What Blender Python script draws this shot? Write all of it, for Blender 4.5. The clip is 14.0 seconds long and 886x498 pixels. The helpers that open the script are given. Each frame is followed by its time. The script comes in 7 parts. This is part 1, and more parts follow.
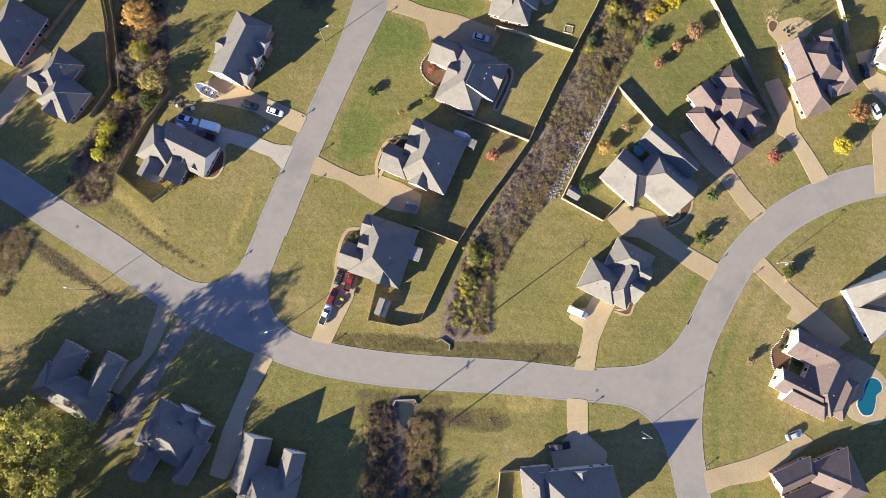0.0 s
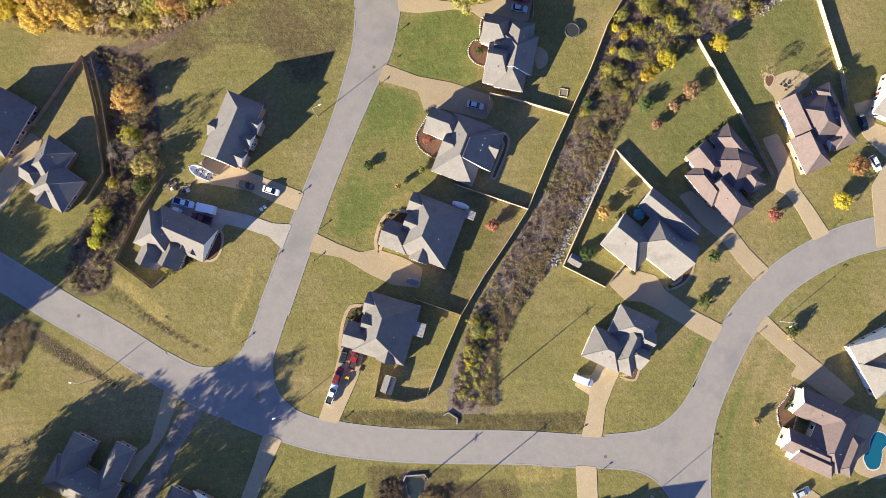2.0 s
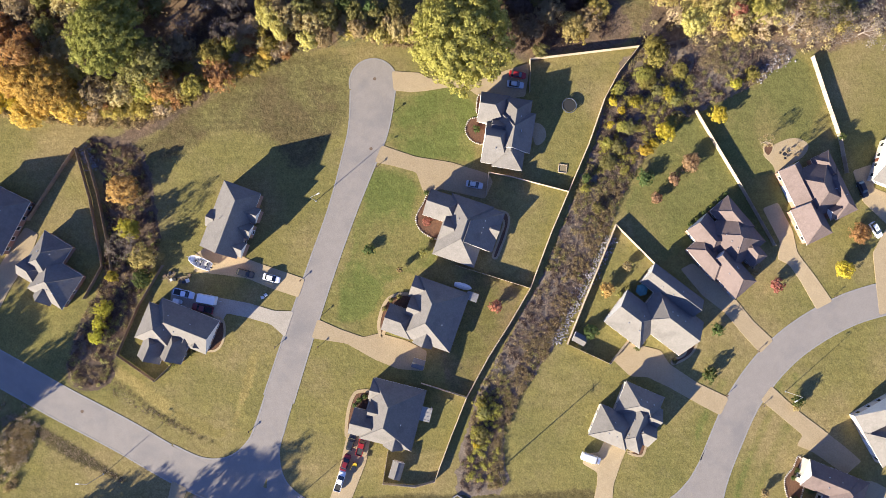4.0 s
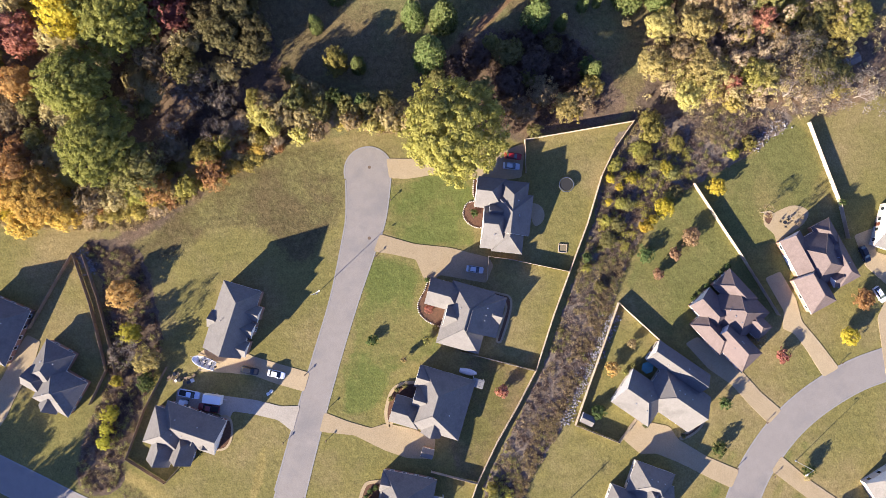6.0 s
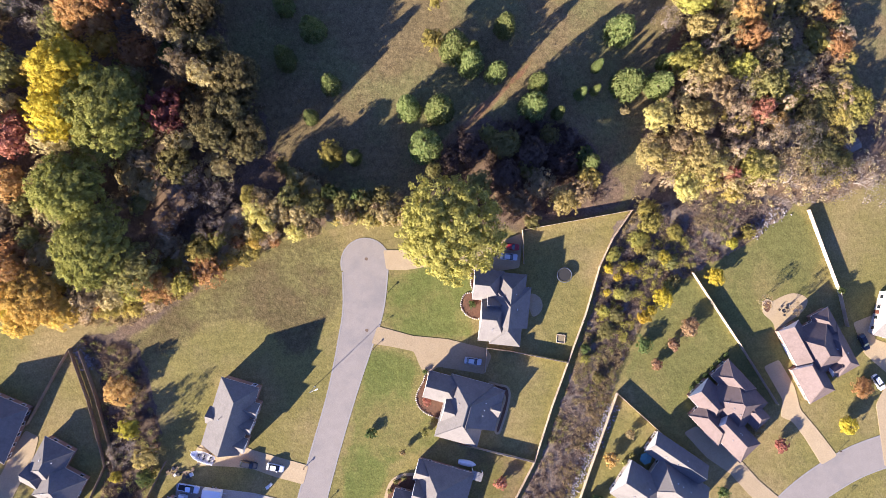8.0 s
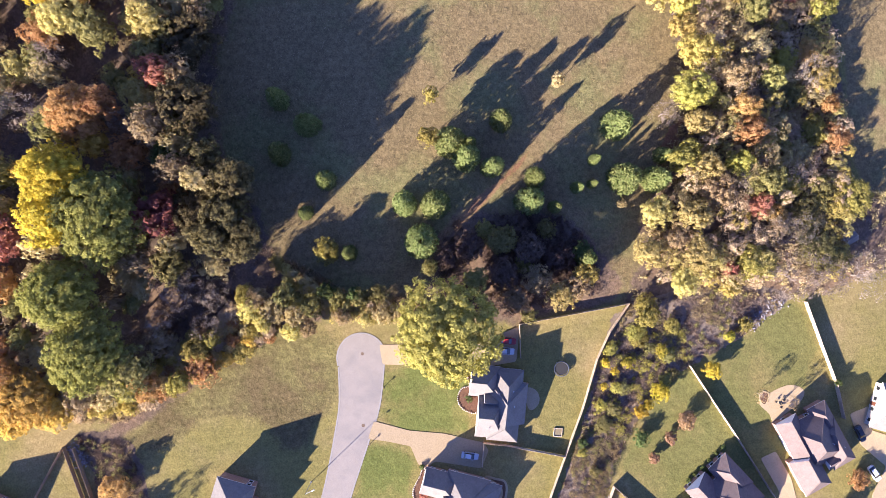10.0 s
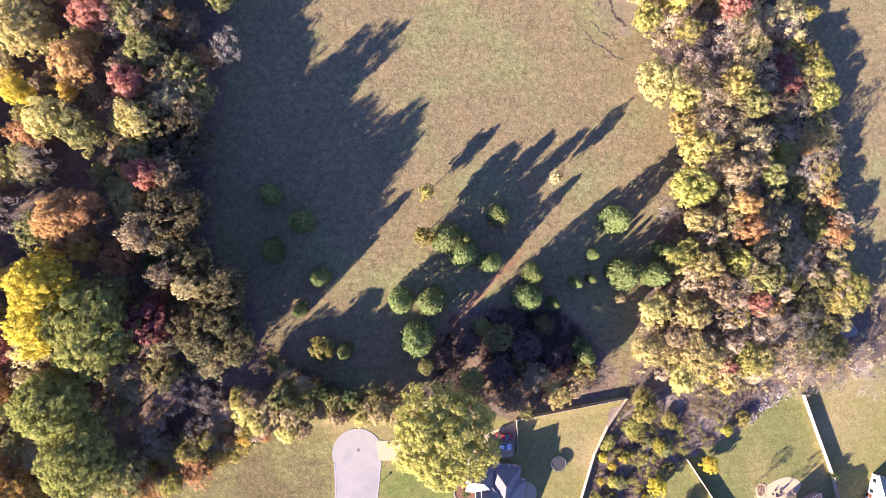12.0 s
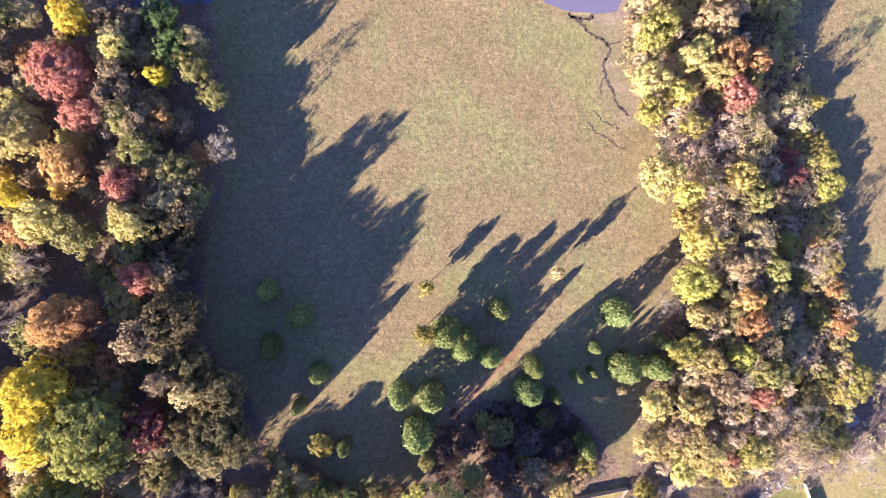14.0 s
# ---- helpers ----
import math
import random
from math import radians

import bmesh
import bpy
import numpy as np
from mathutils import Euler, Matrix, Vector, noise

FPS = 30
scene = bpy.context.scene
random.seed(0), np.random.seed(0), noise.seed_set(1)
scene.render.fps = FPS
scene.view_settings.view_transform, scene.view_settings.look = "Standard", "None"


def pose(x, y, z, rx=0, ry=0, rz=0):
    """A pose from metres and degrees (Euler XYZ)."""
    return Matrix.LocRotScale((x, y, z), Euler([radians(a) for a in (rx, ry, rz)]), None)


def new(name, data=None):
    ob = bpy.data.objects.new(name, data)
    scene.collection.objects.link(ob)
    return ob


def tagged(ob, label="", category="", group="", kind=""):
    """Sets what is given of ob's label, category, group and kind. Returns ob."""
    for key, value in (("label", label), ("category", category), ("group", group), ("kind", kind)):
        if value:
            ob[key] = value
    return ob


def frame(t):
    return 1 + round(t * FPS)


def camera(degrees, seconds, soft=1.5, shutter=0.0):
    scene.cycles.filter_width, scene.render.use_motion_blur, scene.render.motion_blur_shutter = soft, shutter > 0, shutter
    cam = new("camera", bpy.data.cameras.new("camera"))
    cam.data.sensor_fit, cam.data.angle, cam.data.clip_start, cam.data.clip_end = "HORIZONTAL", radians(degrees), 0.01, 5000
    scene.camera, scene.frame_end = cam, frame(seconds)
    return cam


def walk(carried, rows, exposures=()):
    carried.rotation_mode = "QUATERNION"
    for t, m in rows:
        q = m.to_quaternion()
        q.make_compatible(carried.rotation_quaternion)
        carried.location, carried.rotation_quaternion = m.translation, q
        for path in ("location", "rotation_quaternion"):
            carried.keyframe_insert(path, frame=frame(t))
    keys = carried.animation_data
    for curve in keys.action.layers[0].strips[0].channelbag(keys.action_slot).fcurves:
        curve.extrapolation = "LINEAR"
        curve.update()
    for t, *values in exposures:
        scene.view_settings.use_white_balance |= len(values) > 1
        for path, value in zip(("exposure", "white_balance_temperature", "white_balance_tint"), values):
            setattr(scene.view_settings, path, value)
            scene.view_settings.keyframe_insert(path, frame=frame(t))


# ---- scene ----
cam = camera(70.45, 14.0, soft=0.3)
PATH = [
    (0.0, 0.024, -1.436, 171.881, 4.633, -0.706, 0.323),
    (0.5, -0.234, 4.757, 172.201, 4.2, -0.646, -0.849),
    (1.0, -0.09, 11.412, 172.499, 3.61, -0.531, -1.93),
    (1.5, -0.59, 16.752, 172.534, 3.546, -0.703, -1.952),
    (2.0, -0.747, 23.587, 172.972, 3.015, -0.765, -2.137),
    (2.5, -0.666, 29.772, 173.06, 2.777, -0.775, -2.273),
    (3.0, -1.369, 35.694, 173.215, 2.695, -0.971, -2.711),
    (5.5, -0.259, 68.643, 173.33, 1.501, -1.142, -6.2),
    (6.0, 0.843, 74.825, 173.396, 1.481, -0.993, -6.775),
    (6.5, 1.862, 81.857, 173.419, 1.192, -0.967, -6.884),
    (7.0, 2.899, 89.384, 173.273, 0.751, -0.969, -6.941),
    (7.5, 4.067, 95.906, 173.107, 0.652, -0.941, -7.087),
    (8.0, 4.922, 103.251, 173.113, 0.338, -1.012, -7.169),
    (10.5, 9.391, 137.809, 171.542, -0.487, -1.459, -7.401),
    (11.0, 10.639, 145.298, 170.991, -0.852, -1.464, -7.433),
    (11.5, 11.403, 153.614, 170.296, -1.479, -1.656, -7.426),
    (12.0, 11.83, 160.643, 169.541, -1.688, -1.855, -7.449),
    (12.5, 12.764, 168.21, 168.873, -2.134, -1.909, -7.523),
    (13.0, 13.969, 175.656, 168.153, -2.533, -1.861, -7.392),
    (13.5, 14.282, 182.712, 167.165, -2.834, -2.096, -7.479),
    (14.0, 15.037, 189.243, 166.343, -3.051, -2.104, -7.629),
]
walk(cam, [(t, pose(x, y, z, rx, ry, rz)) for t, x, y, z, rx, ry, rz in PATH], exposures=((0.0, 1.84, 6500, 6), (6.0, 1.96, 6260, 14), (10.0, 2.41, 6060, 24), (14.0, 2.80, 5960, 26)))
from mathutils.geometry import tessellate_polygon

# ---- daylight: a low autumn sun and a clear sky ----
SUN_AZ, SUN_EL = 36.5, 18.0        # the way the shadows fall, and the sun's height
world = bpy.data.worlds.new("world")
scene.world = world
world.use_nodes = True
sky = world.node_tree.nodes.new("ShaderNodeTexSky")
sky.sky_type, sky.sun_disc = "NISHITA", False
sky.sun_elevation, sky.sun_rotation = radians(SUN_EL), radians(270 - SUN_AZ)
sky.air_density, sky.dust_density, sky.ozone_density, sky.altitude = 1.0, 0.0, 1.5, 2000
back = world.node_tree.nodes["Background"]
back.inputs["Strength"].default_value = 0.084
deep = world.node_tree.nodes.new("ShaderNodeHueSaturation")
deep.inputs["Saturation"].default_value, deep.inputs["Hue"].default_value = 1.18, 0.525
world.node_tree.links.new(sky.outputs[0], deep.inputs["Color"])
world.node_tree.links.new(deep.outputs[0], back.inputs["Color"])
sun = new("sun", bpy.data.lights.new("sun", "SUN"))
sun.data.energy, sun.data.angle, sun.data.color = 5.0, radians(0.55), (1.0, 0.88, 0.69)
sun.rotation_euler = Vector((math.cos(radians(SUN_AZ)), math.sin(radians(SUN_AZ)), -math.tan(radians(SUN_EL)))).to_track_quat("-Z", "Y").to_euler()


# ---- materials ----
def surface(name, a, b, scale=1.0, rough=0.85, bump=0.3, c=None, big=0.05, amount=0.5, per="", metal=0.0, vary=0.25, fine=6.0, bump_scale=None, speck=0.14, gloss=0.3):
    """Two tones mixed by a fine and a broad noise, a third one in broad stains, and relief. per: 'object' or 'island' gives each piece its own shade."""
    m = bpy.data.materials.new(name)
    m.use_nodes = True
    n, l = m.node_tree.nodes, m.node_tree.links
    p = n["Principled BSDF"]
    p.inputs["Roughness"].default_value, p.inputs["Metallic"].default_value = rough, metal
    p.inputs["Specular IOR Level"].default_value = gloss
    turned = n.new("ShaderNodeMapping")        # a slant through the noise hides its grain
    turned.inputs["Rotation"].default_value = (0.6, 0.45, 0.8)
    l.new(n.new("ShaderNodeTexCoord").outputs["Object"], turned.inputs["Vector"])
    where = turned.outputs["Vector"]

    def noise_at(s, detail=5.0, rough_n=0.6):
        t = n.new("ShaderNodeTexNoise")
        t.inputs["Scale"].default_value, t.inputs["Detail"].default_value, t.inputs["Roughness"].default_value = s, detail, rough_n
        l.new(where, t.inputs["Vector"])
        return t.outputs["Fac"]

    def ramp(fac, lo, hi):
        r = n.new("ShaderNodeMapRange")
        r.inputs["From Min"].default_value, r.inputs["From Max"].default_value = lo, hi
        l.new(fac, r.inputs["Value"])
        return r.outputs["Result"]

    def mix(fac, x, y):
        k = n.new("ShaderNodeMix")
        k.data_type = "RGBA"
        for s, v in ((k.inputs["A"], x), (k.inputs["B"], y)):
            if isinstance(v, tuple):
                s.default_value = (*v, 1)
            else:
                l.new(v, s)
        l.new(fac, k.inputs["Factor"])
        return k.outputs["Result"]
    col = mix(ramp(noise_at(scale), 0.3, 0.7), a, b)
    if c:
        col = mix(ramp(noise_at(big, 6.0, 0.65), 0.62 - amount * 0.3, 0.8 - amount * 0.3), col, c)
    if per:
        g = n.new("ShaderNodeObjectInfo").outputs["Random"] if per == "object" else n.new("ShaderNodeNewGeometry").outputs["Random Per Island"]
        h = n.new("ShaderNodeHueSaturation")
        r = n.new("ShaderNodeMapRange")
        r.inputs["To Min"].default_value, r.inputs["To Max"].default_value = 1 - vary, 1 + vary
        l.new(g, r.inputs["Value"])
        l.new(r.outputs["Result"], h.inputs["Value"])
        l.new(col, h.inputs["Color"])
        col = h.outputs["Color"]
    # fine speckle
    grain = n.new("ShaderNodeHueSaturation")
    r2 = n.new("ShaderNodeMapRange")
    r2.inputs["From Min"].default_value, r2.inputs["From Max"].default_value = 0.3, 0.7
    r2.inputs["To Min"].default_value, r2.inputs["To Max"].default_value = 1 - speck, 1 + speck
    l.new(noise_at(scale * fine, 3.0), r2.inputs["Value"])
    l.new(r2.outputs["Result"], grain.inputs["Value"])
    l.new(col, grain.inputs["Color"])
    l.new(grain.outputs["Color"], p.inputs["Base Color"])
    if bump:
        k = n.new("ShaderNodeBump")
        k.inputs["Strength"].default_value, k.inputs["Distance"].default_value = bump, 0.08
        l.new(noise_at(bump_scale or scale * 3, 6.0, 0.7), k.inputs["Height"])
        l.new(k.outputs["Normal"], p.inputs["Normal"])
    return m


def foliage(name, a, b, through_light=0.48):
    """Leaves: two tones by leaf and by plant, some light passing through."""
    m = bpy.data.materials.new(name)
    m.use_nodes = True
    n, l = m.node_tree.nodes, m.node_tree.links
    n.remove(n["Principled BSDF"])
    k = n.new("ShaderNodeMix")
    k.data_type = "RGBA"
    k.inputs["A"].default_value, k.inputs["B"].default_value = (*a, 1), (*b, 1)
    l.new(n.new("ShaderNodeNewGeometry").outputs["Random Per Island"], k.inputs["Factor"])
    h = n.new("ShaderNodeHueSaturation")
    info = n.new("ShaderNodeObjectInfo").outputs["Random"]
    for s, lo, hi in (("Hue", 0.485, 0.515), ("Value", 0.8, 1.2)):
        r = n.new("ShaderNodeMapRange")
        r.inputs["To Min"].default_value, r.inputs["To Max"].default_value = lo, hi
        l.new(info, r.inputs["Value"])
        l.new(r.outputs["Result"], h.inputs[s])
    l.new(k.outputs["Result"], h.inputs["Color"])
    d, t, mx = n.new("ShaderNodeBsdfDiffuse"), n.new("ShaderNodeBsdfTranslucent"), n.new("ShaderNodeMixShader")
    mx.inputs["Fac"].default_value = through_light
    for s in (d, t):
        l.new(h.outputs["Color"], s.inputs["Color"])
    l.new(d.outputs[0], mx.inputs[1])
    l.new(t.outputs[0], mx.inputs[2])
    l.new(mx.outputs[0], n["Material Output"].inputs["Surface"])
    return m


def plain(name, a, rough=0.5, metal=0.0, coat=0.0):
    m = bpy.data.materials.new(name)
    m.use_nodes = True
    p = m.node_tree.nodes["Principled BSDF"]
    p.inputs["Base Color"].default_value, p.inputs["Roughness"].default_value, p.inputs["Metallic"].default_value = (*a, 1), rough, metal
    p.inputs["Coat Weight"].default_value = coat
    return m


SAND = surface("sand", (0.20, 0.165, 0.10), (0.17, 0.14, 0.085), 1.5, 0.95, 0.3)
def turf_material():
    """Grass and soil: a two-tone turf, with the covers named on the sheet laid over it by ragged edges, streaks, specks and relief."""
    m = bpy.data.materials.new("turf")
    m.use_nodes = True
    n, l = m.node_tree.nodes, m.node_tree.links
    p = n["Principled BSDF"]
    p.inputs["Roughness"].default_value, p.inputs["Specular IOR Level"].default_value = 0.95, 0.0
    place = n.new("ShaderNodeTexCoord").outputs["Object"]
    slant = n.new("ShaderNodeMapping")
    slant.inputs["Rotation"].default_value = (0.6, 0.45, 0.8)
    l.new(place, slant.inputs["Vector"])

    def noise_at(s, detail=5.0, rough=0.6, where=slant.outputs["Vector"]):
        t = n.new("ShaderNodeTexNoise")
        t.inputs["Scale"].default_value, t.inputs["Detail"].default_value, t.inputs["Roughness"].default_value = s, detail, rough
        l.new(where, t.inputs["Vector"])
        return t.outputs["Fac"]

    def span(v, lo, hi, a=0.0, b=1.0):
        r = n.new("ShaderNodeMapRange")
        for k, x in (("From Min", lo), ("From Max", hi), ("To Min", a), ("To Max", b)):
            r.inputs[k].default_value = x
        l.new(v, r.inputs["Value"])
        return r.outputs["Result"]

    def mix(fac, x, y):
        k = n.new("ShaderNodeMix")
        k.data_type = "RGBA"
        for q, v in ((k.inputs["A"], x), (k.inputs["B"], y)):
            if isinstance(v, tuple):
                q.default_value = (*v, 1)
            else:
                l.new(v, q)
        l.new(fac, k.inputs["Factor"])
        return k.outputs["Result"]

    def sum_of(x, y, op="ADD"):
        k = n.new("ShaderNodeMath")
        k.operation = op
        for q, v in zip(k.inputs, (x, y)):
            if isinstance(v, float):
                q.default_value = v
            else:
                l.new(v, q)
        return k.outputs[0]

    def times(col, v):
        k = n.new("ShaderNodeHueSaturation")
        l.new(v, k.inputs["Value"])
        l.new(col, k.inputs["Color"])
        return k.outputs["Color"]
    patchy, broad, clump = span(noise_at(0.14), 0.3, 0.7), noise_at(0.035, 6.0, 0.65), noise_at(0.75, 4.0, 0.7)
    col = mix(span(broad, 0.45, 0.63), mix(patchy, (0.186, 0.160, 0.058), (0.140, 0.132, 0.046)), (0.225, 0.178, 0.082))
    edge = span(noise_at(0.9, 4.0), 0.25, 0.75, -0.35, 0.35)
    rugged = None
    for kind, a, b, c in COVER_TONES:
        attr = n.new("ShaderNodeAttribute")
        attr.attribute_name = kind
        inside_it = sum_of(span(attr.outputs["Fac"], 0.0, 1.0, -0.2, 1.2), edge)
        step = span(inside_it, 0.1, 0.9)
        col = mix(step, col, mix(span(broad, 0.47, 0.6), mix(patchy, a, b), c))
        if kind in ("meadow", "lot", "rough", "litter"):
            rugged = step if rugged is None else sum_of(rugged, step, "MAXIMUM")
    # worn and greener tufts in clumps, stronger on rough ground
    strong = sum_of(span(clump, 0.3, 0.7, -0.15, 0.15), span(rugged, 0.0, 1.0, 1.0, 2.0), "MULTIPLY")
    col = times(col, sum_of(strong, 1.0))
    lie = n.new("ShaderNodeMapping")        # long faint streaks, as a mower leaves them
    lie.inputs["Rotation"].default_value, lie.inputs["Scale"].default_value = (0, 0, radians(-65)), (0.05, 0.75, 1)
    l.new(place, lie.inputs["Vector"])
    col = times(col, span(noise_at(1.0, 3.0, 0.5, lie.outputs["Vector"]), 0.3, 0.7, 0.93, 1.07))
    col = times(col, span(noise_at(2.4, 3.0), 0.3, 0.7, 0.74, 1.26))
    l.new(col, p.inputs["Base Color"])
    last = None
    for s, dist, strength in ((0.16, 0.34, 0.7), (0.9, 0.16, 0.85), (3.2, 0.06, 1.0)):
        k = n.new("ShaderNodeBump")
        k.inputs["Distance"].default_value, k.inputs["Strength"].default_value = dist, strength
        if s > 0.5:
            l.new(span(rugged, 0.0, 1.0, strength * 0.55, strength), k.inputs["Strength"])
        l.new(noise_at(s, 5.0, 0.65), k.inputs["Height"])
        if last:
            l.new(last, k.inputs["Normal"])
        last = k.outputs["Normal"]
    l.new(last, p.inputs["Normal"])
    return m


COVER_TONES = (
    ("meadow", (0.176, 0.135, 0.069), (0.142, 0.113, 0.057), (0.156, 0.146, 0.064)),
    ("litter", (0.135, 0.100, 0.072), (0.090, 0.070, 0.054), (0.180, 0.125, 0.080)),
    ("lot", (0.124, 0.096, 0.047), (0.100, 0.084, 0.039), (0.152, 0.136, 0.054)),
    ("dry", (0.175, 0.132, 0.070), (0.148, 0.118, 0.058), (0.130, 0.117, 0.042)),
    ("worn", (0.136, 0.131, 0.047), (0.124, 0.126, 0.043), (0.176, 0.150, 0.060)),
    ("lush", (0.108, 0.126, 0.037), (0.132, 0.139, 0.044), (0.172, 0.152, 0.056)),
    # dark tones of rough grass, with the shade of banks and swales painted in
    ("rough", (0.096, 0.080, 0.034), (0.132, 0.108, 0.048), (0.074, 0.064, 0.032)),
    ("bleached", (0.265, 0.210, 0.080), (0.225, 0.180, 0.068), (0.180, 0.152, 0.056)),
    ("bare", (0.205, 0.160, 0.110), (0.165, 0.130, 0.085), (0.150, 0.128, 0.070)),
    ("earth", (0.200, 0.115, 0.065), (0.145, 0.085, 0.050), (0.220, 0.145, 0.080)))
TURF = turf_material()
MURKY = plain("murky water", (0.105, 0.098, 0.140), 0.12)
LITTER = surface("leaf litter", (0.135, 0.100, 0.072), (0.090, 0.070, 0.054), 0.5, 0.95, 1.0, (0.18, 0.125, 0.08), 0.1, 0.4, fine=3, speck=0.3, gloss=0.0)
BED = surface("ditch bed", (0.150, 0.120, 0.092), (0.200, 0.165, 0.130), 0.8, 0.95, 1.0, (0.11, 0.085, 0.06), 0.15, 0.4, fine=3, speck=0.3, gloss=0.0)
# soil with the darkness inside a crack put into its colour
GULLY = surface("shaded gully soil", (0.045, 0.034, 0.028), (0.075, 0.056, 0.045), 1.5, 0.9, 1.0)
MULCH = surface("mulch", (0.085, 0.045, 0.028), (0.14, 0.075, 0.045), 2.0, 0.95, 1.0)
ROAD = surface("road", (0.230, 0.207, 0.184), (0.254, 0.230, 0.205), 0.5, 0.85, 0.12, (0.196, 0.182, 0.170), 0.09, 0.4, fine=14)
KERB = surface("kerb concrete", (0.235, 0.225, 0.212), (0.265, 0.252, 0.236), 1.0, 0.85, 0.15)
CONCRETE = surface("drive concrete", (0.325, 0.252, 0.150), (0.352, 0.276, 0.168), 0.5, 0.85, 0.12, (0.296, 0.230, 0.137), 0.12, 0.3, per="object", vary=0.1)
PALECONCRETE = surface("pale drive concrete", (0.330, 0.295, 0.240), (0.362, 0.325, 0.268), 0.5, 0.85, 0.12, (0.290, 0.262, 0.215), 0.12, 0.35)
GRAVEL = surface("gravel drive", (0.26, 0.215, 0.17), (0.19, 0.16, 0.13), 1.5, 0.95, 0.8, (0.13, 0.11, 0.075), 0.3, 0.4)
SHINGLE = {
    "charcoal": surface("charcoal shingle", (0.140, 0.130, 0.123), (0.166, 0.155, 0.147), 1.2, 0.85, 0.1, (0.122, 0.114, 0.108), 0.25, 0.35, per="object", vary=0.06, fine=2.5, speck=0.1, gloss=0.15),
    "weathered": surface("weathered shingle", (0.146, 0.136, 0.128), (0.172, 0.161, 0.152), 1.2, 0.85, 0.1, (0.128, 0.120, 0.113), 0.25, 0.35, per="object", vary=0.06, fine=2.5, speck=0.1, gloss=0.15),
    "brown": surface("brown shingle", (0.124, 0.096, 0.090), (0.151, 0.117, 0.110), 1.2, 0.75, 0.1, (0.107, 0.082, 0.076), 0.25, 0.35, per="object", vary=0.06, fine=2.5, speck=0.1, gloss=0.12)}
WALL = {
    "brick": surface("brick", (0.33, 0.20, 0.145), (0.25, 0.15, 0.11), 3.0, 0.9, 0.4, (0.38, 0.26, 0.19), 0.4, 0.3),
    "pale brick": surface("pale brick", (0.56, 0.49, 0.40), (0.48, 0.41, 0.33), 3.0, 0.9, 0.4, (0.6, 0.54, 0.46), 0.4, 0.3)}
TRIM = surface("white trim", (0.74, 0.72, 0.68), (0.68, 0.66, 0.62), 0.8, 0.5, 0.05)
GLASS = plain("window glass", (0.02, 0.025, 0.03), 0.06, 0.0, 0.5)
DOOR = surface("panel door", (0.16, 0.06, 0.035), (0.12, 0.045, 0.03), 1.5, 0.5, 0.1)
WOOD = surface("weathered fence wood", (0.42, 0.34, 0.25), (0.33, 0.27, 0.205), 1.2, 0.9, 0.3, (0.48, 0.41, 0.32), 0.3, 0.4, per="object", vary=0.12)
DARKWOOD = surface("brown fence wood", (0.24, 0.18, 0.12), (0.19, 0.145, 0.10), 1.2, 0.9, 0.3, (0.30, 0.23, 0.15), 0.3, 0.4, per="object", vary=0.12)
STONE = surface("pale stone", (0.46, 0.41, 0.35), (0.36, 0.32, 0.28), 2.0, 0.9, 0.5, per="object", vary=0.25)
RIPRAP = surface("riprap", (0.30, 0.285, 0.285), (0.19, 0.18, 0.185), 2.0, 0.9, 0.5, per="island", vary=0.45)
STEEL = surface("galvanised steel", (0.52, 0.53, 0.54), (0.45, 0.46, 0.47), 1.0, 0.4, 0.05, metal=0.6)
POLEWOOD = surface("pole timber", (0.16, 0.115, 0.08), (0.12, 0.085, 0.06), 1.0, 0.9, 0.4)
RUBBER = plain("rubber", (0.02, 0.02, 0.02), 0.8)
BARK = surface("bark", (0.13, 0.10, 0.08), (0.085, 0.066, 0.052), 2.0, 0.95, 0.8)
PALEBARK = surface("pale bark", (0.27, 0.225, 0.19), (0.21, 0.175, 0.15), 2.0, 0.95, 0.6)
WATER = plain("pool water", (0.008, 0.085, 0.13), 0.05)
TEAL = surface("teal canvas", (0.06, 0.16, 0.17), (0.08, 0.19, 0.20), 2.0, 0.8, 0.1)
POND = plain("pond water", (0.022, 0.030, 0.030), 0.04)
PAINT = {k: plain(k + " paint", v, 0.3, 0.0, 0.6) for k, v in {
    "white": (0.72, 0.73, 0.74), "silver": (0.42, 0.45, 0.48), "silver blue": (0.55, 0.64, 0.78), "black": (0.018, 0.02, 0.024),
    "red": (0.28, 0.015, 0.012), "dark red": (0.16, 0.012, 0.014), "yellow": (0.5, 0.36, 0.03), "cream": (0.6, 0.56, 0.48), "slate": (0.07, 0.08, 0.10)}.items()}
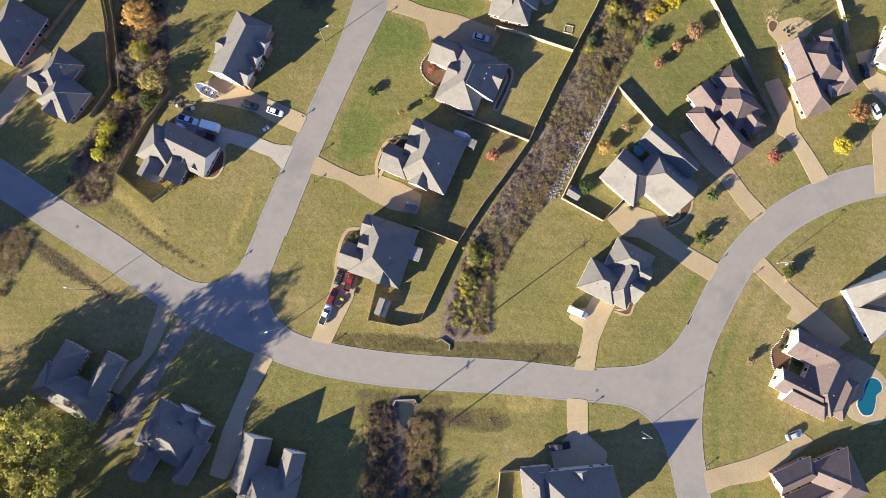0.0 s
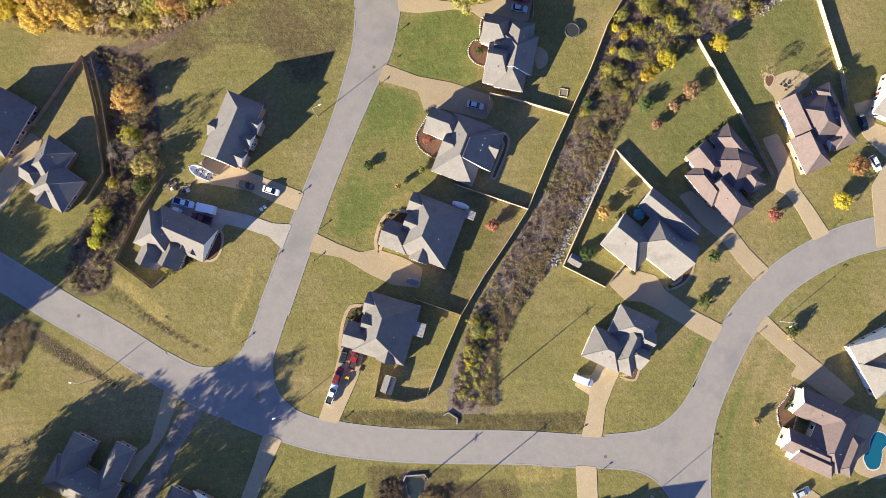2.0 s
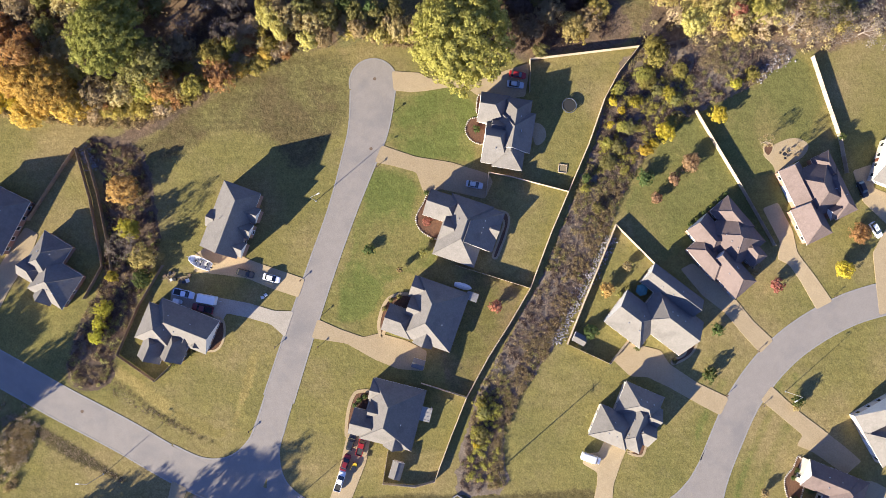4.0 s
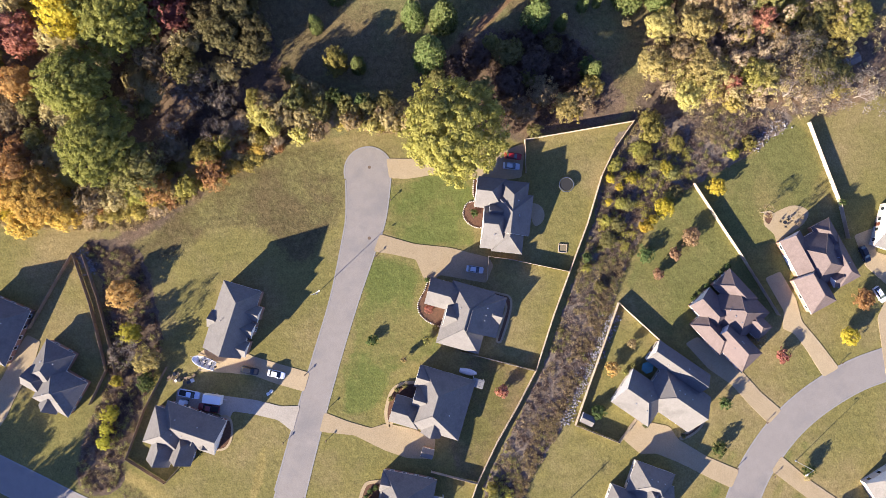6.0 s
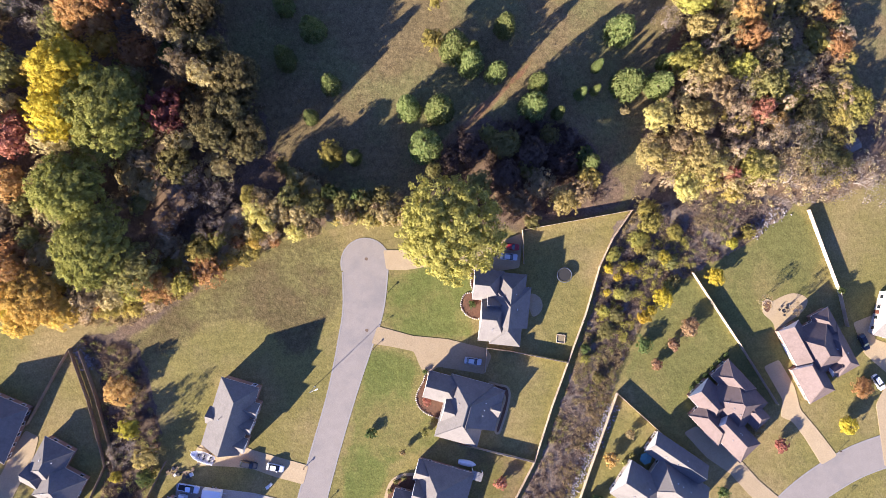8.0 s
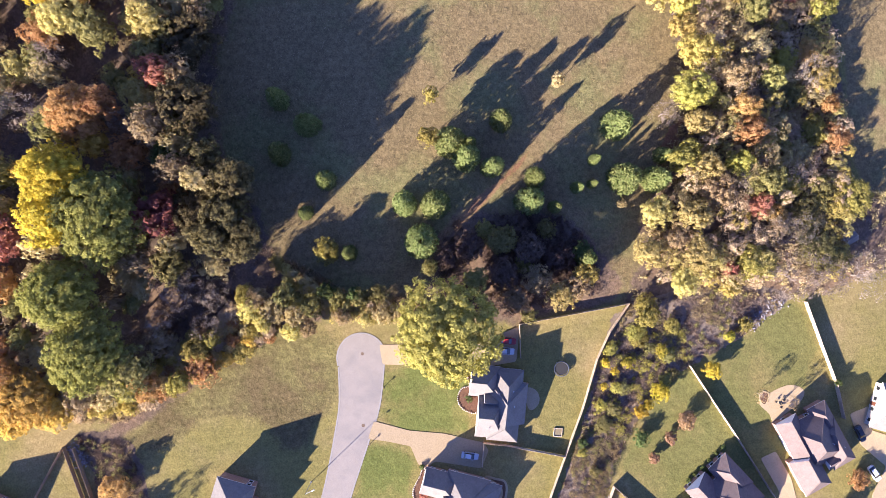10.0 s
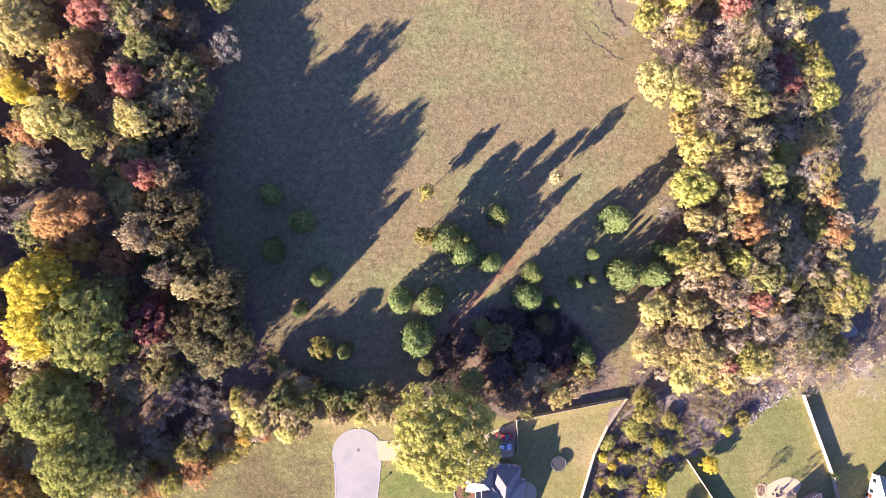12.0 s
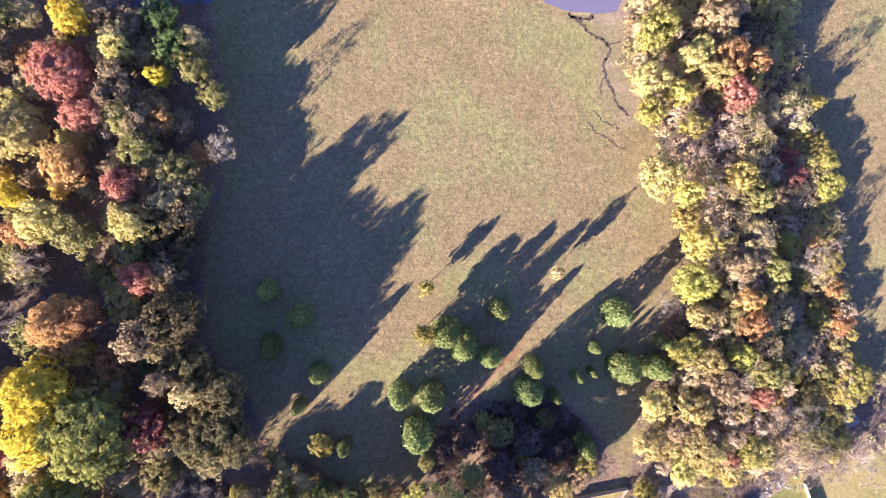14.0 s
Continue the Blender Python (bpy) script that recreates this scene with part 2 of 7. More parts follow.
LEAF = {k: foliage(k + " leaves", *v) for k, v in {
    "green": ((0.086, 0.121, 0.044), (0.149, 0.184, 0.069)), "olive": ((0.2, 0.192, 0.07), (0.32, 0.29, 0.115)),
    "yellowgreen": ((0.27, 0.245, 0.066), (0.41, 0.365, 0.11)), "yellow": ((0.46, 0.365, 0.046), (0.61, 0.49, 0.085)),
    "orange": ((0.380, 0.225, 0.090), (0.530, 0.335, 0.145)), "red": ((0.340, 0.135, 0.100), (0.480, 0.225, 0.165)),
    "darkred": ((0.156, 0.054, 0.054), (0.240, 0.084, 0.078)), "pale": ((0.39, 0.332, 0.118), (0.53, 0.458, 0.185)),
    "tan": ((0.335, 0.262, 0.13), (0.47, 0.375, 0.205)), "brown": ((0.215, 0.16, 0.098), (0.335, 0.25, 0.152)),
    "pine": ((0.11, 0.14, 0.046), (0.205, 0.225, 0.085)), "bare": ((0.220, 0.185, 0.150), (0.300, 0.250, 0.205)),
    "lime": ((0.235, 0.262, 0.07), (0.39, 0.4, 0.12)), "lemon": ((0.340, 0.315, 0.050), (0.480, 0.430, 0.080)), "gold": ((0.4, 0.33, 0.09), (0.54, 0.45, 0.15)), "amber": ((0.440, 0.285, 0.075), (0.590, 0.405, 0.120)), "rust": ((0.290, 0.180, 0.105), (0.420, 0.270, 0.165)), "shadedolive": ((0.100, 0.086, 0.044), (0.165, 0.136, 0.070)), "dusty": ((0.400, 0.300, 0.195), (0.540, 0.420, 0.290)), "darkbrown": ((0.120, 0.088, 0.072), (0.190, 0.140, 0.110)), "straw": ((0.37, 0.285, 0.16), (0.26, 0.205, 0.108)), "weed": ((0.27, 0.21, 0.155), (0.4, 0.32, 0.24)), "grassblade": ((0.130, 0.120, 0.045), (0.240, 0.200, 0.085))}.items()}


# ---- builders ----
def mesh_object(name, bm, material, parent=None, label="", matrix=None):
    me = bpy.data.meshes.new(name)
    bmesh.ops.recalc_face_normals(bm, faces=bm.faces)
    bm.to_mesh(me)
    bm.free()
    for m in material if isinstance(material, (list, tuple)) else [material]:
        me.materials.append(m)
    ob = new(name, me)
    if parent:
        ob.parent = parent
    if matrix is not None:
        ob.matrix_basis = matrix
    return tagged(ob, label)


def part(name, bm, material, parent, label="", matrix=None):
    return mesh_object(name, bm, material, parent, label, matrix)


def shared(name, me, parent, matrix, label=""):
    ob = new(name, me)
    ob.parent, ob.matrix_basis = parent, matrix
    return tagged(ob, label)


def box(bm, x0, y0, z0, x1, y1, z1, bevel=0.0, taper=1.0):
    """A box; taper draws its top in."""
    cx, cy = (x0 + x1) / 2, (y0 + y1) / 2
    v = [bm.verts.new((cx + (x - cx) * k, cy + (y - cy) * k, z)) for z, k in ((z0, 1), (z1, taper)) for x, y in ((x0, y0), (x1, y0), (x1, y1), (x0, y1))]
    f = [bm.faces.new([v[i] for i in q]) for q in ((3, 2, 1, 0), (4, 5, 6, 7), (0, 1, 5, 4), (1, 2, 6, 5), (2, 3, 7, 6), (3, 0, 4, 7))]
    if bevel:
        bmesh.ops.bevel(bm, geom=list({e for q in f for e in q.edges}), offset=bevel, segments=2, affect="EDGES")
    return f


def boxed(*a, **k):
    bm = bmesh.new()
    box(bm, *a, **k)
    return bm


def rod(bm, a, b, r0, r1, n=8):
    a, b = Vector(a), Vector(b)
    q = (b - a).to_track_quat("Z", "Y")
    rings = [[bm.verts.new(c + q @ Vector((r * math.cos(2 * math.pi * i / n), r * math.sin(2 * math.pi * i / n), 0))) for i in range(n)] for c, r in ((a, r0), (b, r1))]
    for i in range(n):
        bm.faces.new((rings[0][i], rings[0][(i + 1) % n], rings[1][(i + 1) % n], rings[1][i]))
    bm.faces.new(rings[0][::-1])
    bm.faces.new(rings[1])


def rodded(*a, **k):
    bm = bmesh.new()
    rod(bm, *a, **k)
    return bm


def curve(pts, steps=8, closed=False):
    """A smooth line through the points."""
    n, out = len(pts), []
    for i in range(n if closed else n - 1):
        p = [Vector(pts[(i + k) % n] if closed else pts[min(max(i + k, 0), n - 1)]) for k in (-1, 0, 1, 2)]
        for s in range(steps):
            t = s / steps
            out.append(0.5 * (2 * p[1] + (p[2] - p[0]) * t + (2 * p[0] - 5 * p[1] + 4 * p[2] - p[3]) * t * t + (3 * p[1] - p[0] - 3 * p[2] + p[3]) * t ** 3))
    if not closed:
        out.append(Vector(pts[-1]))
    return out


def slab(pts, z, ragged=0.0, steps=5, rounded=True):
    """A flat sheet on the ground with a rounded, perhaps ragged outline, and a small edge."""
    bm = bmesh.new()
    line = curve(pts, steps, True) if rounded else [Vector(p) for p in pts]
    if ragged:
        fine = []
        for a, b in zip(line, line[1:] + line[:1]):
            k = max(1, int((b - a).length / 0.6))
            fine += [a.lerp(b, i / k) for i in range(k)]
        line = [p + ragged * Vector((noise.noise((p.x * 0.35, p.y * 0.35, z * 9)) + 0.6 * noise.noise((p.x * 1.3, p.y * 1.3, 3)), noise.noise((p.x * 0.35, p.y * 0.35, 7)) + 0.6 * noise.noise((p.x * 1.3, p.y * 1.3, 9)))) + min(ragged, 1.0) * 0.22 * Vector((noise.noise((p.x * 3, p.y * 3, 5)), noise.noise((p.x * 3, p.y * 3, 2)))) for p in fine]
    top = [bm.verts.new((p.x, p.y, z)) for p in line]
    low = [bm.verts.new((p.x, p.y, -0.03)) for p in line]
    for tri in tessellate_polygon([[Vector((p.x, p.y, 0)) for p in line]]):
        bm.faces.new([top[i] for i in tri])
    for i in range(len(top)):
        j = (i + 1) % len(top)
        bm.faces.new((low[i], low[j], top[j], top[i]))
    return bm


def eased(pts, reach=1.0):
    """The outline with its corners rounded by about that many metres."""
    out = []
    for a, p, c in zip(pts[-1:] + pts[:-1], pts, pts[1:] + pts[:1]):
        a, p, c = Vector(a), Vector(p), Vector(c)
        u, w = a - p, c - p
        s, e = p + u.normalized() * min(reach, u.length * 0.35), p + w.normalized() * min(reach, w.length * 0.35)
        out += [tuple(s), tuple((s + e + 2 * p) / 4), tuple(e)]
    return out


def patch(name, pts, z, material, label, ragged=0.8, category="ground"):
    return tagged(mesh_object(name, slab(pts, z, ragged), material), label, category, kind="structure")


def inside(x, y, pts):
    hit = False
    for (x0, y0), (x1, y1) in zip(pts, pts[1:] + pts[:1]):
        if (y0 > y) != (y1 > y) and x < (x1 - x0) * (y - y0) / (y1 - y0) + x0:
            hit = not hit
    return hit


def leaves_mesh(name, v, material, normals=None):
    """A mesh of loose leaves, each a triangle, from an array of corners, shaded by the normals given for the corners."""
    n = len(v) // 3
    me = bpy.data.meshes.new(name)
    me.vertices.add(3 * n)
    me.vertices.foreach_set("co", np.asarray(v, dtype=np.float32).ravel())
    me.loops.add(3 * n)
    me.loops.foreach_set("vertex_index", np.arange(3 * n, dtype=np.int32))
    me.polygons.add(n)
    me.polygons.foreach_set("loop_start", np.arange(0, 3 * n, 3, dtype=np.int32))
    me.update(calc_edges=True)
    me.validate()
    me.materials.append(material)
    if normals is not None:
        me.polygons.foreach_set("use_smooth", np.ones(n, dtype=bool))
        me.normals_split_custom_set_from_vertices(normals.tolist())
    return me


def leaf_shapes(rng, c, out, size, spread=0.9, long=1.5):
    """Pointed leaves at the places c, facing roughly along out."""
    n = len(c)
    nrm = out + spread * rng.normal(size=(n, 3))
    nrm /= np.linalg.norm(nrm, axis=1)[:, None] + 1e-9
    u = np.cross(nrm, rng.normal(size=(n, 3)))
    u /= np.linalg.norm(u, axis=1)[:, None] + 1e-9
    w = np.cross(nrm, u)
    s = (size * rng.uniform(0.6, 1.35, n))[:, None]
    return np.stack([c - u * s * long / 2 + w * s / 2, c - u * s * long / 2 - w * s / 2, c + u * s * long / 2], 1).reshape(-1, 3)


# ---- ground: one sheet, its kinds of turf and soil running into one another ----
FIELD = [(-35.5, 330), (84, 330), (80.7, 246.5), (74.6, 220.7), (85, 194), (87, 174), (82, 147), (74, 132.5), (62, 110), (40, 113), (-1.5, 113.5), (-31, 118), (-48, 156.3), (-50, 179.6), (-42, 208), (-38, 237)]
WOODS = [(-60, 330), (-33, 262), (-31, 237), (-34, 208), (-43, 182), (-44, 164), (-37, 151), (-33, 134), (-24, 118), (-27, 113.5), (-41, 111), (-53, 107.8), (-63, 103), (-79, 97), (-92, 98.5), (-105, 101), (-122, 104), (-230, 105), (-230, 330)]
STRIP = [(78.8, 330), (76, 244), (72, 221), (82, 194), (83, 174), (77, 147), (69, 132.5), (64, 114), (62, 107), (90, 106), (106, 103), (120, 104.5), (136, 107), (170, 109), (150, 122), (128, 134), (128, 171), (123, 202), (121, 239), (121, 330)]
DITCH = [(60, 107), (88, 110), (106, 104), (93.5, 95.7), (80, 89.8), (68.6, 85.4), (56.5, 71.5), (49.4, 59), (38.5, 39), (29, 24), (20, 12), (15, 1), (15, -11), (2, -11.5), (4.5, 2), (10, 16), (20, 31), (29, 45), (39, 65), (46, 80), (53, 97)]
CREEK = [(-93, 92), (-78.8, 88), (-74.8, 63), (-79, 53), (-84.8, 40), (-89, 32), (-90, 25), (-99.5, 24), (-101, 31), (-97, 42), (-90, 54.7), (-89, 80)]
REGIONS = [        # name, label, kind of cover, softness of the edge, outline
    ("field", "dry tan meadow grass of an open field", "meadow", 2.2, FIELD),
    ("field", "dry tan meadow grass beyond the tree belt", "meadow", 2.2, [(124, 330), (124, 203), (130, 171), (130, 134), (150, 124), (300, 118), (300, 330)]),
    ("woodland_floor", "brown leaf litter under the wood", "litter", 1.8, WOODS),
    ("woodland_floor", "brown leaf litter under the tree belt", "litter", 1.8, STRIP),
    ("woodland_floor", "dark brown earth under a thicket", "litter", 1.8, [(5, 112), (14, 136), (24, 138), (45.5, 134), (54, 125), (58, 110), (32.6, 107.2), (20, 109)]),
    ("creek_bed", "brown weedy creek bed", "litter", 1.8, CREEK),
    ("lawn", "sparse brown grass of an empty lot", "lot", 3.5, [(-45.2, 112.6), (-35.8, 113.0), (-20.0, 108.0), (-22.3, 94.9), (-24.1, 90.4), (-30.0, 83.3), (-36.6, 80.2), (-43.2, 89.6), (-53.8, 92.5), (-65.2, 87.6), (-79.6, 83.2), (-80.5, 89.5), (-70.6, 94.5), (-60.5, 101.1)]),
    ("weed_strip", "brown weedy strip beside the wood", "litter", 1.6, [(-45, 113), (-36, 114), (-39, 109), (-50, 103.6), (-62, 98), (-78, 90.5), (-85, 89), (-84, 94), (-64, 102)]),
    ("lawn", "dry brownish back lawn inside a timber fence", "dry", 1.0, [(24, 41), (8, 48), (2, 33), (0, 24), (6, 15.5)]),
    ("lawn", "lush green front lawn", "lush", 1.6, [(-14.6, 79.4), (-4.6, 76), (-2.6, 70.8), (-6, 64.6), (-2, 58.1), (0, 51), (-10.9, 47), (-20.7, 38), (-28, 39.5), (-19.6, 66.9)]),
    ("lawn", "green front lawn with mown lines", "lush", 1.6, [(-8, 98.6), (11.9, 98.6), (14, 88), (12.5, 79.4), (1.4, 80), (-10.2, 85.4), (-9.5, 91)]),
    ("lawn", "green back lawn", "worn", 1.6, [(58, 70), (70, 84), (76, 86), (90, 60), (82, 58), (64, 48), (54, 60)]),
    ("lawn", "green back lawn inside a timber fence", "worn", 1.6, [(78, 87), (92, 94), (106, 103), (112, 90), (104, 76), (96, 70), (88, 70)]),
    # the bank's shade is put into its cover colour
    ("bank", "rough brownish grass bank beside the road, shaded by its colour", "rough", 0.8, [(-27.6, -10.8), (1.6, -12), (15.4, -12.9), (38, -13.4), (37.2, -18.6), (12.3, -17.4), (-26, -13.2)]),
    ("bank", "weedy brown ground beside the road", "rough", 0.8, [(-21, -25.8), (-8, -26.6), (2, -27), (5, -29), (2, -33), (2, -38), (1, -46), (0, -58), (-19, -58), (-18, -46), (-19, -36)]),
    # the sheet stays flat here; the swale's shaded side is a dark tone
    ("bank", "roadside swale grass with its shaded side painted dark", "rough", 0.5, [(-109.7, 15.2), (-105.9, 12.9), (-100.4, 8.9), (-94.2, 4.2), (-88.7, 0.3), (-87.1, -2.0), (-92.5, 0.4), (-100.3, 4.8), (-107.3, 9.0), (-111.2, 12.9)]),
    ("bank", "dark rough grass beside a creek", "rough", 0.8, [(-0.2, -30.6), (19.6, -32.4), (18.7, -36.4), (1.3, -35.1)]),
    ("lawn", "bleached mown grass of a verge", "bleached", 1.2, [(20.8, -26.0), (31, -26.9), (31, -31.6), (20.4, -31.4)]),
    # shade on the verge grass, laid on as a darker cover
    ("bank", "edge of a grass verge painted dark as shade", "rough", 0.5, [(-91.4, 28.6), (-82.4, 21.3), (-73.0, 13.8), (-63.4, 8.3), (-63.7, 7.2), (-74.0, 12.3), (-83.2, 19.8), (-92.1, 27.0)]),
    ("bank", "darker rough grass in a shallow swale", "rough", 0.8, [(1, -31.4), (10, -30.6), (17, -30.2), (17.5, -31.2), (9, -33), (3, -35.5)]),
    ("lawn", "bleached yellow grass along a verge", "bleached", 0.8, [(-90.6, 31.5), (-81.0, 24.0), (-71.4, 16.4), (-62.0, 10.5), (-56.3, 10.2), (-63.4, 8.3), (-73.0, 13.8), (-82.4, 21.3), (-91.4, 28.6)]),
    ("lawn", "bleached yellow grass along a street", "bleached", 0.8, [(-56.9, 11.1), (-54.9, 15.6), (-52.2, 23.2), (-50.1, 30.0), (-51.0, 30.8), (-53.7, 24.0), (-56.2, 16.9), (-57.9, 12.7)]),
    ("bare_ground", "tan bare soil round a gully", "bare", 3.0, [(58, 240), (66, 234), (67, 222), (66, 212), (73, 206), (79, 212), (76, 222), (79, 240)]),
    # reddish soil at the near end; the rest is sunlight between shadows, as colour
    ("reddish_strip", "reddish soil and warm sunlit strip painted across the field", "earth", 0.5, [(7.0, 129.6), (14.5, 135.8), (21.2, 140.0), (28.2, 145.1), (34.2, 149.1), (38.9, 152.8), (39.1, 152.6), (35.0, 148.1), (29.2, 143.9), (22.4, 138.4), (15.7, 134.2), (7.8, 128.4)]),
    ("reddish_strip", "reddish bare earth at a field edge", "earth", 0.5, [(75, 148), (82, 158), (83, 156), (78, 146)]),
]
COVERS = ("meadow", "litter", "lot", "dry", "worn", "lush", "rough", "bleached", "bare", "earth")


def reach(px, py, pts):
    """How far each place lies inside a smooth outline (negative outside)."""
    line = [(p.x, p.y) for p in curve(pts, 4, True)]
    far, hit = np.full(px.shape, 1e9), np.zeros(px.shape, bool)
    for (x0, y0), (x1, y1) in zip(line, line[1:] + line[:1]):
        dx, dy = x1 - x0, y1 - y0
        t = np.clip(((px - x0) * dx + (py - y0) * dy) / (dx * dx + dy * dy + 1e-12), 0, 1)
        far = np.minimum(far, np.hypot(px - x0 - t * dx, py - y0 - t * dy))
        if dy:
            hit ^= ((y0 > py) != (y1 > py)) & (px < dx * (py - y0) / dy + x0)
    return np.where(hit, far, -far)


STEP = 1.25
gx, gy = np.meshgrid(np.arange(-170, 171, STEP), np.arange(-80, 271, STEP))
wander = np.array([noise.noise((x * 0.11, y * 0.11, 2.0)) * 1.6 + noise.noise((x * 0.4, y * 0.4, 5.0)) * 0.9 for x, y in zip(gx.ravel(), gy.ravel())]).reshape(gx.shape)
cover = {k: np.zeros(gx.shape) for k in COVERS}
owner = np.full((gx.shape[0] - 1, gx.shape[1] - 1), -1)
mx, my = (gx[:-1, :-1] + gx[1:, 1:]) / 2, (gy[:-1, :-1] + gy[1:, 1:]) / 2
for i, (name, label, kind, soft, pts) in enumerate(REGIONS):
    d = reach(gx, gy, pts) + wander * min(soft, 1.6) * 0.8
    f = np.clip(d / (2 * soft) + 0.5, 0, 1)
    f = f * f * (3 - 2 * f)
    for k in COVERS[:COVERS.index(kind)]:
        cover[k] *= 1 - f
    cover[kind] = np.maximum(cover[kind], f)
    owner[reach(mx, my, pts) > 0] = i
# greener mown bands that follow the curving street
away = np.min([np.hypot(gx - p.x, gy - p.y) for p in curve([(69.6, -55), (67.8, -41.8), (68, -29.9), (70.5, -16.2), (76.4, -3.2), (84.4, 10.1)], 24)], axis=0)
cover["lush"] = np.maximum(cover["lush"], np.where((gx > 68) & (gy < 14), 0.7 * np.exp(-((away - 8) / 1.4) ** 2) + 0.6 * np.exp(-((away - 13.5) / 1.8) ** 2), 0))


def turf(name, label, which, rim=False):
    """The part of the sheet that one region owns."""
    rows, cols = np.nonzero(which)
    w = gx.shape[1]
    corners = np.stack([rows * w + cols, rows * w + cols + 1, (rows + 1) * w + cols + 1, (rows + 1) * w + cols], 1)
    used, back = np.unique(corners.ravel(), return_inverse=True)
    v = np.stack([gx.ravel()[used], gy.ravel()[used], np.zeros(len(used))], 1).tolist()
    faces = back.reshape(-1, 4).tolist()
    if rim:        # out to the horizon
        x0, y0, x1, y1, n = gx[0, 0], gy[0, 0], gx[-1, -1], gy[-1, -1], len(v)
        v += [[x, y, 0] for y in (-2200, y0, y1, 2200) for x in (-2200, x0, x1, 2200)]
        faces += [[n + r * 4 + c, n + r * 4 + c + 1, n + r * 4 + c + 5, n + r * 4 + c + 4] for r in range(3) for c in range(3) if (r, c) != (1, 1)]
    me = bpy.data.meshes.new(name)
    me.from_pydata(v, [], faces)
    for k in COVERS:
        at = me.attributes.new(k, "FLOAT", "POINT")
        at.data.foreach_set("value", np.concatenate([cover[k].ravel()[used], np.zeros(len(v) - len(used))]).astype(np.float32))
    me.materials.append(TURF)
    return tagged(new(name, me), label, "ground", kind="structure")


turf("ground", "mown autumn grass, olive green fading to straw", owner == -1, True)
for i, (name, label, kind, soft, pts) in enumerate(REGIONS):
    turf(name, label, owner == i)
patch("ditch_bed", DITCH, 0.02, BED, "grey brown bed of an overgrown drainage ditch", 1.0)
patch("creek_bed", CREEK, 0.016, LITTER, "brown weedy creek bed", 1.0)
patch("patio", [(94.3, 76.2), (102.3, 79.5), (107.0, 77.6), (105.4, 74.2), (100.1, 71.2), (97.5, 68.9), (96.6, 72.1)], 0.04, CONCRETE, "tan concrete patio behind a house", 0.0, "patio")
patch("pond", [(52, 250), (54, 241.5), (57, 238.8), (62.8, 236.6), (73, 235.6), (76, 241), (77, 250)], 0.026, MURKY, "still pond reflecting the sky", 0.4, "water")
patch("pond", [(-75, 285), (-68, 256), (-60, 252), (-37, 250.8), (-27, 254), (-22, 285)], 0.03, MURKY, "still lake at the edge of the wood", 0.6, "water")

# ---- roads with kerbs ----
ROAD_A = [(-13.6, 103), (-15.6, 91), (-18.8, 82), (-24.7, 67.3), (-31.4, 51.7), (-38.3, 34.7), (-44.5, 18.8), (-49.5, 6.1), (-56.7, -7.7)]
WIDTH_A = [6.2, 5.4, 4.6, 3.65, 3.6, 3.75, 4.0, 4.3, 4.5]        # half the width at each of these
ROAD_B = [(-230, 100), (-160, 57), (-119.9, 31.3), (-103.9, 20.8), (-88, 11), (-72.3, 0.6), (-56.7, -7.7), (-44.3, -13), (-32, -17), (-18.2, -19.5), (-2.9, -21), (20, -22.2), (35.3, -23.7), (50.7, -24.9), (68, -26)]
ROAD_C = [(90, -160), (74, -90), (69.6, -55), (67.8, -41.8), (68, -29.9), (70.5, -16.2), (76.4, -3.2), (84.4, 10.1), (96.4, 21.6), (111.8, 29.6), (126, 33), (139.1, 34), (230, 28)]
HALVES_A = [v.y for v in curve([(i, w) for i, w in enumerate(WIDTH_A)], 10)]
LINES = {"a": (curve(ROAD_A, 10), 4.4, 0.04), "b": (curve(ROAD_B, 10), 4.2, 0.046), "c": (curve(ROAD_C, 10), 4.3, 0.052)}


def off_roads(p, but):
    return all(min((p - q).length for q in line) > half + (0.5 if p.y < 105 else 2.5) for k, (line, half, _) in LINES.items() if k != but)


def ribbon(bm, line, lo, hi, z, keep=lambda p: True, drop=-0.05):
    """A strip along a line between two offsets from it (numbers, or one for each point), with a top and two sides."""
    n = len(line)
    lo, hi = lo if isinstance(lo, list) else [lo] * n, hi if isinstance(hi, list) else [hi] * n
    for i in range(n - 1):
        a, b, c, d = line[max(i - 1, 0)], line[i], line[i + 1], line[min(i + 2, n - 1)]
        s, t = (c - a).normalized(), (d - b).normalized()
        ns, nt = Vector((s.y, -s.x)), Vector((t.y, -t.x))
        q = [b + ns * lo[i], c + nt * lo[i + 1], c + nt * hi[i + 1], b + ns * hi[i]]
        if not keep((q[0] + q[2]) / 2):
            continue
        v = [bm.verts.new((p.x, p.y, h)) for h in (z, drop) for p in q]
        for k in ((0, 1, 2, 3), (0, 4, 5, 1), (2, 6, 7, 3)):
            bm.faces.new([v[m] for m in k])


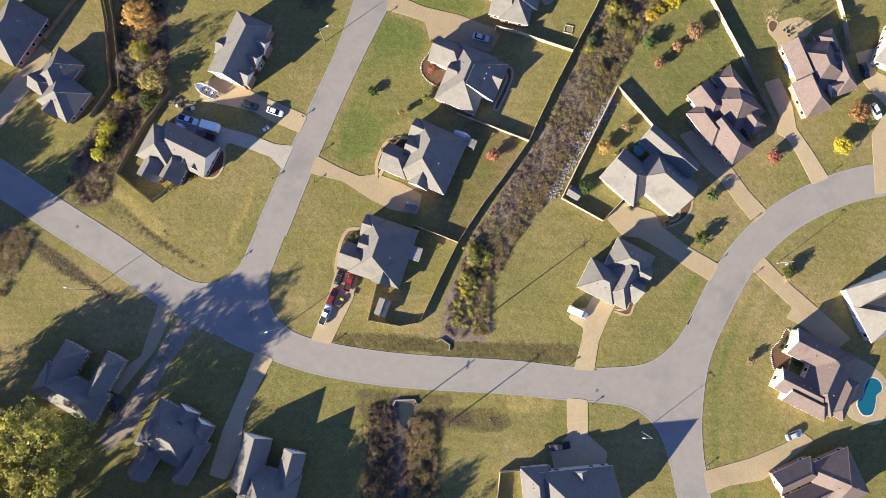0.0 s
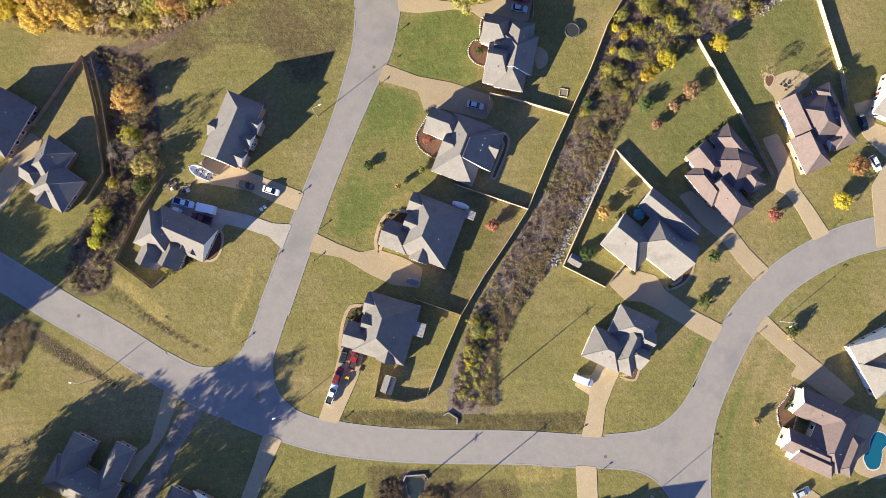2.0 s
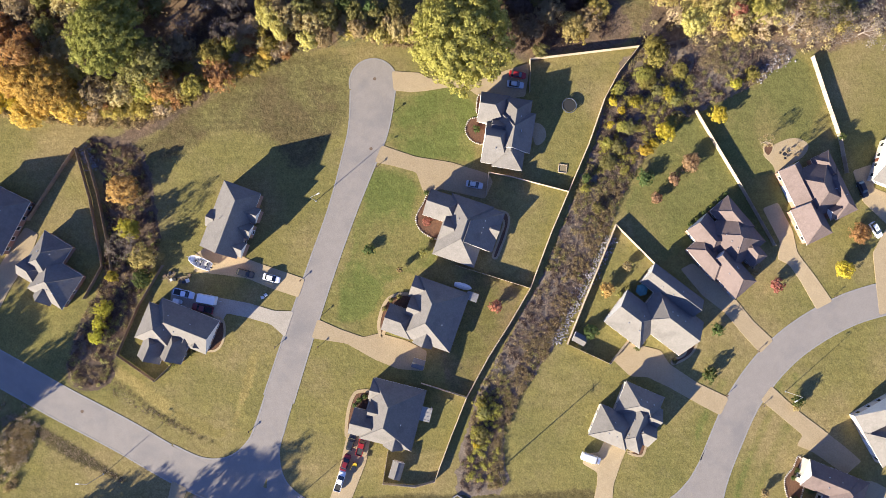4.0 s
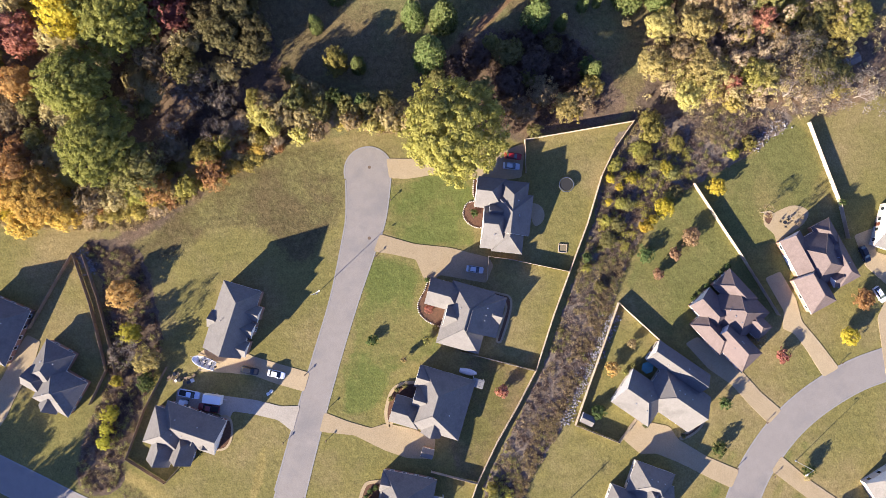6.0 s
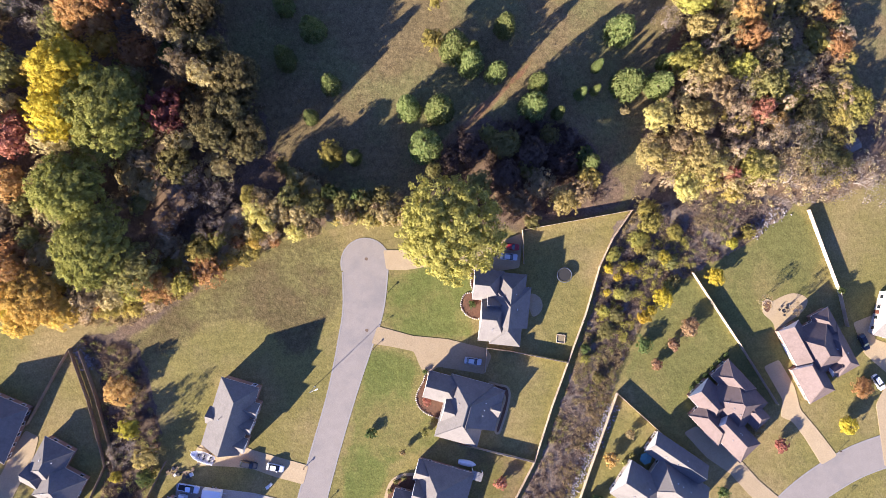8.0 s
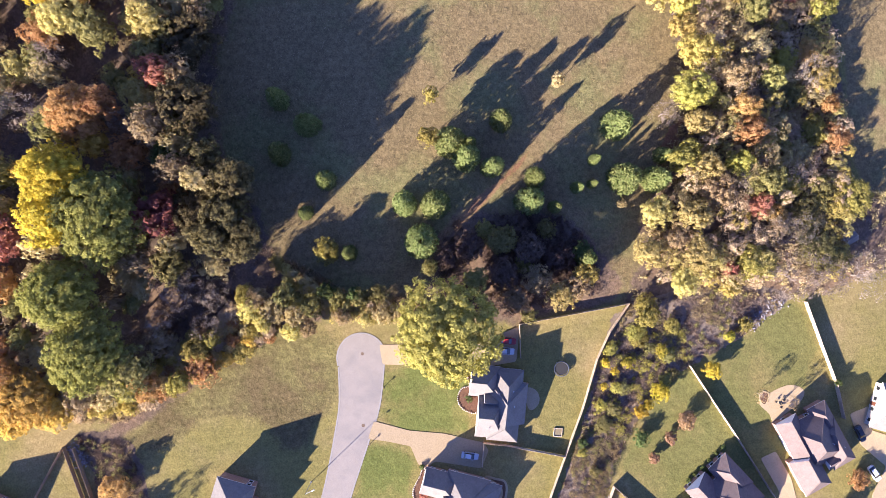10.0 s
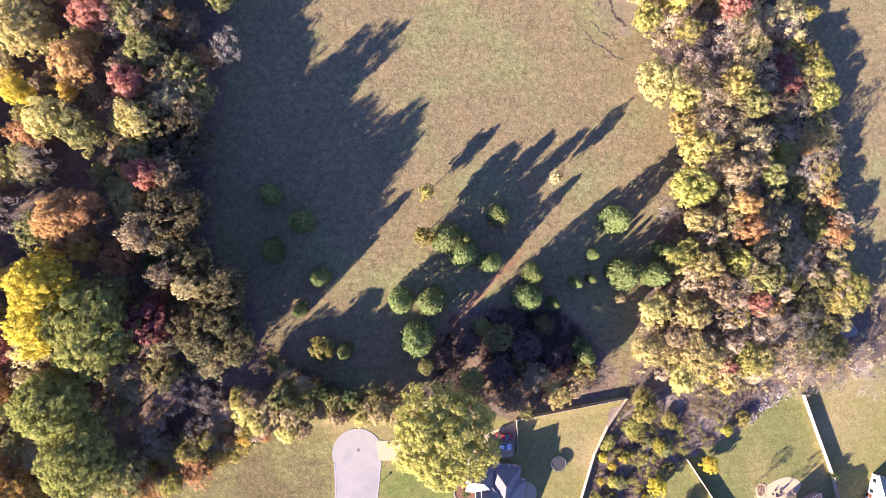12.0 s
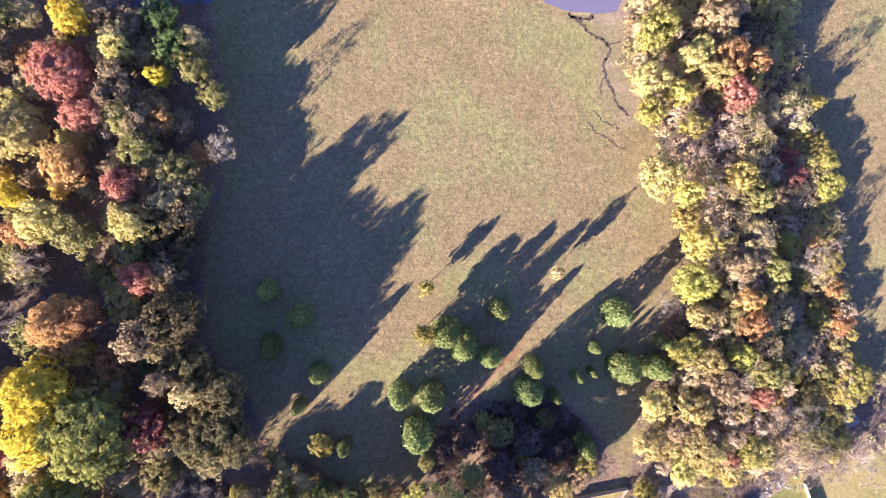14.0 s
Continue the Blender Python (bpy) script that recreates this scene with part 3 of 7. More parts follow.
for key, (line, half, z) in LINES.items():
    bm = bmesh.new()
    halves = HALVES_A if key == "a" else [half] * len(line)
    ribbon(bm, line, [-h for h in halves], halves, z)
    bmesh.ops.remove_doubles(bm, verts=bm.verts, dist=0.0005)
    tagged(mesh_object("road", bm, ROAD), "pale grey asphalt residential street", "road", kind="structure")
    for side in (-1, 1):
        bm = bmesh.new()
        a, b = [side * h for h in halves], [side * (h + 0.38) for h in halves]
        ribbon(bm, line, a if side > 0 else b, b if side > 0 else a, 0.07, lambda p: off_roads(p, key) and not (key == "a" and (p.y > 101 or p.y < (18.6 if p.x < -45 else 15.8))) and not any((p - Vector(c)).length < r for c, r in (((-53, 10), 8), ((-66, 6.5), 8.5), ((-59, 3), 6), ((-43.5, 6), 8), ((-38, -9), 8), ((-44, -1), 8), ((56, -14), 14.6), ((56, -33), 11), ((62, -46), 9), ((47, -30), 7))))
        bmesh.ops.remove_doubles(bm, verts=bm.verts, dist=0.0005)
        tagged(mesh_object("kerb", bm, KERB), "low concrete kerb along a street", "kerb", kind="structure")
# a gully worn into the field, with side runs: flat ribbons coloured like its shaded depth
bm = bmesh.new()
for run, thick in (
        ([(61.0, 235.7), (64.0, 233.5), (65.9, 230.6), (69.2, 228.5), (70.3, 225.4), (68.5, 222.6), (68.6, 219.2), (69.9, 215.3), (70.8, 211.5), (73.5, 208.5)], 0.42),
        ([(60.6, 236.2), (62.6, 235.2), (64.6, 234.6), (67.0, 234.4)], 0.5), ([(70.2, 226.6), (71.6, 227.6), (73.4, 227.4)], 0.22), ([(68.6, 219.6), (67.2, 217.2), (66.8, 214.6)], 0.16),
        ([(62.6, 207.6), (64.4, 204.6), (66.8, 203.4), (68.6, 201.2), (71.4, 199.6)], 0.2), ([(64.0, 211.0), (66.8, 207.4), (70.6, 205.6)], 0.2)):
    crack = [p + Vector((0.7 * noise.noise((p.x * 1.1, p.y * 1.1, 1)) + 0.4 * noise.noise((p.x * 3, p.y * 3, 1)), 0.7 * noise.noise((p.x * 1.1, p.y * 1.1, 6)) + 0.4 * noise.noise((p.x * 3, p.y * 3, 6)))) for p in curve(run, 14)]
    wide = [thick * (0.75 + 0.9 * noise.noise((p.x * 1.4, p.y * 1.4, 3))) for p in crack]
    ribbon(bm, crack, [-max(w, 0.06) for w in wide], [max(w, 0.06) for w in wide], 0.03)
tagged(mesh_object("gully", bm, GULLY), "narrow eroded gully with side runs, its shade painted dark, in a field", "gully", kind="structure")
# turning circle at the street's end
TURN_C, TURN_R = Vector((-13.6, 102.6)), 6.5
disc = [(TURN_C.x + TURN_R * math.cos(a), TURN_C.y + TURN_R * math.sin(a) * 1.03) for a in np.linspace(0, 2 * math.pi, 40)[:-1]]
tagged(mesh_object("road", slab(disc, 0.058, 0, 1), ROAD), "pale grey turning circle of a dead-end street", "road", kind="structure")
bm = bmesh.new()
ribbon(bm, [Vector((TURN_C.x + (TURN_R + 0.19) * math.cos(a), TURN_C.y + (TURN_R + 0.19) * 1.03 * math.sin(a))) for a in np.linspace(radians(-10), radians(190), 40)], -0.19, 0.19, 0.075)
tagged(mesh_object("kerb", bm, KERB), "curved concrete kerb round the turning circle", "kerb", kind="structure")
# rounded corners where streets meet
for arc, rest in (
        ([(-48.8, 18.84), (-50.9, 13.2), (-54, 7.1), (-59.3, 3.2), (-66.2, 3.3), (-74, 7.4)], [(-74, 2), (-56.7, -7), (-46, 14)]),
        ([(-41.27, 15.97), (-43.6, 9.6), (-45.6, 2.6), (-44.3, -4.6), (-39, -9.9), (-30.6, -13)], [(-32, -17), (-50, -9), (-48, 10)]),
        ([(44, -20), (56.9, -18.8), (65, -13.6), (71, -5)], [(73, -10), (68, -24), (45, -24)]),
        ([(41, -28.6), (52.1, -30), (58.2, -33.7), (62, -40.4), (64.9, -53)], [(68, -52), (68, -26), (44, -25)])):
    edge = curve(arc, 8)
    tagged(mesh_object("road", slab([tuple(p) for p in edge] + rest, 0.036, 0, 1, False), ROAD), "pale grey asphalt corner of a junction", "road", kind="structure")
    bm = bmesh.new()
    mid = sum((Vector(p) for p in rest), Vector((0, 0))) / 3
    ribbon(bm, edge, *((-0.38, 0) if (Vector((edge[8].y - edge[7].y, edge[7].x - edge[8].x))).dot(mid - edge[8]) > 0 else (0, 0.38)), 0.07)
    tagged(mesh_object("kerb", bm, KERB), "curved concrete kerb at a junction", "kerb", kind="structure")
# manhole covers
for x, y in ((-15.5, 84.3), (-13.2, 103.8), (-98, 18), (44, -25.6)):
    bm = rodded((0, 0, 0.05), (0, 0, 0.068), 0.45, 0.45, 20)
    tagged(mesh_object("manhole_cover", bm, POLEWOOD, matrix=pose(x, y, 0)), "dark iron manhole cover in the road", "manhole cover")

# ---- drives ----
def by_road(x, y):
    """How far a place lies beyond the nearest street's edge, and the way to that street's middle."""
    p, best = Vector((x, y)), None
    for key, (line, half, _) in LINES.items():
        for i, q in enumerate(line):
            d = (q - p).length - (HALVES_A[i] if key == "a" else half)
            if best is None or d < best[0]:
                best = (d, (q - p).normalized())
    return best


def to_street(pts):
    """The drive's corners by the street drawn out to its edge."""
    out = []
    for x, y in pts:
        d, way = by_road(x, y)
        p = Vector((x, y)) + way * (d + 0.25) if -1.5 < d < 2.6 else Vector((x, y))
        out.append((p.x, p.y))
    return out


def drive(pts, worn=False, stuff=None):
    return tagged(mesh_object("driveway", slab(eased(to_street(pts), 0.7), 0.1 if not worn else 0.061, 0.4 if worn else 0.0, 1, False), stuff or (GRAVEL if worn else CONCRETE)),
                  "grey brown gravel drive" if worn else "pale grey concrete driveway from the street to a house" if stuff else "tan concrete driveway from the street to a house", "driveway", kind="structure")


drive([(-65.8, 58.2), (-61.1, 60.8), (-53.4, 57.4), (-50.4, 55.7), (-37.4, 50.1), (-39.1, 45.1), (-45.2, 47.6), (-51.3, 50.7), (-57.5, 52.1), (-65.9, 53.6)])
drive([(-40.3, 41.2), (-42.9, 34.3), (-45.9, 37.8), (-52.4, 40.2), (-57.8, 41.7), (-59.4, 38.9), (-62.1, 41.9), (-73.1, 44.6), (-72.2, 49.6), (-63.8, 47.2), (-51.5, 44), (-44.7, 41.4)], stuff=PALECONCRETE)
drive([(-7.6, 106), (-0.6, 104.7), (1.7, 103), (7.3, 102.2), (15.2, 101.3), (23.3, 103.8), (30.6, 105.6), (28.4, 96.1), (19.7, 95.8), (15, 97.3), (12.7, 99.3), (7.2, 100.1), (0.8, 99.5), (-3.2, 99.4), (-8.2, 100.2)])
drive([(-12.5, 85.1), (-3.2, 81.2), (6.2, 79.1), (16.7, 75.1), (17.7, 72.8), (15.1, 68.2), (2.7, 71.9), (-0.9, 69.8), (-2.1, 72.1), (-3.4, 76.9), (-9.6, 79.1), (-14.3, 80.3)])
drive([(-32.9, 38.2), (-27.1, 35.1), (-21, 32.5), (-16.6, 33.3), (-9.4, 30.8), (-3.8, 27.5), (-5.1, 22.1), (-12.1, 23.2), (-18.1, 26.1), (-25.7, 31.1), (-34.7, 33.1)])
drive([(-27, 6.9), (-20.9, 4.7), (-22.4, -1.3), (-28.2, -13.1), (-33.3, -11), (-30.2, -3.9)])
drive([(43.4, 0.1), (49.6, -2), (47.2, -6.5), (44.6, -12.5), (43.3, -20.1), (37.8, -19.6), (40, -12.3), (40.5, -8.9), (36.4, -6.1), (38.1, -3.4), (41.2, -3.5)])
drive([(47.1, 21.4), (51.8, 25.9), (60.6, 23), (62.7, 19.1), (70.2, 13.3), (79, 8.2), (75.9, 3.9), (70.6, 7.1), (62.3, 12.6), (56.2, 16), (51.6, 16.5)])
drive([(68, 45), (71.6, 46.5), (78.4, 40.3), (82.8, 35.4), (87.1, 29.2), (92.7, 23.1), (88.1, 20.4), (83.7, 25.9), (79.4, 32.1), (73.4, 37.4)])
drive([(92.5, 60.3), (97, 61.7), (100.4, 53.6), (101.2, 47.2), (105.5, 40.6), (109.3, 34.1), (104.8, 31.7), (101.4, 39.2), (98.6, 44.1), (95.5, 45.8), (96.6, 50.5)])
drive([(88, 6.7), (92, 9.7), (98, 3.1), (104.1, -2.2), (110.1, -7.6), (113.8, -11.4), (109, -14.8), (100.7, -8), (96.1, -5.7), (98.1, -3.1)])
drive([(72.2, -52.9), (72.1, -47), (85.5, -43.3), (94.8, -39.5), (99.5, -36.5), (102.5, -38.8), (96.2, -43.5), (88.3, -49.2), (79.1, -50.7)])
drive([(35.7, -27.3), (41.4, -28.3), (41.3, -37.4), (46.6, -41.9), (45.7, -46.6), (32.1, -46.7), (31.3, -41.9), (35.9, -37.5)])
drive([(-49.2, -17.2), (-43.9, -18.3), (-47, -24.3), (-51, -33.3), (-51.9, -42.2), (-55.3, -49.5), (-59.8, -48.1), (-56.5, -36.3), (-51.6, -24.3)])
drive([(-75.5, -2.9), (-70.8, -4.4), (-75.4, -15.4), (-80.4, -21.7), (-84.7, -27.4), (-87, -26), (-86.4, -22.2), (-79.1, -16.9)])
drive([(-69.2, -6.6), (-64.7, -9.3), (-73.6, -22.9), (-79.8, -36.3), (-87, -42.3), (-89.4, -39.3), (-79.5, -24.4)], True)
drive([(-110.9, 69.1), (-107.5, 66.8), (-109.4, 62), (-112.3, 57.4), (-116.1, 52), (-118.6, 47.6), (-126.8, 37.8), (-131.8, 40.7), (-123.3, 52), (-118.1, 59.1), (-115, 64.1)])
drive([(119, 69.2), (124.9, 70.7), (124.5, 63.9), (135.5, 58.7), (131.5, 27.4), (122.7, 28.3), (122.5, 45.8), (127.5, 53.2), (121.1, 60.2)])


# ---- houses ----
def roof_mesh(x0, y0, x1, y1, axis, ends, eave, pitch, o=0.45, skew=0.5):
    """A hipped or gabled roof over a rectangle, with thickness; slot 0 the shingles, slot 1 the trim. skew: where the ridge lies across it."""
    bm = bmesh.new()
    if axis == "y":
        u0, u1, v0, v1, at = y0 - o, y1 + o, x0 - o, x1 + o, lambda u, v, z: (v, u, z)
    else:
        u0, u1, v0, v1, at = x0 - o, x1 + o, y0 - o, y1 + o, lambda u, v, z: (u, v, z)
    half = (v1 - v0) / 2
    ze = eave - 0.15
    zr = ze + half * pitch
    near, cap = 2 * half * min(skew, 1 - skew), (u1 - u0) / 2 - 0.15
    a = u0 + (min(near, cap) if ends[0] == "h" else 0)
    b = u1 - (min(near, cap) if ends[1] == "h" else 0)
    vm = v0 + (v1 - v0) * skew
    top = [bm.verts.new(at(*p)) for p in ((u0, v0, ze), (u1, v0, ze), (u1, v1, ze), (u0, v1, ze))]
    low = [bm.verts.new(at(*p)) for p in ((u0, v0, ze - 0.2), (u1, v0, ze - 0.2), (u1, v1, ze - 0.2), (u0, v1, ze - 0.2))]
    r0, r1 = bm.verts.new(at(a, vm, zr)), bm.verts.new(at(b, vm, zr))
    bm.faces.new((top[0], top[1], r1, r0))
    bm.faces.new((top[2], top[3], r0, r1))
    for tri, kind in (((top[3], top[0], r0), ends[0]), ((top[1], top[2], r1), ends[1])):
        bm.faces.new(tri).material_index = 0 if kind == "h" else 1
    for i in range(4):
        bm.faces.new((low[i], low[(i + 1) % 4], top[(i + 1) % 4], top[i])).material_index = 1
    bm.faces.new(low).material_index = 1
    caps = [(at(a, vm, zr), at(b, vm, zr))]
    for kind, r, uu in ((ends[0], a, u0), (ends[1], b, u1)):
        if kind == "h":
            caps += [(at(r, vm, zr), at(uu, v0, ze)), (at(r, vm, zr), at(uu, v1, ze))]
    return bm, caps, (at((a + b) / 2, vm, zr), zr)


PANE_ME, FRAME_ME, SILL_ME = (bpy.data.meshes.new(n) for n in ("pane", "window_frame", "window_sill"))
for me, bm, m in ((PANE_ME, boxed(-0.5, -0.02, -0.65, 0.5, 0.05, 0.65), GLASS), (SILL_ME, boxed(-0.68, -0.02, -0.84, 0.68, 0.2, -0.75), KERB)):
    bm.to_mesh(me)
    bm.free()
    me.materials.append(m)
bm = bmesh.new()
rings = [[bm.verts.new((x, y, z)) for x, z in ((-w, -t), (w, -t), (w, t), (-w, t))] for w, t, y in ((0.6, 0.75, -0.02), (0.6, 0.75, 0.1), (0.5, 0.65, 0.1), (0.5, 0.65, -0.02))]
for p, q in zip(rings, rings[1:] + rings[:1]):
    for i in range(4):
        bm.faces.new((p[i], p[(i + 1) % 4], q[(i + 1) % 4], q[i]))
bm.to_mesh(FRAME_ME)
bm.free()
FRAME_ME.materials.append(TRIM)
VENT_ME = bpy.data.meshes.new("roof_vent")
bm = bmesh.new()
rod(bm, (0, 0, -0.4), (0, 0, 0.35), 0.09, 0.09, 8)
box(bm, -0.13, -0.13, 0.25, 0.13, 0.13, 0.33, 0.01)
bm.to_mesh(VENT_ME)
bm.free()
VENT_ME.materials.append(STEEL)


def house(x, y, turn, roof, wall, wings, front="", chimney=None, garage=0):
    """A house of overlapping wings: each a walled block with its own pitched roof."""
    storeys = "two-storey" if max(w[6] for w in wings) > 4.8 else "single-storey"
    h = tagged(new("house"), "%s %s house with a steep %s shingle roof" % (storeys, "pale brick" if wall == "pale brick" else "brown brick", roof), "house", "houses of the estate")
    h.matrix_basis = pose(x, y, 0, 0, 0, turn)
    rng = random.Random(int(x * 7 + y * 13))

    def clear(px, py, mine):
        return not any(k != mine and w[0] - 0.4 < px < w[2] + 0.4 and w[1] - 0.4 < py < w[3] + 0.4 for k, w in enumerate(wings))
    for k, (x0, y0, x1, y1, axis, ends, eave, pitch, *ridge) in enumerate(wings):
        skew = ridge[0] if ridge else 0.5
        eave = eave - 0.012 * k
        bm = boxed(x0, y0, -0.05, x1, y1, eave - 0.36)
        if "g" in ends:            # gable walls close the ends of the roof
            if axis == "x":
                ym, rise = y0 + (y1 - y0) * skew, (y1 - y0) / 2 * pitch
                tri = lambda u: [(u, y0, eave - 0.36), (u, y1, eave - 0.36), (u, ym, eave + rise - 0.25)]
                e0, e1 = x0 + 0.02, x1 - 0.02
            else:
                xm, rise = x0 + (x1 - x0) * skew, (x1 - x0) / 2 * pitch
                tri = lambda u: [(x0, u, eave - 0.36), (x1, u, eave - 0.36), (xm, u, eave + rise - 0.25)]
                e0, e1 = y0 + 0.02, y1 - 0.02
            for c, u, inward in ((ends[0], e0, 0.25), (ends[1], e1, -0.25)):
                if c == "g":
                    p, q = [bm.verts.new(t) for t in tri(u)], [bm.verts.new(t) for t in tri(u + inward)]
                    bm.faces.new(p)
                    bm.faces.new(q[::-1])
                    for i in range(3):
                        bm.faces.new((p[i], q[i], q[(i + 1) % 3], p[(i + 1) % 3]))
        part("wall", bm, WALL[wall], h)
        bm, caps, (peak, zr) = roof_mesh(x0, y0, x1, y1, axis, ends, eave, pitch, skew=skew)
        r = part("roof", bm, (SHINGLE[roof], TRIM), h)
        bm = bmesh.new()
        for a, b in caps:
            rod(bm, a, b, 0.11, 0.11, 6)
        part("ridge_cap", bm, SHINGLE[roof], r)
        # windows on the open stretches of wall
        for ax, ay, bx, by, ang in ((x0, y0, x1, y0, 0), (x1, y1, x0, y1, 180), (x1, y0, x1, y1, 90), (x0, y1, x0, y0, -90)):
            n = int(math.hypot(bx - ax, by - ay) / 2.9)
            for i in range(n):
                f = (i + 0.5) / n
                px, py = ax + (bx - ax) * f, ay + (by - ay) * f
                o = Vector((math.sin(radians(ang)), -math.cos(radians(ang))))
                if clear(px + o.x * 0.6, py + o.y * 0.6, k) and rng.random() < 0.75:
                    for z in ([1.55] if eave < 4.4 else [1.4, eave - 1.35]):
                        w = shared("window", FRAME_ME, h, pose(px, py, z, 0, 0, ang) @ pose(0, 0, 0, 0, 0, 180))
                        shared("pane", PANE_ME, w, pose(0, 0, 0))
                        shared("window_sill", SILL_ME, w, pose(0, 0, 0))
        # vents and flashings on the slopes
        if (x1 - x0) * (y1 - y0) > 70:
            for i in range(3):
                f, g = rng.uniform(0.25, 0.75), rng.choice((0.3, 0.7))
                if axis == "x":
                    px, py = x0 + (x1 - x0) * f, y0 + (y1 - y0) * g
                    z = eave - 0.15 + (0.45 + min(py - y0, y1 - py)) * pitch
                    u = min(px - x0 if ends[0] == "h" else 99, x1 - px if ends[1] == "h" else 99)
                else:
                    px, py = x0 + (x1 - x0) * g, y0 + (y1 - y0) * f
                    z = eave - 0.15 + (0.45 + min(px - x0, x1 - px)) * pitch
                    u = min(py - y0 if ends[0] == "h" else 99, y1 - py if ends[1] == "h" else 99)
                shared("roof_vent", VENT_ME, r, pose(px, py, min(z, eave - 0.15 + (0.45 + u) * pitch)))
    # a door on the first wing's front
    x0, y0, x1, y1 = wings[-1][:4]
    d = part("door", boxed(-0.5, -0.08, 0, 0.5, 0.06, 2.1, 0.02), DOOR, h, "dark panelled front door", pose(x0 + 0.002, (y0 + y1) / 2, 0.1, 0, 0, 90))
    bm = bmesh.new()
    bmesh.ops.create_icosphere(bm, subdivisions=1, radius=0.045)
    part("door_handle", bm, STEEL, d, "", pose(0.38, 0.09, 1.0))
    # garage door on the second wing
    if len(wings) > 1:
        x0, y0, x1, y1 = wings[1][:4]
        g = part("garage_door", boxed(-2.4, -0.05, 0, 2.4, 0.05, 2.2), TRIM, h, "white sectional garage door", pose((x0 + x1) / 2, y0 - 0.03, 0.05))
        for i in range(4):
            part("panel", boxed(-2.3, -0.09, 0.06 + i * 0.54, 2.3, -0.05, 0.52 + i * 0.54, 0.015), TRIM, g)
    if chimney:
        cx, cy, top = chimney
        c = part("chimney", boxed(cx - 0.5, cy - 0.4, 0, cx + 0.5, cy + 0.4, top, 0.02), WALL[wall], h)
        part("chimney_cap", boxed(cx - 0.6, cy - 0.5, top, cx + 0.6, cy + 0.5, top + 0.15, 0.03), KERB, c)
    return h


house(-53.6, 65.5, -23.8, 'weathered', 'brick', [
    (-5.5, -7.8, 4.1, 10.0, 'y', 'gh', 5.0, 0.95, 0.6),
    (-6.3, -2.3, -3.4, 1.6, 'x', 'gh', 4.4, 0.9),
    (-1.6, 2.6, 5.6, 6.0, 'x', 'hg', 5.0, 1.1),
    (-1.7, -1.9, 5.3, 1.5, 'x', 'hg', 5.0, 1.1),
    (-0.8, -7.2, 5.2, -3.8, 'x', 'hg', 5.0, 1.1)])
house(-69.4, 35.9, -25.8, 'charcoal', 'brick', [
    (-11.1, -3.7, -0.7, 5.6, 'y', 'hh', 3.2, 0.95),
    (-8.4, -1.0, 7.4, 7.8, 'x', 'hg', 3.2, 1.0),
    (0.4, 0.1, 2.8, 3.0, 'y', 'gh', 3.9, 1.0),
    (3.4, 0.0, 5.8, 3.0, 'y', 'gh', 3.9, 1.0),
    (-8.6, -8.0, -3.0, -1.1, 'y', 'gh', 3.2, 1.0),
    (-3.3, -5.9, 2.3, 1.7, 'y', 'gh', 3.2, 1.0)])
house(8.4, 60.2, -22.4, 'charcoal', 'brick', [
    (-5.5, -8.8, 5.6, 7.8, 'y', 'hh', 3.0, 0.95),
    (-11.4, 0.5, -2.3, 7.1, 'x', 'gh', 3.0, 0.95),
    (-5.1, -5.0, -0.4, 2.6, 'x', 'gh', 3.0, 0.95),
    (-4.8, -3.3, 9.0, 7.2, 'y', 'gh', 3.0, 0.72, 0.42),
    (5.2, 0.4, 9.0, 4.0, 'x', 'hg', 3.0, 0.95)])
house(-4.7, 38.4, -23.4, 'charcoal', 'brick', [
    (-3.3, -7.3, 10.5, 8.6, 'y', 'hh', 3.0, 0.85, 0.39),
    (-8.2, -7.6, -0.8, -0.9, 'x', 'gh', 3.0, 1.0),
    (-3.5, -2.7, 2.2, 3.3, 'x', 'gh', 3.2, 1.1),
    (-4.3, 3.3, 1.9, 8.5, 'x', 'gh', 3.0, 1.0),
    (1.0, -8.1, 5.6, 1.5, 'y', 'gh', 3.0, 1.2)])
house(-15.5, 10.6, -18.3, 'charcoal', 'brick', [
    (-5.8, -6.5, 7.8, 9.3, 'y', 'hh', 3.0, 0.85, 0.39),
    (-9.0, -6.0, -0.7, 0.3, 'x', 'gh', 3.0, 1.0),
    (-5.2, -1.5, 1.0, 4.1, 'x', 'gh', 3.2, 1.1),
    (-6.1, 4.2, -0.6, 9.0, 'x', 'gh', 3.0, 1.0),
    (0.9, -6.9, 5.5, -0.3, 'y', 'gh', 3.0, 1.2)])
house(22.1, 86.8, -13, 'weathered', 'brick', [
    (-2.0, -10.4, 5.5, 8.4, 'y', 'hh', 3.0, 0.95),
    (-7.9, 1.1, -0.8, 8.7, 'x', 'gh', 3.0, 0.95),
    (-5.2, -9.8, 1.5, 0.9, 'x', 'gh', 3.0, 0.95, 0.55),
    (-3.8, -2.6, 1.4, 2.1, 'x', 'gh', 3.2, 1.05),
    (-3.5, -5.3, 7.0, 5.0, 'y', 'gh', 3.0, 0.78, 0.5)])
house(59.5, 31.5, -41.3, 'weathered', 'pale brick', [
    (-11.2, -8.7, 0.1, 1.3, 'x', 'gh', 3.0, 0.9),
    (-4.9, -3.7, 9.9, 6.9, 'x', 'hg', 3.0, 0.95),
    (-9.6, 6.0, 6.4, 11.8, 'x', 'gg', 3.0, 0.95)])
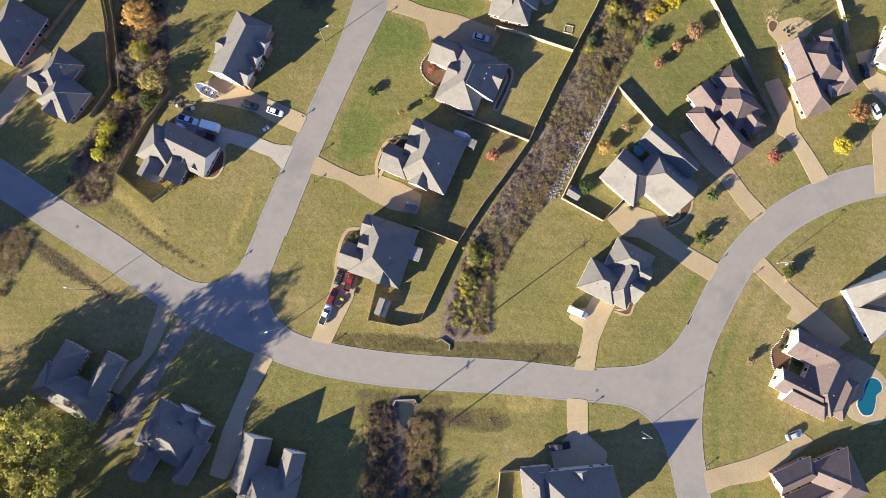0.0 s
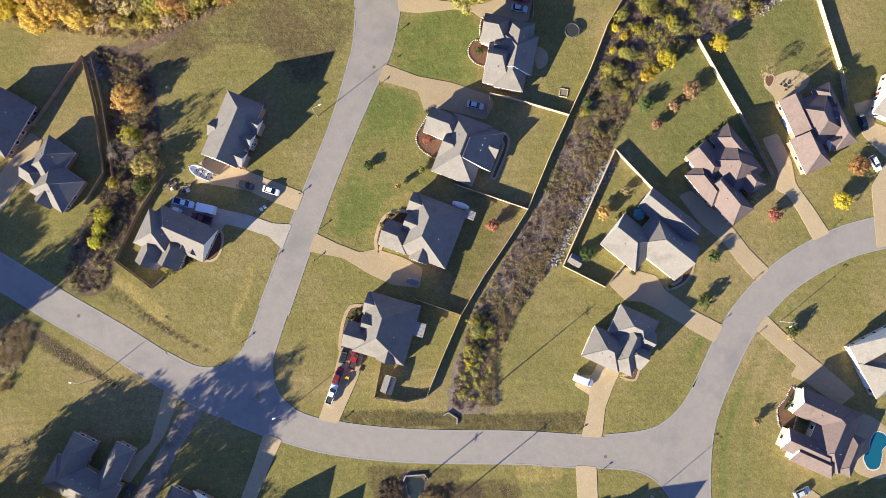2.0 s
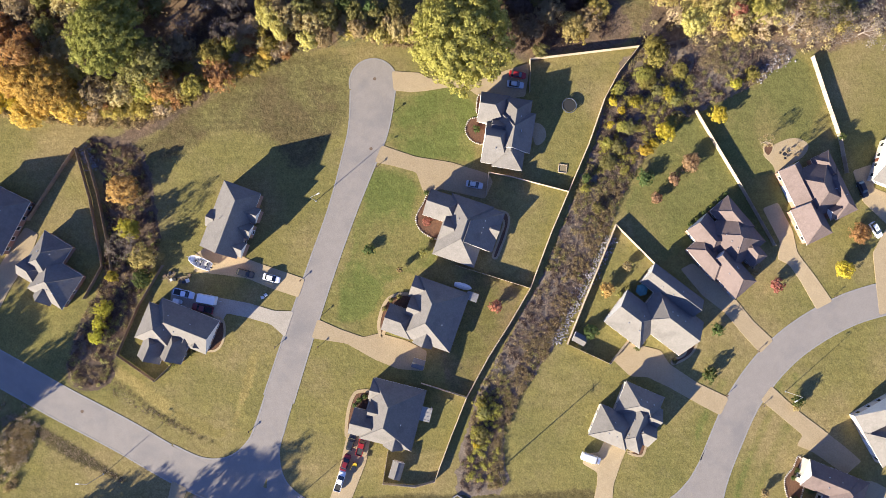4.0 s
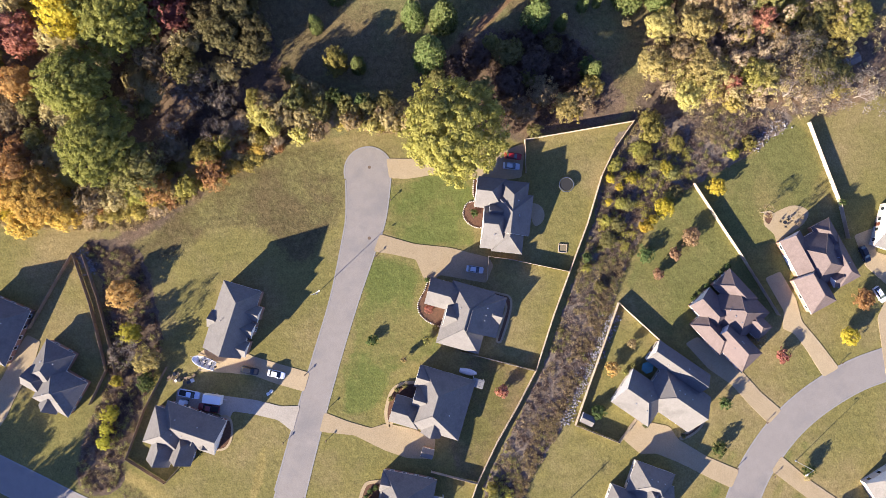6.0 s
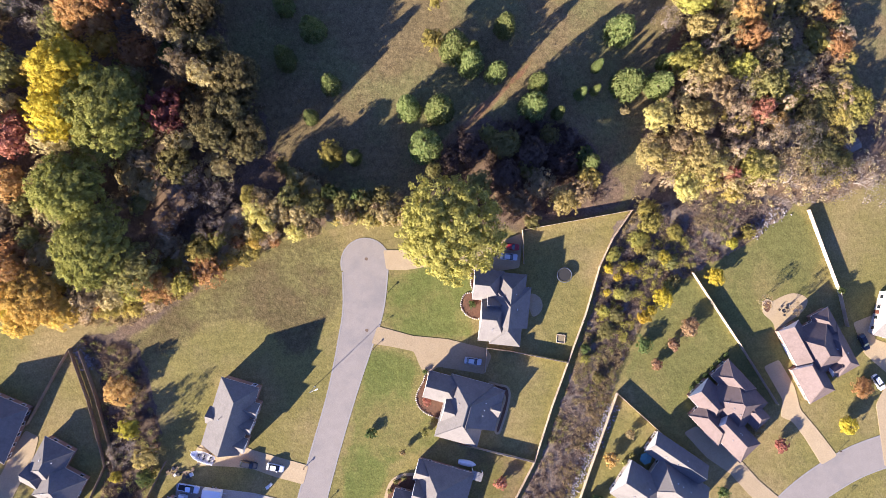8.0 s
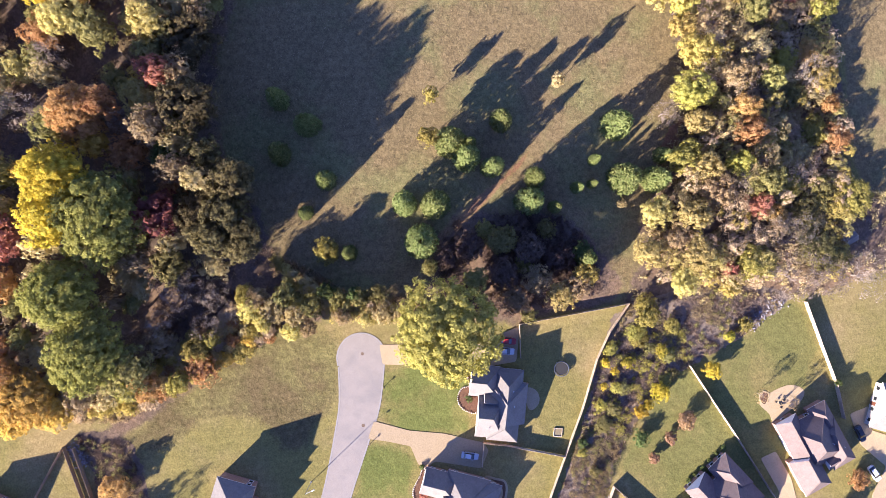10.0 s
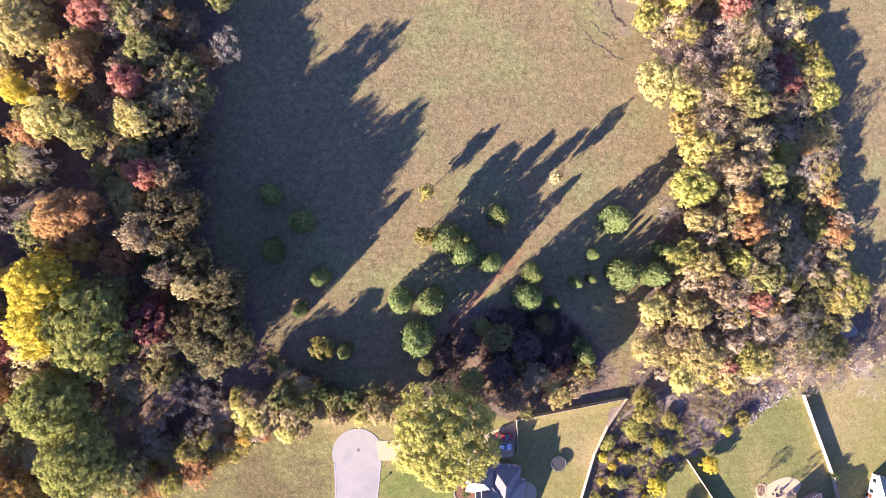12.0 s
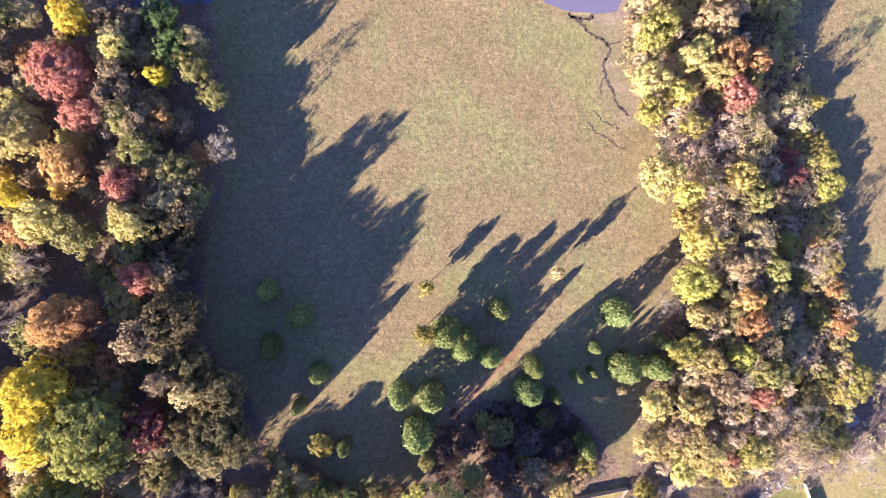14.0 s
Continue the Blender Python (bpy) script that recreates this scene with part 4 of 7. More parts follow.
house(79.3, 50.4, -53.8, 'brown', 'brick', [
    (-6.2, -2.0, 6.0, 9.4, 'x', 'hh', 3.0, 0.8),
    (-9.5, -4.5, -0.6, 2.2, 'x', 'gh', 3.0, 0.85, 0.4),
    (-9.4, 4.0, 1.0, 9.8, 'x', 'hh', 3.0, 0.95),
    (1.0, -6.7, 12.6, 0.3, 'x', 'gh', 3.0, 0.95),
    (-5.6, -7.9, 5.0, -2.8, 'x', 'hh', 3.0, 0.9),
    (2.5, 2.6, 9.4, 7.2, 'x', 'hh', 3.0, 0.9)])
house(105.6, 63, -68.6, 'brown', 'brick', [
    (-7.4, -4.4, 5.6, 8.0, 'x', 'hh', 3.0, 0.78, 0.42),
    (-9.5, -5.7, 3.3, 0.0, 'x', 'gh', 3.0, 0.9),
    (-8.8, 4.0, -1.0, 8.8, 'x', 'hh', 3.0, 0.8),
    (-3.9, 2.8, 8.6, 8.8, 'x', 'hh', 3.0, 0.9),
    (1.6, -7.5, 11.3, -0.4, 'x', 'gh', 3.0, 0.9),
    (4.4, 1.6, 8.0, 5.6, 'y', 'gh', 3.0, 1.0)])
house(50.1, 4.1, -27, 'weathered', 'pale brick', [
    (-3.1, -6.1, 4.3, 7.1, 'y', 'hh', 3.0, 1.0),
    (-9.4, -6.7, 0.6, 1.5, 'x', 'hh', 3.0, 1.0),
    (-5.4, 1.8, 5.1, 9.8, 'x', 'hh', 3.0, 1.0),
    (-0.2, -3.5, 5.9, 2.5, 'x', 'hg', 3.0, 1.0),
    (0.5, 1.4, 5.9, 6.6, 'x', 'hg', 3.0, 1.0)])
house(102.8, -23.1, -26.3, 'brown', 'pale brick', [
    (-3.8, -6.4, 6.0, 10.4, 'y', 'hh', 3.4, 0.75, 0.44),
    (-11.0, 3.6, 2.6, 10.3, 'x', 'gh', 4.0, 0.8),
    (-10.4, -6.3, 3.1, -1.1, 'x', 'gh', 4.0, 0.9),
    (-6.8, -8.2, 4.7, -2.6, 'x', 'gh', 3.4, 0.85),
    (5.6, -5.8, 9.4, 4.5, 'y', 'hh', 3.2, 0.6)])
house(119.9, -1.3, -65.6, 'weathered', 'pale brick', [
    (-6.2, -6.4, -1.2, 7.2, 'x', 'gh', 3.4, 0.85),
    (-1.2, -6.5, 8.6, 5.7, 'x', 'hh', 3.4, 0.9)])
house(100.6, -49.2, 23.8, 'brown', 'brick', [
    (-0.1, -7.6, 11.8, 4.6, 'y', 'hh', 3.2, 0.9),
    (-9.0, 1.4, 1.6, 6.4, 'x', 'gh', 3.2, 1.0),
    (-8.7, -4.7, 4.4, -0.1, 'x', 'gh', 3.2, 1.0)])
house(34.5, -51.4, 5.5, 'charcoal', 'pale brick', [
    (-6.3, -6.8, 12.4, 5.4, 'x', 'hg', 4.6, 0.8),
    (-10.8, -6.1, -3.6, 6.7, 'y', 'gh', 3.2, 1.0),
    (2.1, -4.1, 6.1, 4.9, 'y', 'gg', 4.6, 1.0)])
house(-43, -47.3, -13.8, 'weathered', 'brick', [
    (-8.8, -5.0, -2.2, 8.5, 'y', 'gg', 3.2, 1.0),
    (2.2, -0.8, 7.4, 7.1, 'y', 'gg', 3.2, 1.0),
    (-6.4, -11.1, 7.8, 1.3, 'x', 'hh', 3.2, 0.85)])
house(-66.8, -38.6, -29, 'charcoal', 'brick', [
    (-9.7, -5.9, 5.9, 6.7, 'x', 'hh', 3.2, 0.85),
    (-7.3, -13.1, -2.7, -3.2, 'y', 'gh', 3.2, 0.95),
    (3.1, -8.5, 7.3, 2.4, 'y', 'gh', 3.2, 0.95),
    (-4.2, 3.4, 0.8, 8.0, 'y', 'hg', 3.2, 1.0),
    (1.2, 3.1, 5.7, 7.0, 'y', 'hg', 3.2, 1.0)])
house(-93.5, -22.5, -29, 'weathered', 'brick', [
    (-8.2, -4.4, -2.0, 6.3, 'y', 'gh', 3.2, 1.0),
    (3.0, -1.8, 7.7, 9.2, 'y', 'gh', 3.2, 1.0),
    (-9.3, -8.7, 8.9, -0.6, 'x', 'hh', 3.2, 0.85)])
house(-116.8, 71.5, -30.4, 'charcoal', 'brick', [
    (-5.7, -7.7, 5.7, 7.7, 'y', 'hh', 3.2, 0.85)])
house(-104.5, 55.4, -35.7, 'charcoal', 'brick', [
    (-6.2, -0.5, 1.7, 9.6, 'y', 'hh', 3.0, 0.9),
    (-1.8, -5.0, 8.3, 4.6, 'x', 'hh', 3.0, 0.85),
    (-6.4, -3.3, -1.2, 1.3, 'x', 'gh', 3.0, 0.9),
    (0.6, -5.9, 5.1, -0.7, 'y', 'gh', 3.0, 1.0)])
house(129.2, 69.8, -24, 'weathered', 'pale brick', [
    (-4.4, -6.0, 4.4, 6.0, 'x', 'gh', 3.2, 0.9)])


# ---- fences ----
def fence_panel(material, height):
    """One metre of boarded fence, the boards set back by turns, to be stretched along its length."""
    bm = bmesh.new()
    rows = []
    for i in range(7):
        for x, d in ((i / 7 + 0.004, 0.012), ((i + 1) / 7 - 0.004, 0.012)) if i % 2 else ((i / 7 - 0.004 * (i > 0), 0.045), ((i + 1) / 7 + 0.004 * (i < 6), 0.045)):
            rows.append([bm.verts.new(p) for p in ((x, -d, 0.05), (x, -d, height - d), (x, d, height - d), (x, d, 0.05))])
    for a, c in zip(rows, rows[1:]):
        for k in range(4):
            bm.faces.new((a[k], c[k], c[(k + 1) % 4], a[(k + 1) % 4]))
    bm.faces.new(rows[0])
    bm.faces.new(rows[-1][::-1])
    me = bpy.data.meshes.new("panel")
    bm.to_mesh(me)
    bm.free()
    me.materials.append(material)
    return me


PANELS = {"pale": fence_panel(WOOD, 1.8), "brown": fence_panel(DARKWOOD, 1.8)}
POSTS = {}
for key, m in (("pale", WOOD), ("brown", DARKWOOD)):
    bm = boxed(-0.07, -0.07, -0.1, 0.07, 0.07, 1.86, 0.01)
    POSTS[key] = bpy.data.meshes.new("post")
    bm.to_mesh(POSTS[key])
    bm.free()
    POSTS[key].materials.append(m)


def fence(pts, colour="pale"):
    f = tagged(new("fence"), "weathered %s board privacy fence round a yard" % ("grey-tan" if colour == "pale" else "brown"), "fence", "yard fences")
    f.location = (*pts[0], 0)
    for (ax, ay), (bx, by) in zip(pts, pts[1:]):
        length = math.hypot(bx - ax, by - ay)
        turn = math.degrees(math.atan2(by - ay, bx - ax))
        n = max(1, round(length / 2.6))
        for i in range(n):
            m = pose(ax - pts[0][0], ay - pts[0][1], 0, 0, 0, turn) @ pose(i * length / n, 0, 0)
            shared("post", POSTS[colour], f, m)
            shared("panel", PANELS[colour], f, m @ pose(0.07, 0, 0) @ Matrix.Diagonal((length / n - 0.14, 1, 1, 1)))
    shared("post", POSTS[colour], f, pose(pts[-1][0] - pts[0][0], pts[-1][1] - pts[0][1], 0))
    return f


fence([(30.4, 106.3), (61.2, 108), (54.9, 101), (50.4, 93.9), (44.9, 81.3), (38.3, 68.6), (32.5, 57.3), (25.7, 42.7), (19.5, 33.7), (12.8, 24.7), (6.1, 14.3), (1, 3.8), (-4.2, -7.6), (-9.6, -8.6), (-18.2, -7.1), (-16, 2.4)], 'pale')
fence([(38.3, 68.6), (22.4, 73.9), (16.6, 75.4), (15.4, 69.1)], 'pale')
fence([(25.7, 42.7), (5.7, 50.4)], 'pale')
fence([(6.1, 14.3), (-6, 19)], 'pale')
fence([(30.4, 106.3), (29.6, 97.2)], 'pale')
fence([(51.9, 26.7), (46, 20.5), (34.7, 26.7), (40, 37.4), (50.7, 58.5), (61.4, 46.1)], 'pale')
fence([(75.7, 88.8), (81.3, 77.4), (86.2, 67.6), (94.5, 49.8)], 'pale')
fence([(110.1, 102), (113, 89.7), (115.8, 78.3), (116.7, 68.6)], 'pale')
fence([(-109.6, 70.7), (-102.6, 80.6), (-95.9, 89.7), (-92.7, 75.4), (-90.3, 56.9), (-95.5, 48.4)], 'brown')
fence([(-93.2, 88.8), (-90.4, 76.1), (-88.8, 65.1), (-87.8, 55.7)], 'brown')
fence([(-74, 55.9), (-81.1, 45.4), (-87.5, 32.6), (-77.8, 24.8), (-73.1, 28.9)], 'brown')
fence([(17.6, -46.9), (16.8, -53.8), (16.5, -60.7)], 'pale')
fence([(17.6, -46.9), (25.1, -46.4)], 'pale')


# ---- vehicles ----
def loft(rows, bm=None):
    """A body skinned over cross sections: rows of (x, half width, floor, shoulder, top half width, top)."""
    bm = bm or bmesh.new()
    rings = []
    for x, w, z0, z1, wt, z2 in rows:
        half = [(w * 0.86, z0), (w, z0 + 0.12), (w, z1), (wt, z2)]
        rings.append([bm.verts.new((x, y, z)) for y, z in half] + [bm.verts.new((x, -y, z)) for y, z in half[::-1]])
    for a, b in zip(rings, rings[1:]):
        for i in range(8):
            bm.faces.new((a[i], a[(i + 1) % 8], b[(i + 1) % 8], b[i]))
    bm.faces.new(rings[0])
    bm.faces.new(rings[-1][::-1])
    return bm


WHEEL_ME, RIM_ME = bpy.data.meshes.new("wheel"), bpy.data.meshes.new("rim")
for me, bm, m in ((WHEEL_ME, rodded((0, -0.11, 0), (0, 0.11, 0), 0.34, 0.34, 18), RUBBER), (RIM_ME, rodded((0, -0.118, 0), (0, 0.118, 0), 0.21, 0.21, 10), STEEL)):
    bm.to_mesh(me)
    bm.free()
    me.materials.append(m)


def wheels(v, axles, half):
    for x in axles:
        for y in (-half, half):
            w = shared("wheel", WHEEL_ME, v, pose(x, y, 0.34))
            shared("rim", RIM_ME, w, pose(0, 0, 0))


def vehicle(kind, x, y, turn, colour):
    paint = PAINT[colour]
    name = {"car": "sedan", "suv": "suv", "pickup": "pickup_truck", "van": "van"}[kind]
    v = tagged(new(name), "%s %s parked on a driveway" % (colour, {"car": "four-door sedan", "suv": "sport utility vehicle", "pickup": "open-bed pickup truck", "van": "delivery van"}[kind]), {"car": "car", "suv": "car", "pickup": "truck", "van": "van"}[kind], "parked vehicles")
    v.matrix_basis = pose(x, y, 0.09, 0, 0, turn)
    if kind == "pickup":
        body = [(-2.85, 0.9, 0.45, 0.98, 0.88, 1.0), (-2.8, 0.95, 0.4, 1.0, 0.9, 1.03), (-0.7, 0.97, 0.38, 1.02, 0.9, 1.05), (1.2, 0.97, 0.38, 1.05, 0.88, 1.1), (2.5, 0.93, 0.4, 1.0, 0.8, 1.05), (2.85, 0.8, 0.45, 0.8, 0.7, 0.9)]
        cab, roof, axles = [(-0.75, 0.86, 1.0, 1.1, 0.74, 1.72), (-0.55, 0.86, 1.0, 1.12, 0.72, 1.78), (0.75, 0.86, 1.0, 1.12, 0.7, 1.78), (1.5, 0.84, 1.0, 1.05, 0.72, 1.1)], (-0.6, 0.7, 0.68, 1.8), (-1.75, 1.75)
    elif kind == "van":
        body = [(-2.7, 0.92, 0.4, 1.9, 0.82, 2.15), (-2.6, 0.98, 0.36, 2.0, 0.86, 2.25), (1.2, 0.98, 0.36, 2.0, 0.86, 2.25), (1.7, 0.97, 0.36, 1.2, 0.8, 1.5), (2.6, 0.9, 0.38, 0.95, 0.75, 1.05), (2.8, 0.8, 0.42, 0.8, 0.7, 0.85)]
        cab, roof, axles = [(1.15, 0.9, 1.3, 1.5, 0.8, 2.15), (1.2, 0.9, 1.3, 1.5, 0.78, 2.1), (1.95, 0.88, 1.1, 1.2, 0.74, 1.3)], (-2.4, 1.1, 0.8, 2.27), (-1.6, 1.7)
    else:
        k = 0.0 if kind == "car" else 0.22
        body = [(-2.35, 0.76, 0.42, 0.8 + k, 0.68, 0.86 + k), (-2.2, 0.88, 0.36, 0.9 + k, 0.78, 0.96 + k), (-0.9, 0.92, 0.34, 0.92 + k, 0.82, 0.97 + k), (1.0, 0.92, 0.34, 0.9 + k, 0.82, 0.96 + k), (2.0, 0.87, 0.36, 0.78 + k, 0.74, 0.84 + k), (2.38, 0.7, 0.42, 0.66 + k, 0.58, 0.7 + k)]
        rear = -1.75 if kind == "car" else -2.15
        cab, roof, axles = [(rear, 0.8, 0.9 + k, 0.95 + k, 0.7, 0.99 + k), (rear + 0.5, 0.8, 0.9 + k, 0.98 + k, 0.62, 1.42 + 1.2 * k), (0.35, 0.8, 0.9 + k, 0.98 + k, 0.6, 1.44 + 1.2 * k), (1.15, 0.8, 0.9 + k, 0.95 + k, 0.7, 0.98 + k)], (rear + 0.5, 0.3, 0.6, 1.45 + 1.2 * k), (-1.4, 1.42)
    bm = loft(body)
    bmesh.ops.bevel(bm, geom=bm.edges[:], offset=0.03, segments=1, affect="EDGES")
    b = part("body", bm, paint, v)
    part("cabin_glass", loft(cab), GLASS, v, "dark tinted windows")
    part("roof_panel", boxed(roof[0], -roof[2], roof[3] - 0.06, roof[1], roof[2], roof[3] + 0.02, 0.03), paint, v)
    if kind == "pickup":
        part("load_bed", boxed(-2.7, -0.78, 1.03, -0.82, 0.78, 1.075, 0.01), RUBBER, v, "dark open load bed")
        for s in (-1, 1):
            part("bed_rail", boxed(-2.78, s * 0.84 - 0.06, 1.03, -0.8, s * 0.84 + 0.06, 1.22, 0.02), paint, v)
        part("tailgate", boxed(-2.84, -0.8, 1.0, -2.74, 0.8, 1.22, 0.02), paint, v)
    front = body[-1][0]
    for s in (-1, 1):
        part("headlight", boxed(front - 0.22, s * 0.55 - 0.15, body[-1][3] - 0.16, front - 0.02, s * 0.55 + 0.15, body[-1][3] - 0.02, 0.02), TRIM, b, "clear headlight")
        part("tail_light", boxed(body[0][0] - 0.02, s * 0.6 - 0.12, body[0][3] - 0.2, body[0][0] + 0.06, s * 0.6 + 0.12, body[0][3] - 0.04, 0.01), PAINT["red"], b, "red tail light")
        part("wing_mirror", boxed(cab[-2][0] + 0.25, s * 1.02 - 0.1, 0.98, cab[-2][0] + 0.42, s * 1.02 + 0.1, 1.12, 0.02), paint, b)
    wheels(v, axles, 0.82)
    return v


vehicle('car', -44.8, 50.4, -19, 'white')
vehicle('suv', -51.8, 52.2, -19, 'black')
vehicle('pickup', -68.7, 47.9, -18, 'silver blue')
vehicle('pickup', -63.9, 43.5, 163, 'dark red')
vehicle('car', 12.4, 72.3, -15, 'silver')
vehicle('car', 25.8, 99.5, -12, 'silver')
vehicle('car', 26.6, 102.2, -13, 'red')
vehicle('pickup', -23.3, 3.5, 70, 'red')
vehicle('suv', -26, 4.7, 69, 'black')
vehicle('car', -27.9, -0.8, 66, 'dark red')
vehicle('pickup', -29.7, -5.6, 68, 'white')
vehicle('van', 38.7, -4.6, -23, 'white')
vehicle('car', 96.8, -37.1, 21, 'silver')
vehicle('pickup', 33.5, -40.3, -170, 'black')
vehicle('suv', 120.8, 63.7, -72, 'black')
vehicle('suv', 123.4, 52.1, -63, 'white')
vehicle('car', -84.8, -29.7, 60, 'black')


def boat(x, y, turn, size, label, on_trailer=True):
    """An open boat with a raised bow and seats, on a trailer."""
    b = tagged(new("motorboat"), label, "boat")
    b.matrix_basis = pose(x, y, 0.1, 0, 0, turn) @ Matrix.Scale(size, 4)
    bm = bmesh.new()
    rings = []
    for px, w, keel, rim in ((-2.8, 1.12, 0.62, 1.3), (-1.2, 1.3, 0.55, 1.34), (0.6, 1.32, 0.55, 1.42), (1.9, 1.08, 0.65, 1.5), (2.6, 0.66, 0.9, 1.56), (2.95, 0.2, 1.2, 1.6)):
        rings.append([bm.verts.new(p) for p in ((px, 0, keel), (px, w * 0.8, keel + 0.22), (px, w, rim), (px, w - min(0.12, w * 0.5), rim + 0.02), (px, (w - 0.12) * 0.8 if w > 0.4 else 0.01, max(keel + 0.3, rim - 0.5)), (px, -((w - 0.12) * 0.8 if w > 0.4 else 0.01), max(keel + 0.3, rim - 0.5)), (px, -(w - min(0.12, w * 0.5)), rim + 0.02), (px, -w, rim), (px, -w * 0.8, keel + 0.22))])
    for p, q in zip(rings, rings[1:]):
        for i in range(9):
            bm.faces.new((p[i], p[(i + 1) % 9], q[(i + 1) % 9], q[i]))
    bm.faces.new(rings[0])
    bm.faces.new(rings[-1][::-1])
    part("hull", bm, PAINT["white"], b)
    part("deck_floor", boxed(-2.6, -0.92, 0.98, 1.7, 0.92, 1.02), PAINT["cream"], b, "cream deck")
    for px, py in ((-1.9, -0.4), (-1.9, 0.4), (-0.4, -0.42), (-0.4, 0.42), (1.0, 0.0)):
        s = part("seat", boxed(px - 0.28, py - 0.28, 1.0, px + 0.28, py + 0.28, 1.3, 0.05), PAINT["black"], b, "dark padded seat")
        part("backrest", boxed(px - 0.3, py - 0.27, 1.28, px - 0.2, py + 0.27, 1.65, 0.03), PAINT["cream"], s)
    part("console", boxed(0.1, -0.75, 1.0, 0.5, -0.2, 1.6, 0.05), PAINT["cream"], b)
    part("windscreen", boxed(0.5, -0.7, 1.55, 0.54, 0.7, 1.85), GLASS, b)
    part("outboard_motor", boxed(-3.25, -0.2, 0.7, -2.8, 0.2, 1.65, 0.08), PAINT["black"], b, "black outboard motor")
    if on_trailer:
        bm = bmesh.new()
        for s in (-0.7, 0.7):
            rod(bm, (-2.6, s, 0.55), (1.6, s * 0.6, 0.55), 0.05, 0.05, 6)
        rod(bm, (1.5, 0, 0.55), (3.8, 0, 0.5), 0.05, 0.05, 6)
        part("trailer_frame", bm, STEEL, b, "galvanised trailer frame")
        wheels(b, (-1.3,), 1.1)
    return b


boat(-63.7, 56.0, 152, 1.12, "white open motorboat on a trailer beside a house")
# covered rowing boat by a fence
b = tagged(new("rowing_boat"), "small pale upturned boat hull on a lawn by a house", "boat")
b.matrix_basis = pose(7.3, 44.5, 0.02, 0, 0, -19)
bm = bmesh.new()
rings = [[bm.verts.new((x, w * math.cos(a), h * math.sin(a))) for a in np.linspace(0, math.pi, 9)] for x, w, h in ((-2.5, 0.6, 0.5), (-1.2, 0.85, 0.66), (0.4, 0.9, 0.7), (1.6, 0.66, 0.6), (2.4, 0.2, 0.4))]
for p, q in zip(rings, rings[1:]):
    for i in range(8):
        bm.faces.new((p[i], p[i + 1], q[i + 1], q[i]))
bm.faces.new(rings[0])
bm.faces.new(rings[-1][::-1])
part("hull", bm, PAINT["white"], b)
part("keel", boxed(-2.4, -0.04, 0.5, 1.6, 0.04, 0.74), PAINT["cream"], b)


def box_trailer(x, y, turn, size, colour, label):
    v = tagged(new("box_trailer"), label, "trailer")
    v.matrix_basis = pose(x, y, 0.1, 0, 0, turn)
    lx, ly, lz = size
    part("body", boxed(-lx / 2, -ly / 2, 0.5, lx / 2, ly / 2, 0.5 + lz, 0.06), PAINT[colour], v)
    for i in range(5):
        part("roof_rib", boxed(-lx / 2 + 0.4 + i * (lx - 0.8) / 4 - 0.04, -ly / 2 + 0.08, 0.5 + lz, -lx / 2 + 0.4 + i * (lx - 0.8) / 4 + 0.04, ly / 2 - 0.08, 0.53 + lz), PAINT[colour], v)
    part("rear_door", boxed(-lx / 2 - 0.03, -ly / 2 + 0.15, 0.6, -lx / 2, ly / 2 - 0.15, 0.4 + lz, 0.01), PAINT["cream"], v)
    part("drawbar", boxed(lx / 2, -0.06, 0.45, lx / 2 + 1.2, 0.06, 0.55, 0.02), STEEL, v)
    wheels(v, (-0.45, 0.45), ly / 2 + 0.05)
    return v


box_trailer(-62.3, 45.9, -15, (5.0, 2.3, 2.1), "white", "white enclosed box trailer parked on concrete")
# small utility cart
v = tagged(new("utility_cart"), "small yellow utility cart on a driveway", "cart")
v.matrix_basis = pose(-25.7, -2.2, 0.1, 0, 0, 62)
part("body", loft([(-1.2, 0.6, 0.3, 0.8, 0.55, 0.85), (0.2, 0.62, 0.3, 0.7, 0.55, 0.75), (1.1, 0.5, 0.35, 0.7, 0.4, 0.8), (1.3, 0.35, 0.4, 0.6, 0.3, 0.65)]), PAINT["yellow"], v)
part("seat", boxed(-0.5, -0.5, 0.75, 0.0, 0.5, 0.98, 0.05), RUBBER, v, "black seat")
part("canopy", boxed(-1.0, -0.58, 1.75, 0.6, 0.58, 1.82, 0.03), PAINT["black"], v, "black canopy")
for px, py in ((-0.9, -0.5), (-0.9, 0.5), (0.5, -0.5), (0.5, 0.5)):
    part("canopy_post", rodded((px, py, 0.7), (px, py, 1.76), 0.025, 0.025, 6), STEEL, v)
wheels(v, (-0.85, 0.85), 0.55)


# ---- yard things ----
def shed(x, y, turn, lx, ly, label, colour):
    s = tagged(new("shed"), label, "shed")
    s.matrix_basis = pose(x, y, 0, 0, 0, turn)
    part("wall", boxed(-lx / 2, -ly / 2, 0, lx / 2, ly / 2, 2.0), colour, s)
    bm, caps, _ = roof_mesh(-lx / 2, -ly / 2, lx / 2, ly / 2, "x", "gg", 2.15, 0.45, 0.25)
    r = part("roof", bm, (SHINGLE["weathered"], TRIM), s)
    bm = rodded(caps[0][0], caps[0][1], 0.08, 0.08, 6)
    part("ridge_cap", bm, SHINGLE["weathered"], r)
    d = part("door", boxed(-0.6, -0.05, 0.05, 0.6, 0.05, 1.85, 0.01), TRIM, s, "", pose(0, -ly / 2 - 0.02, 0))
    part("latch", boxed(0.4, -0.09, 0.9, 0.5, -0.05, 1.05), STEEL, d)


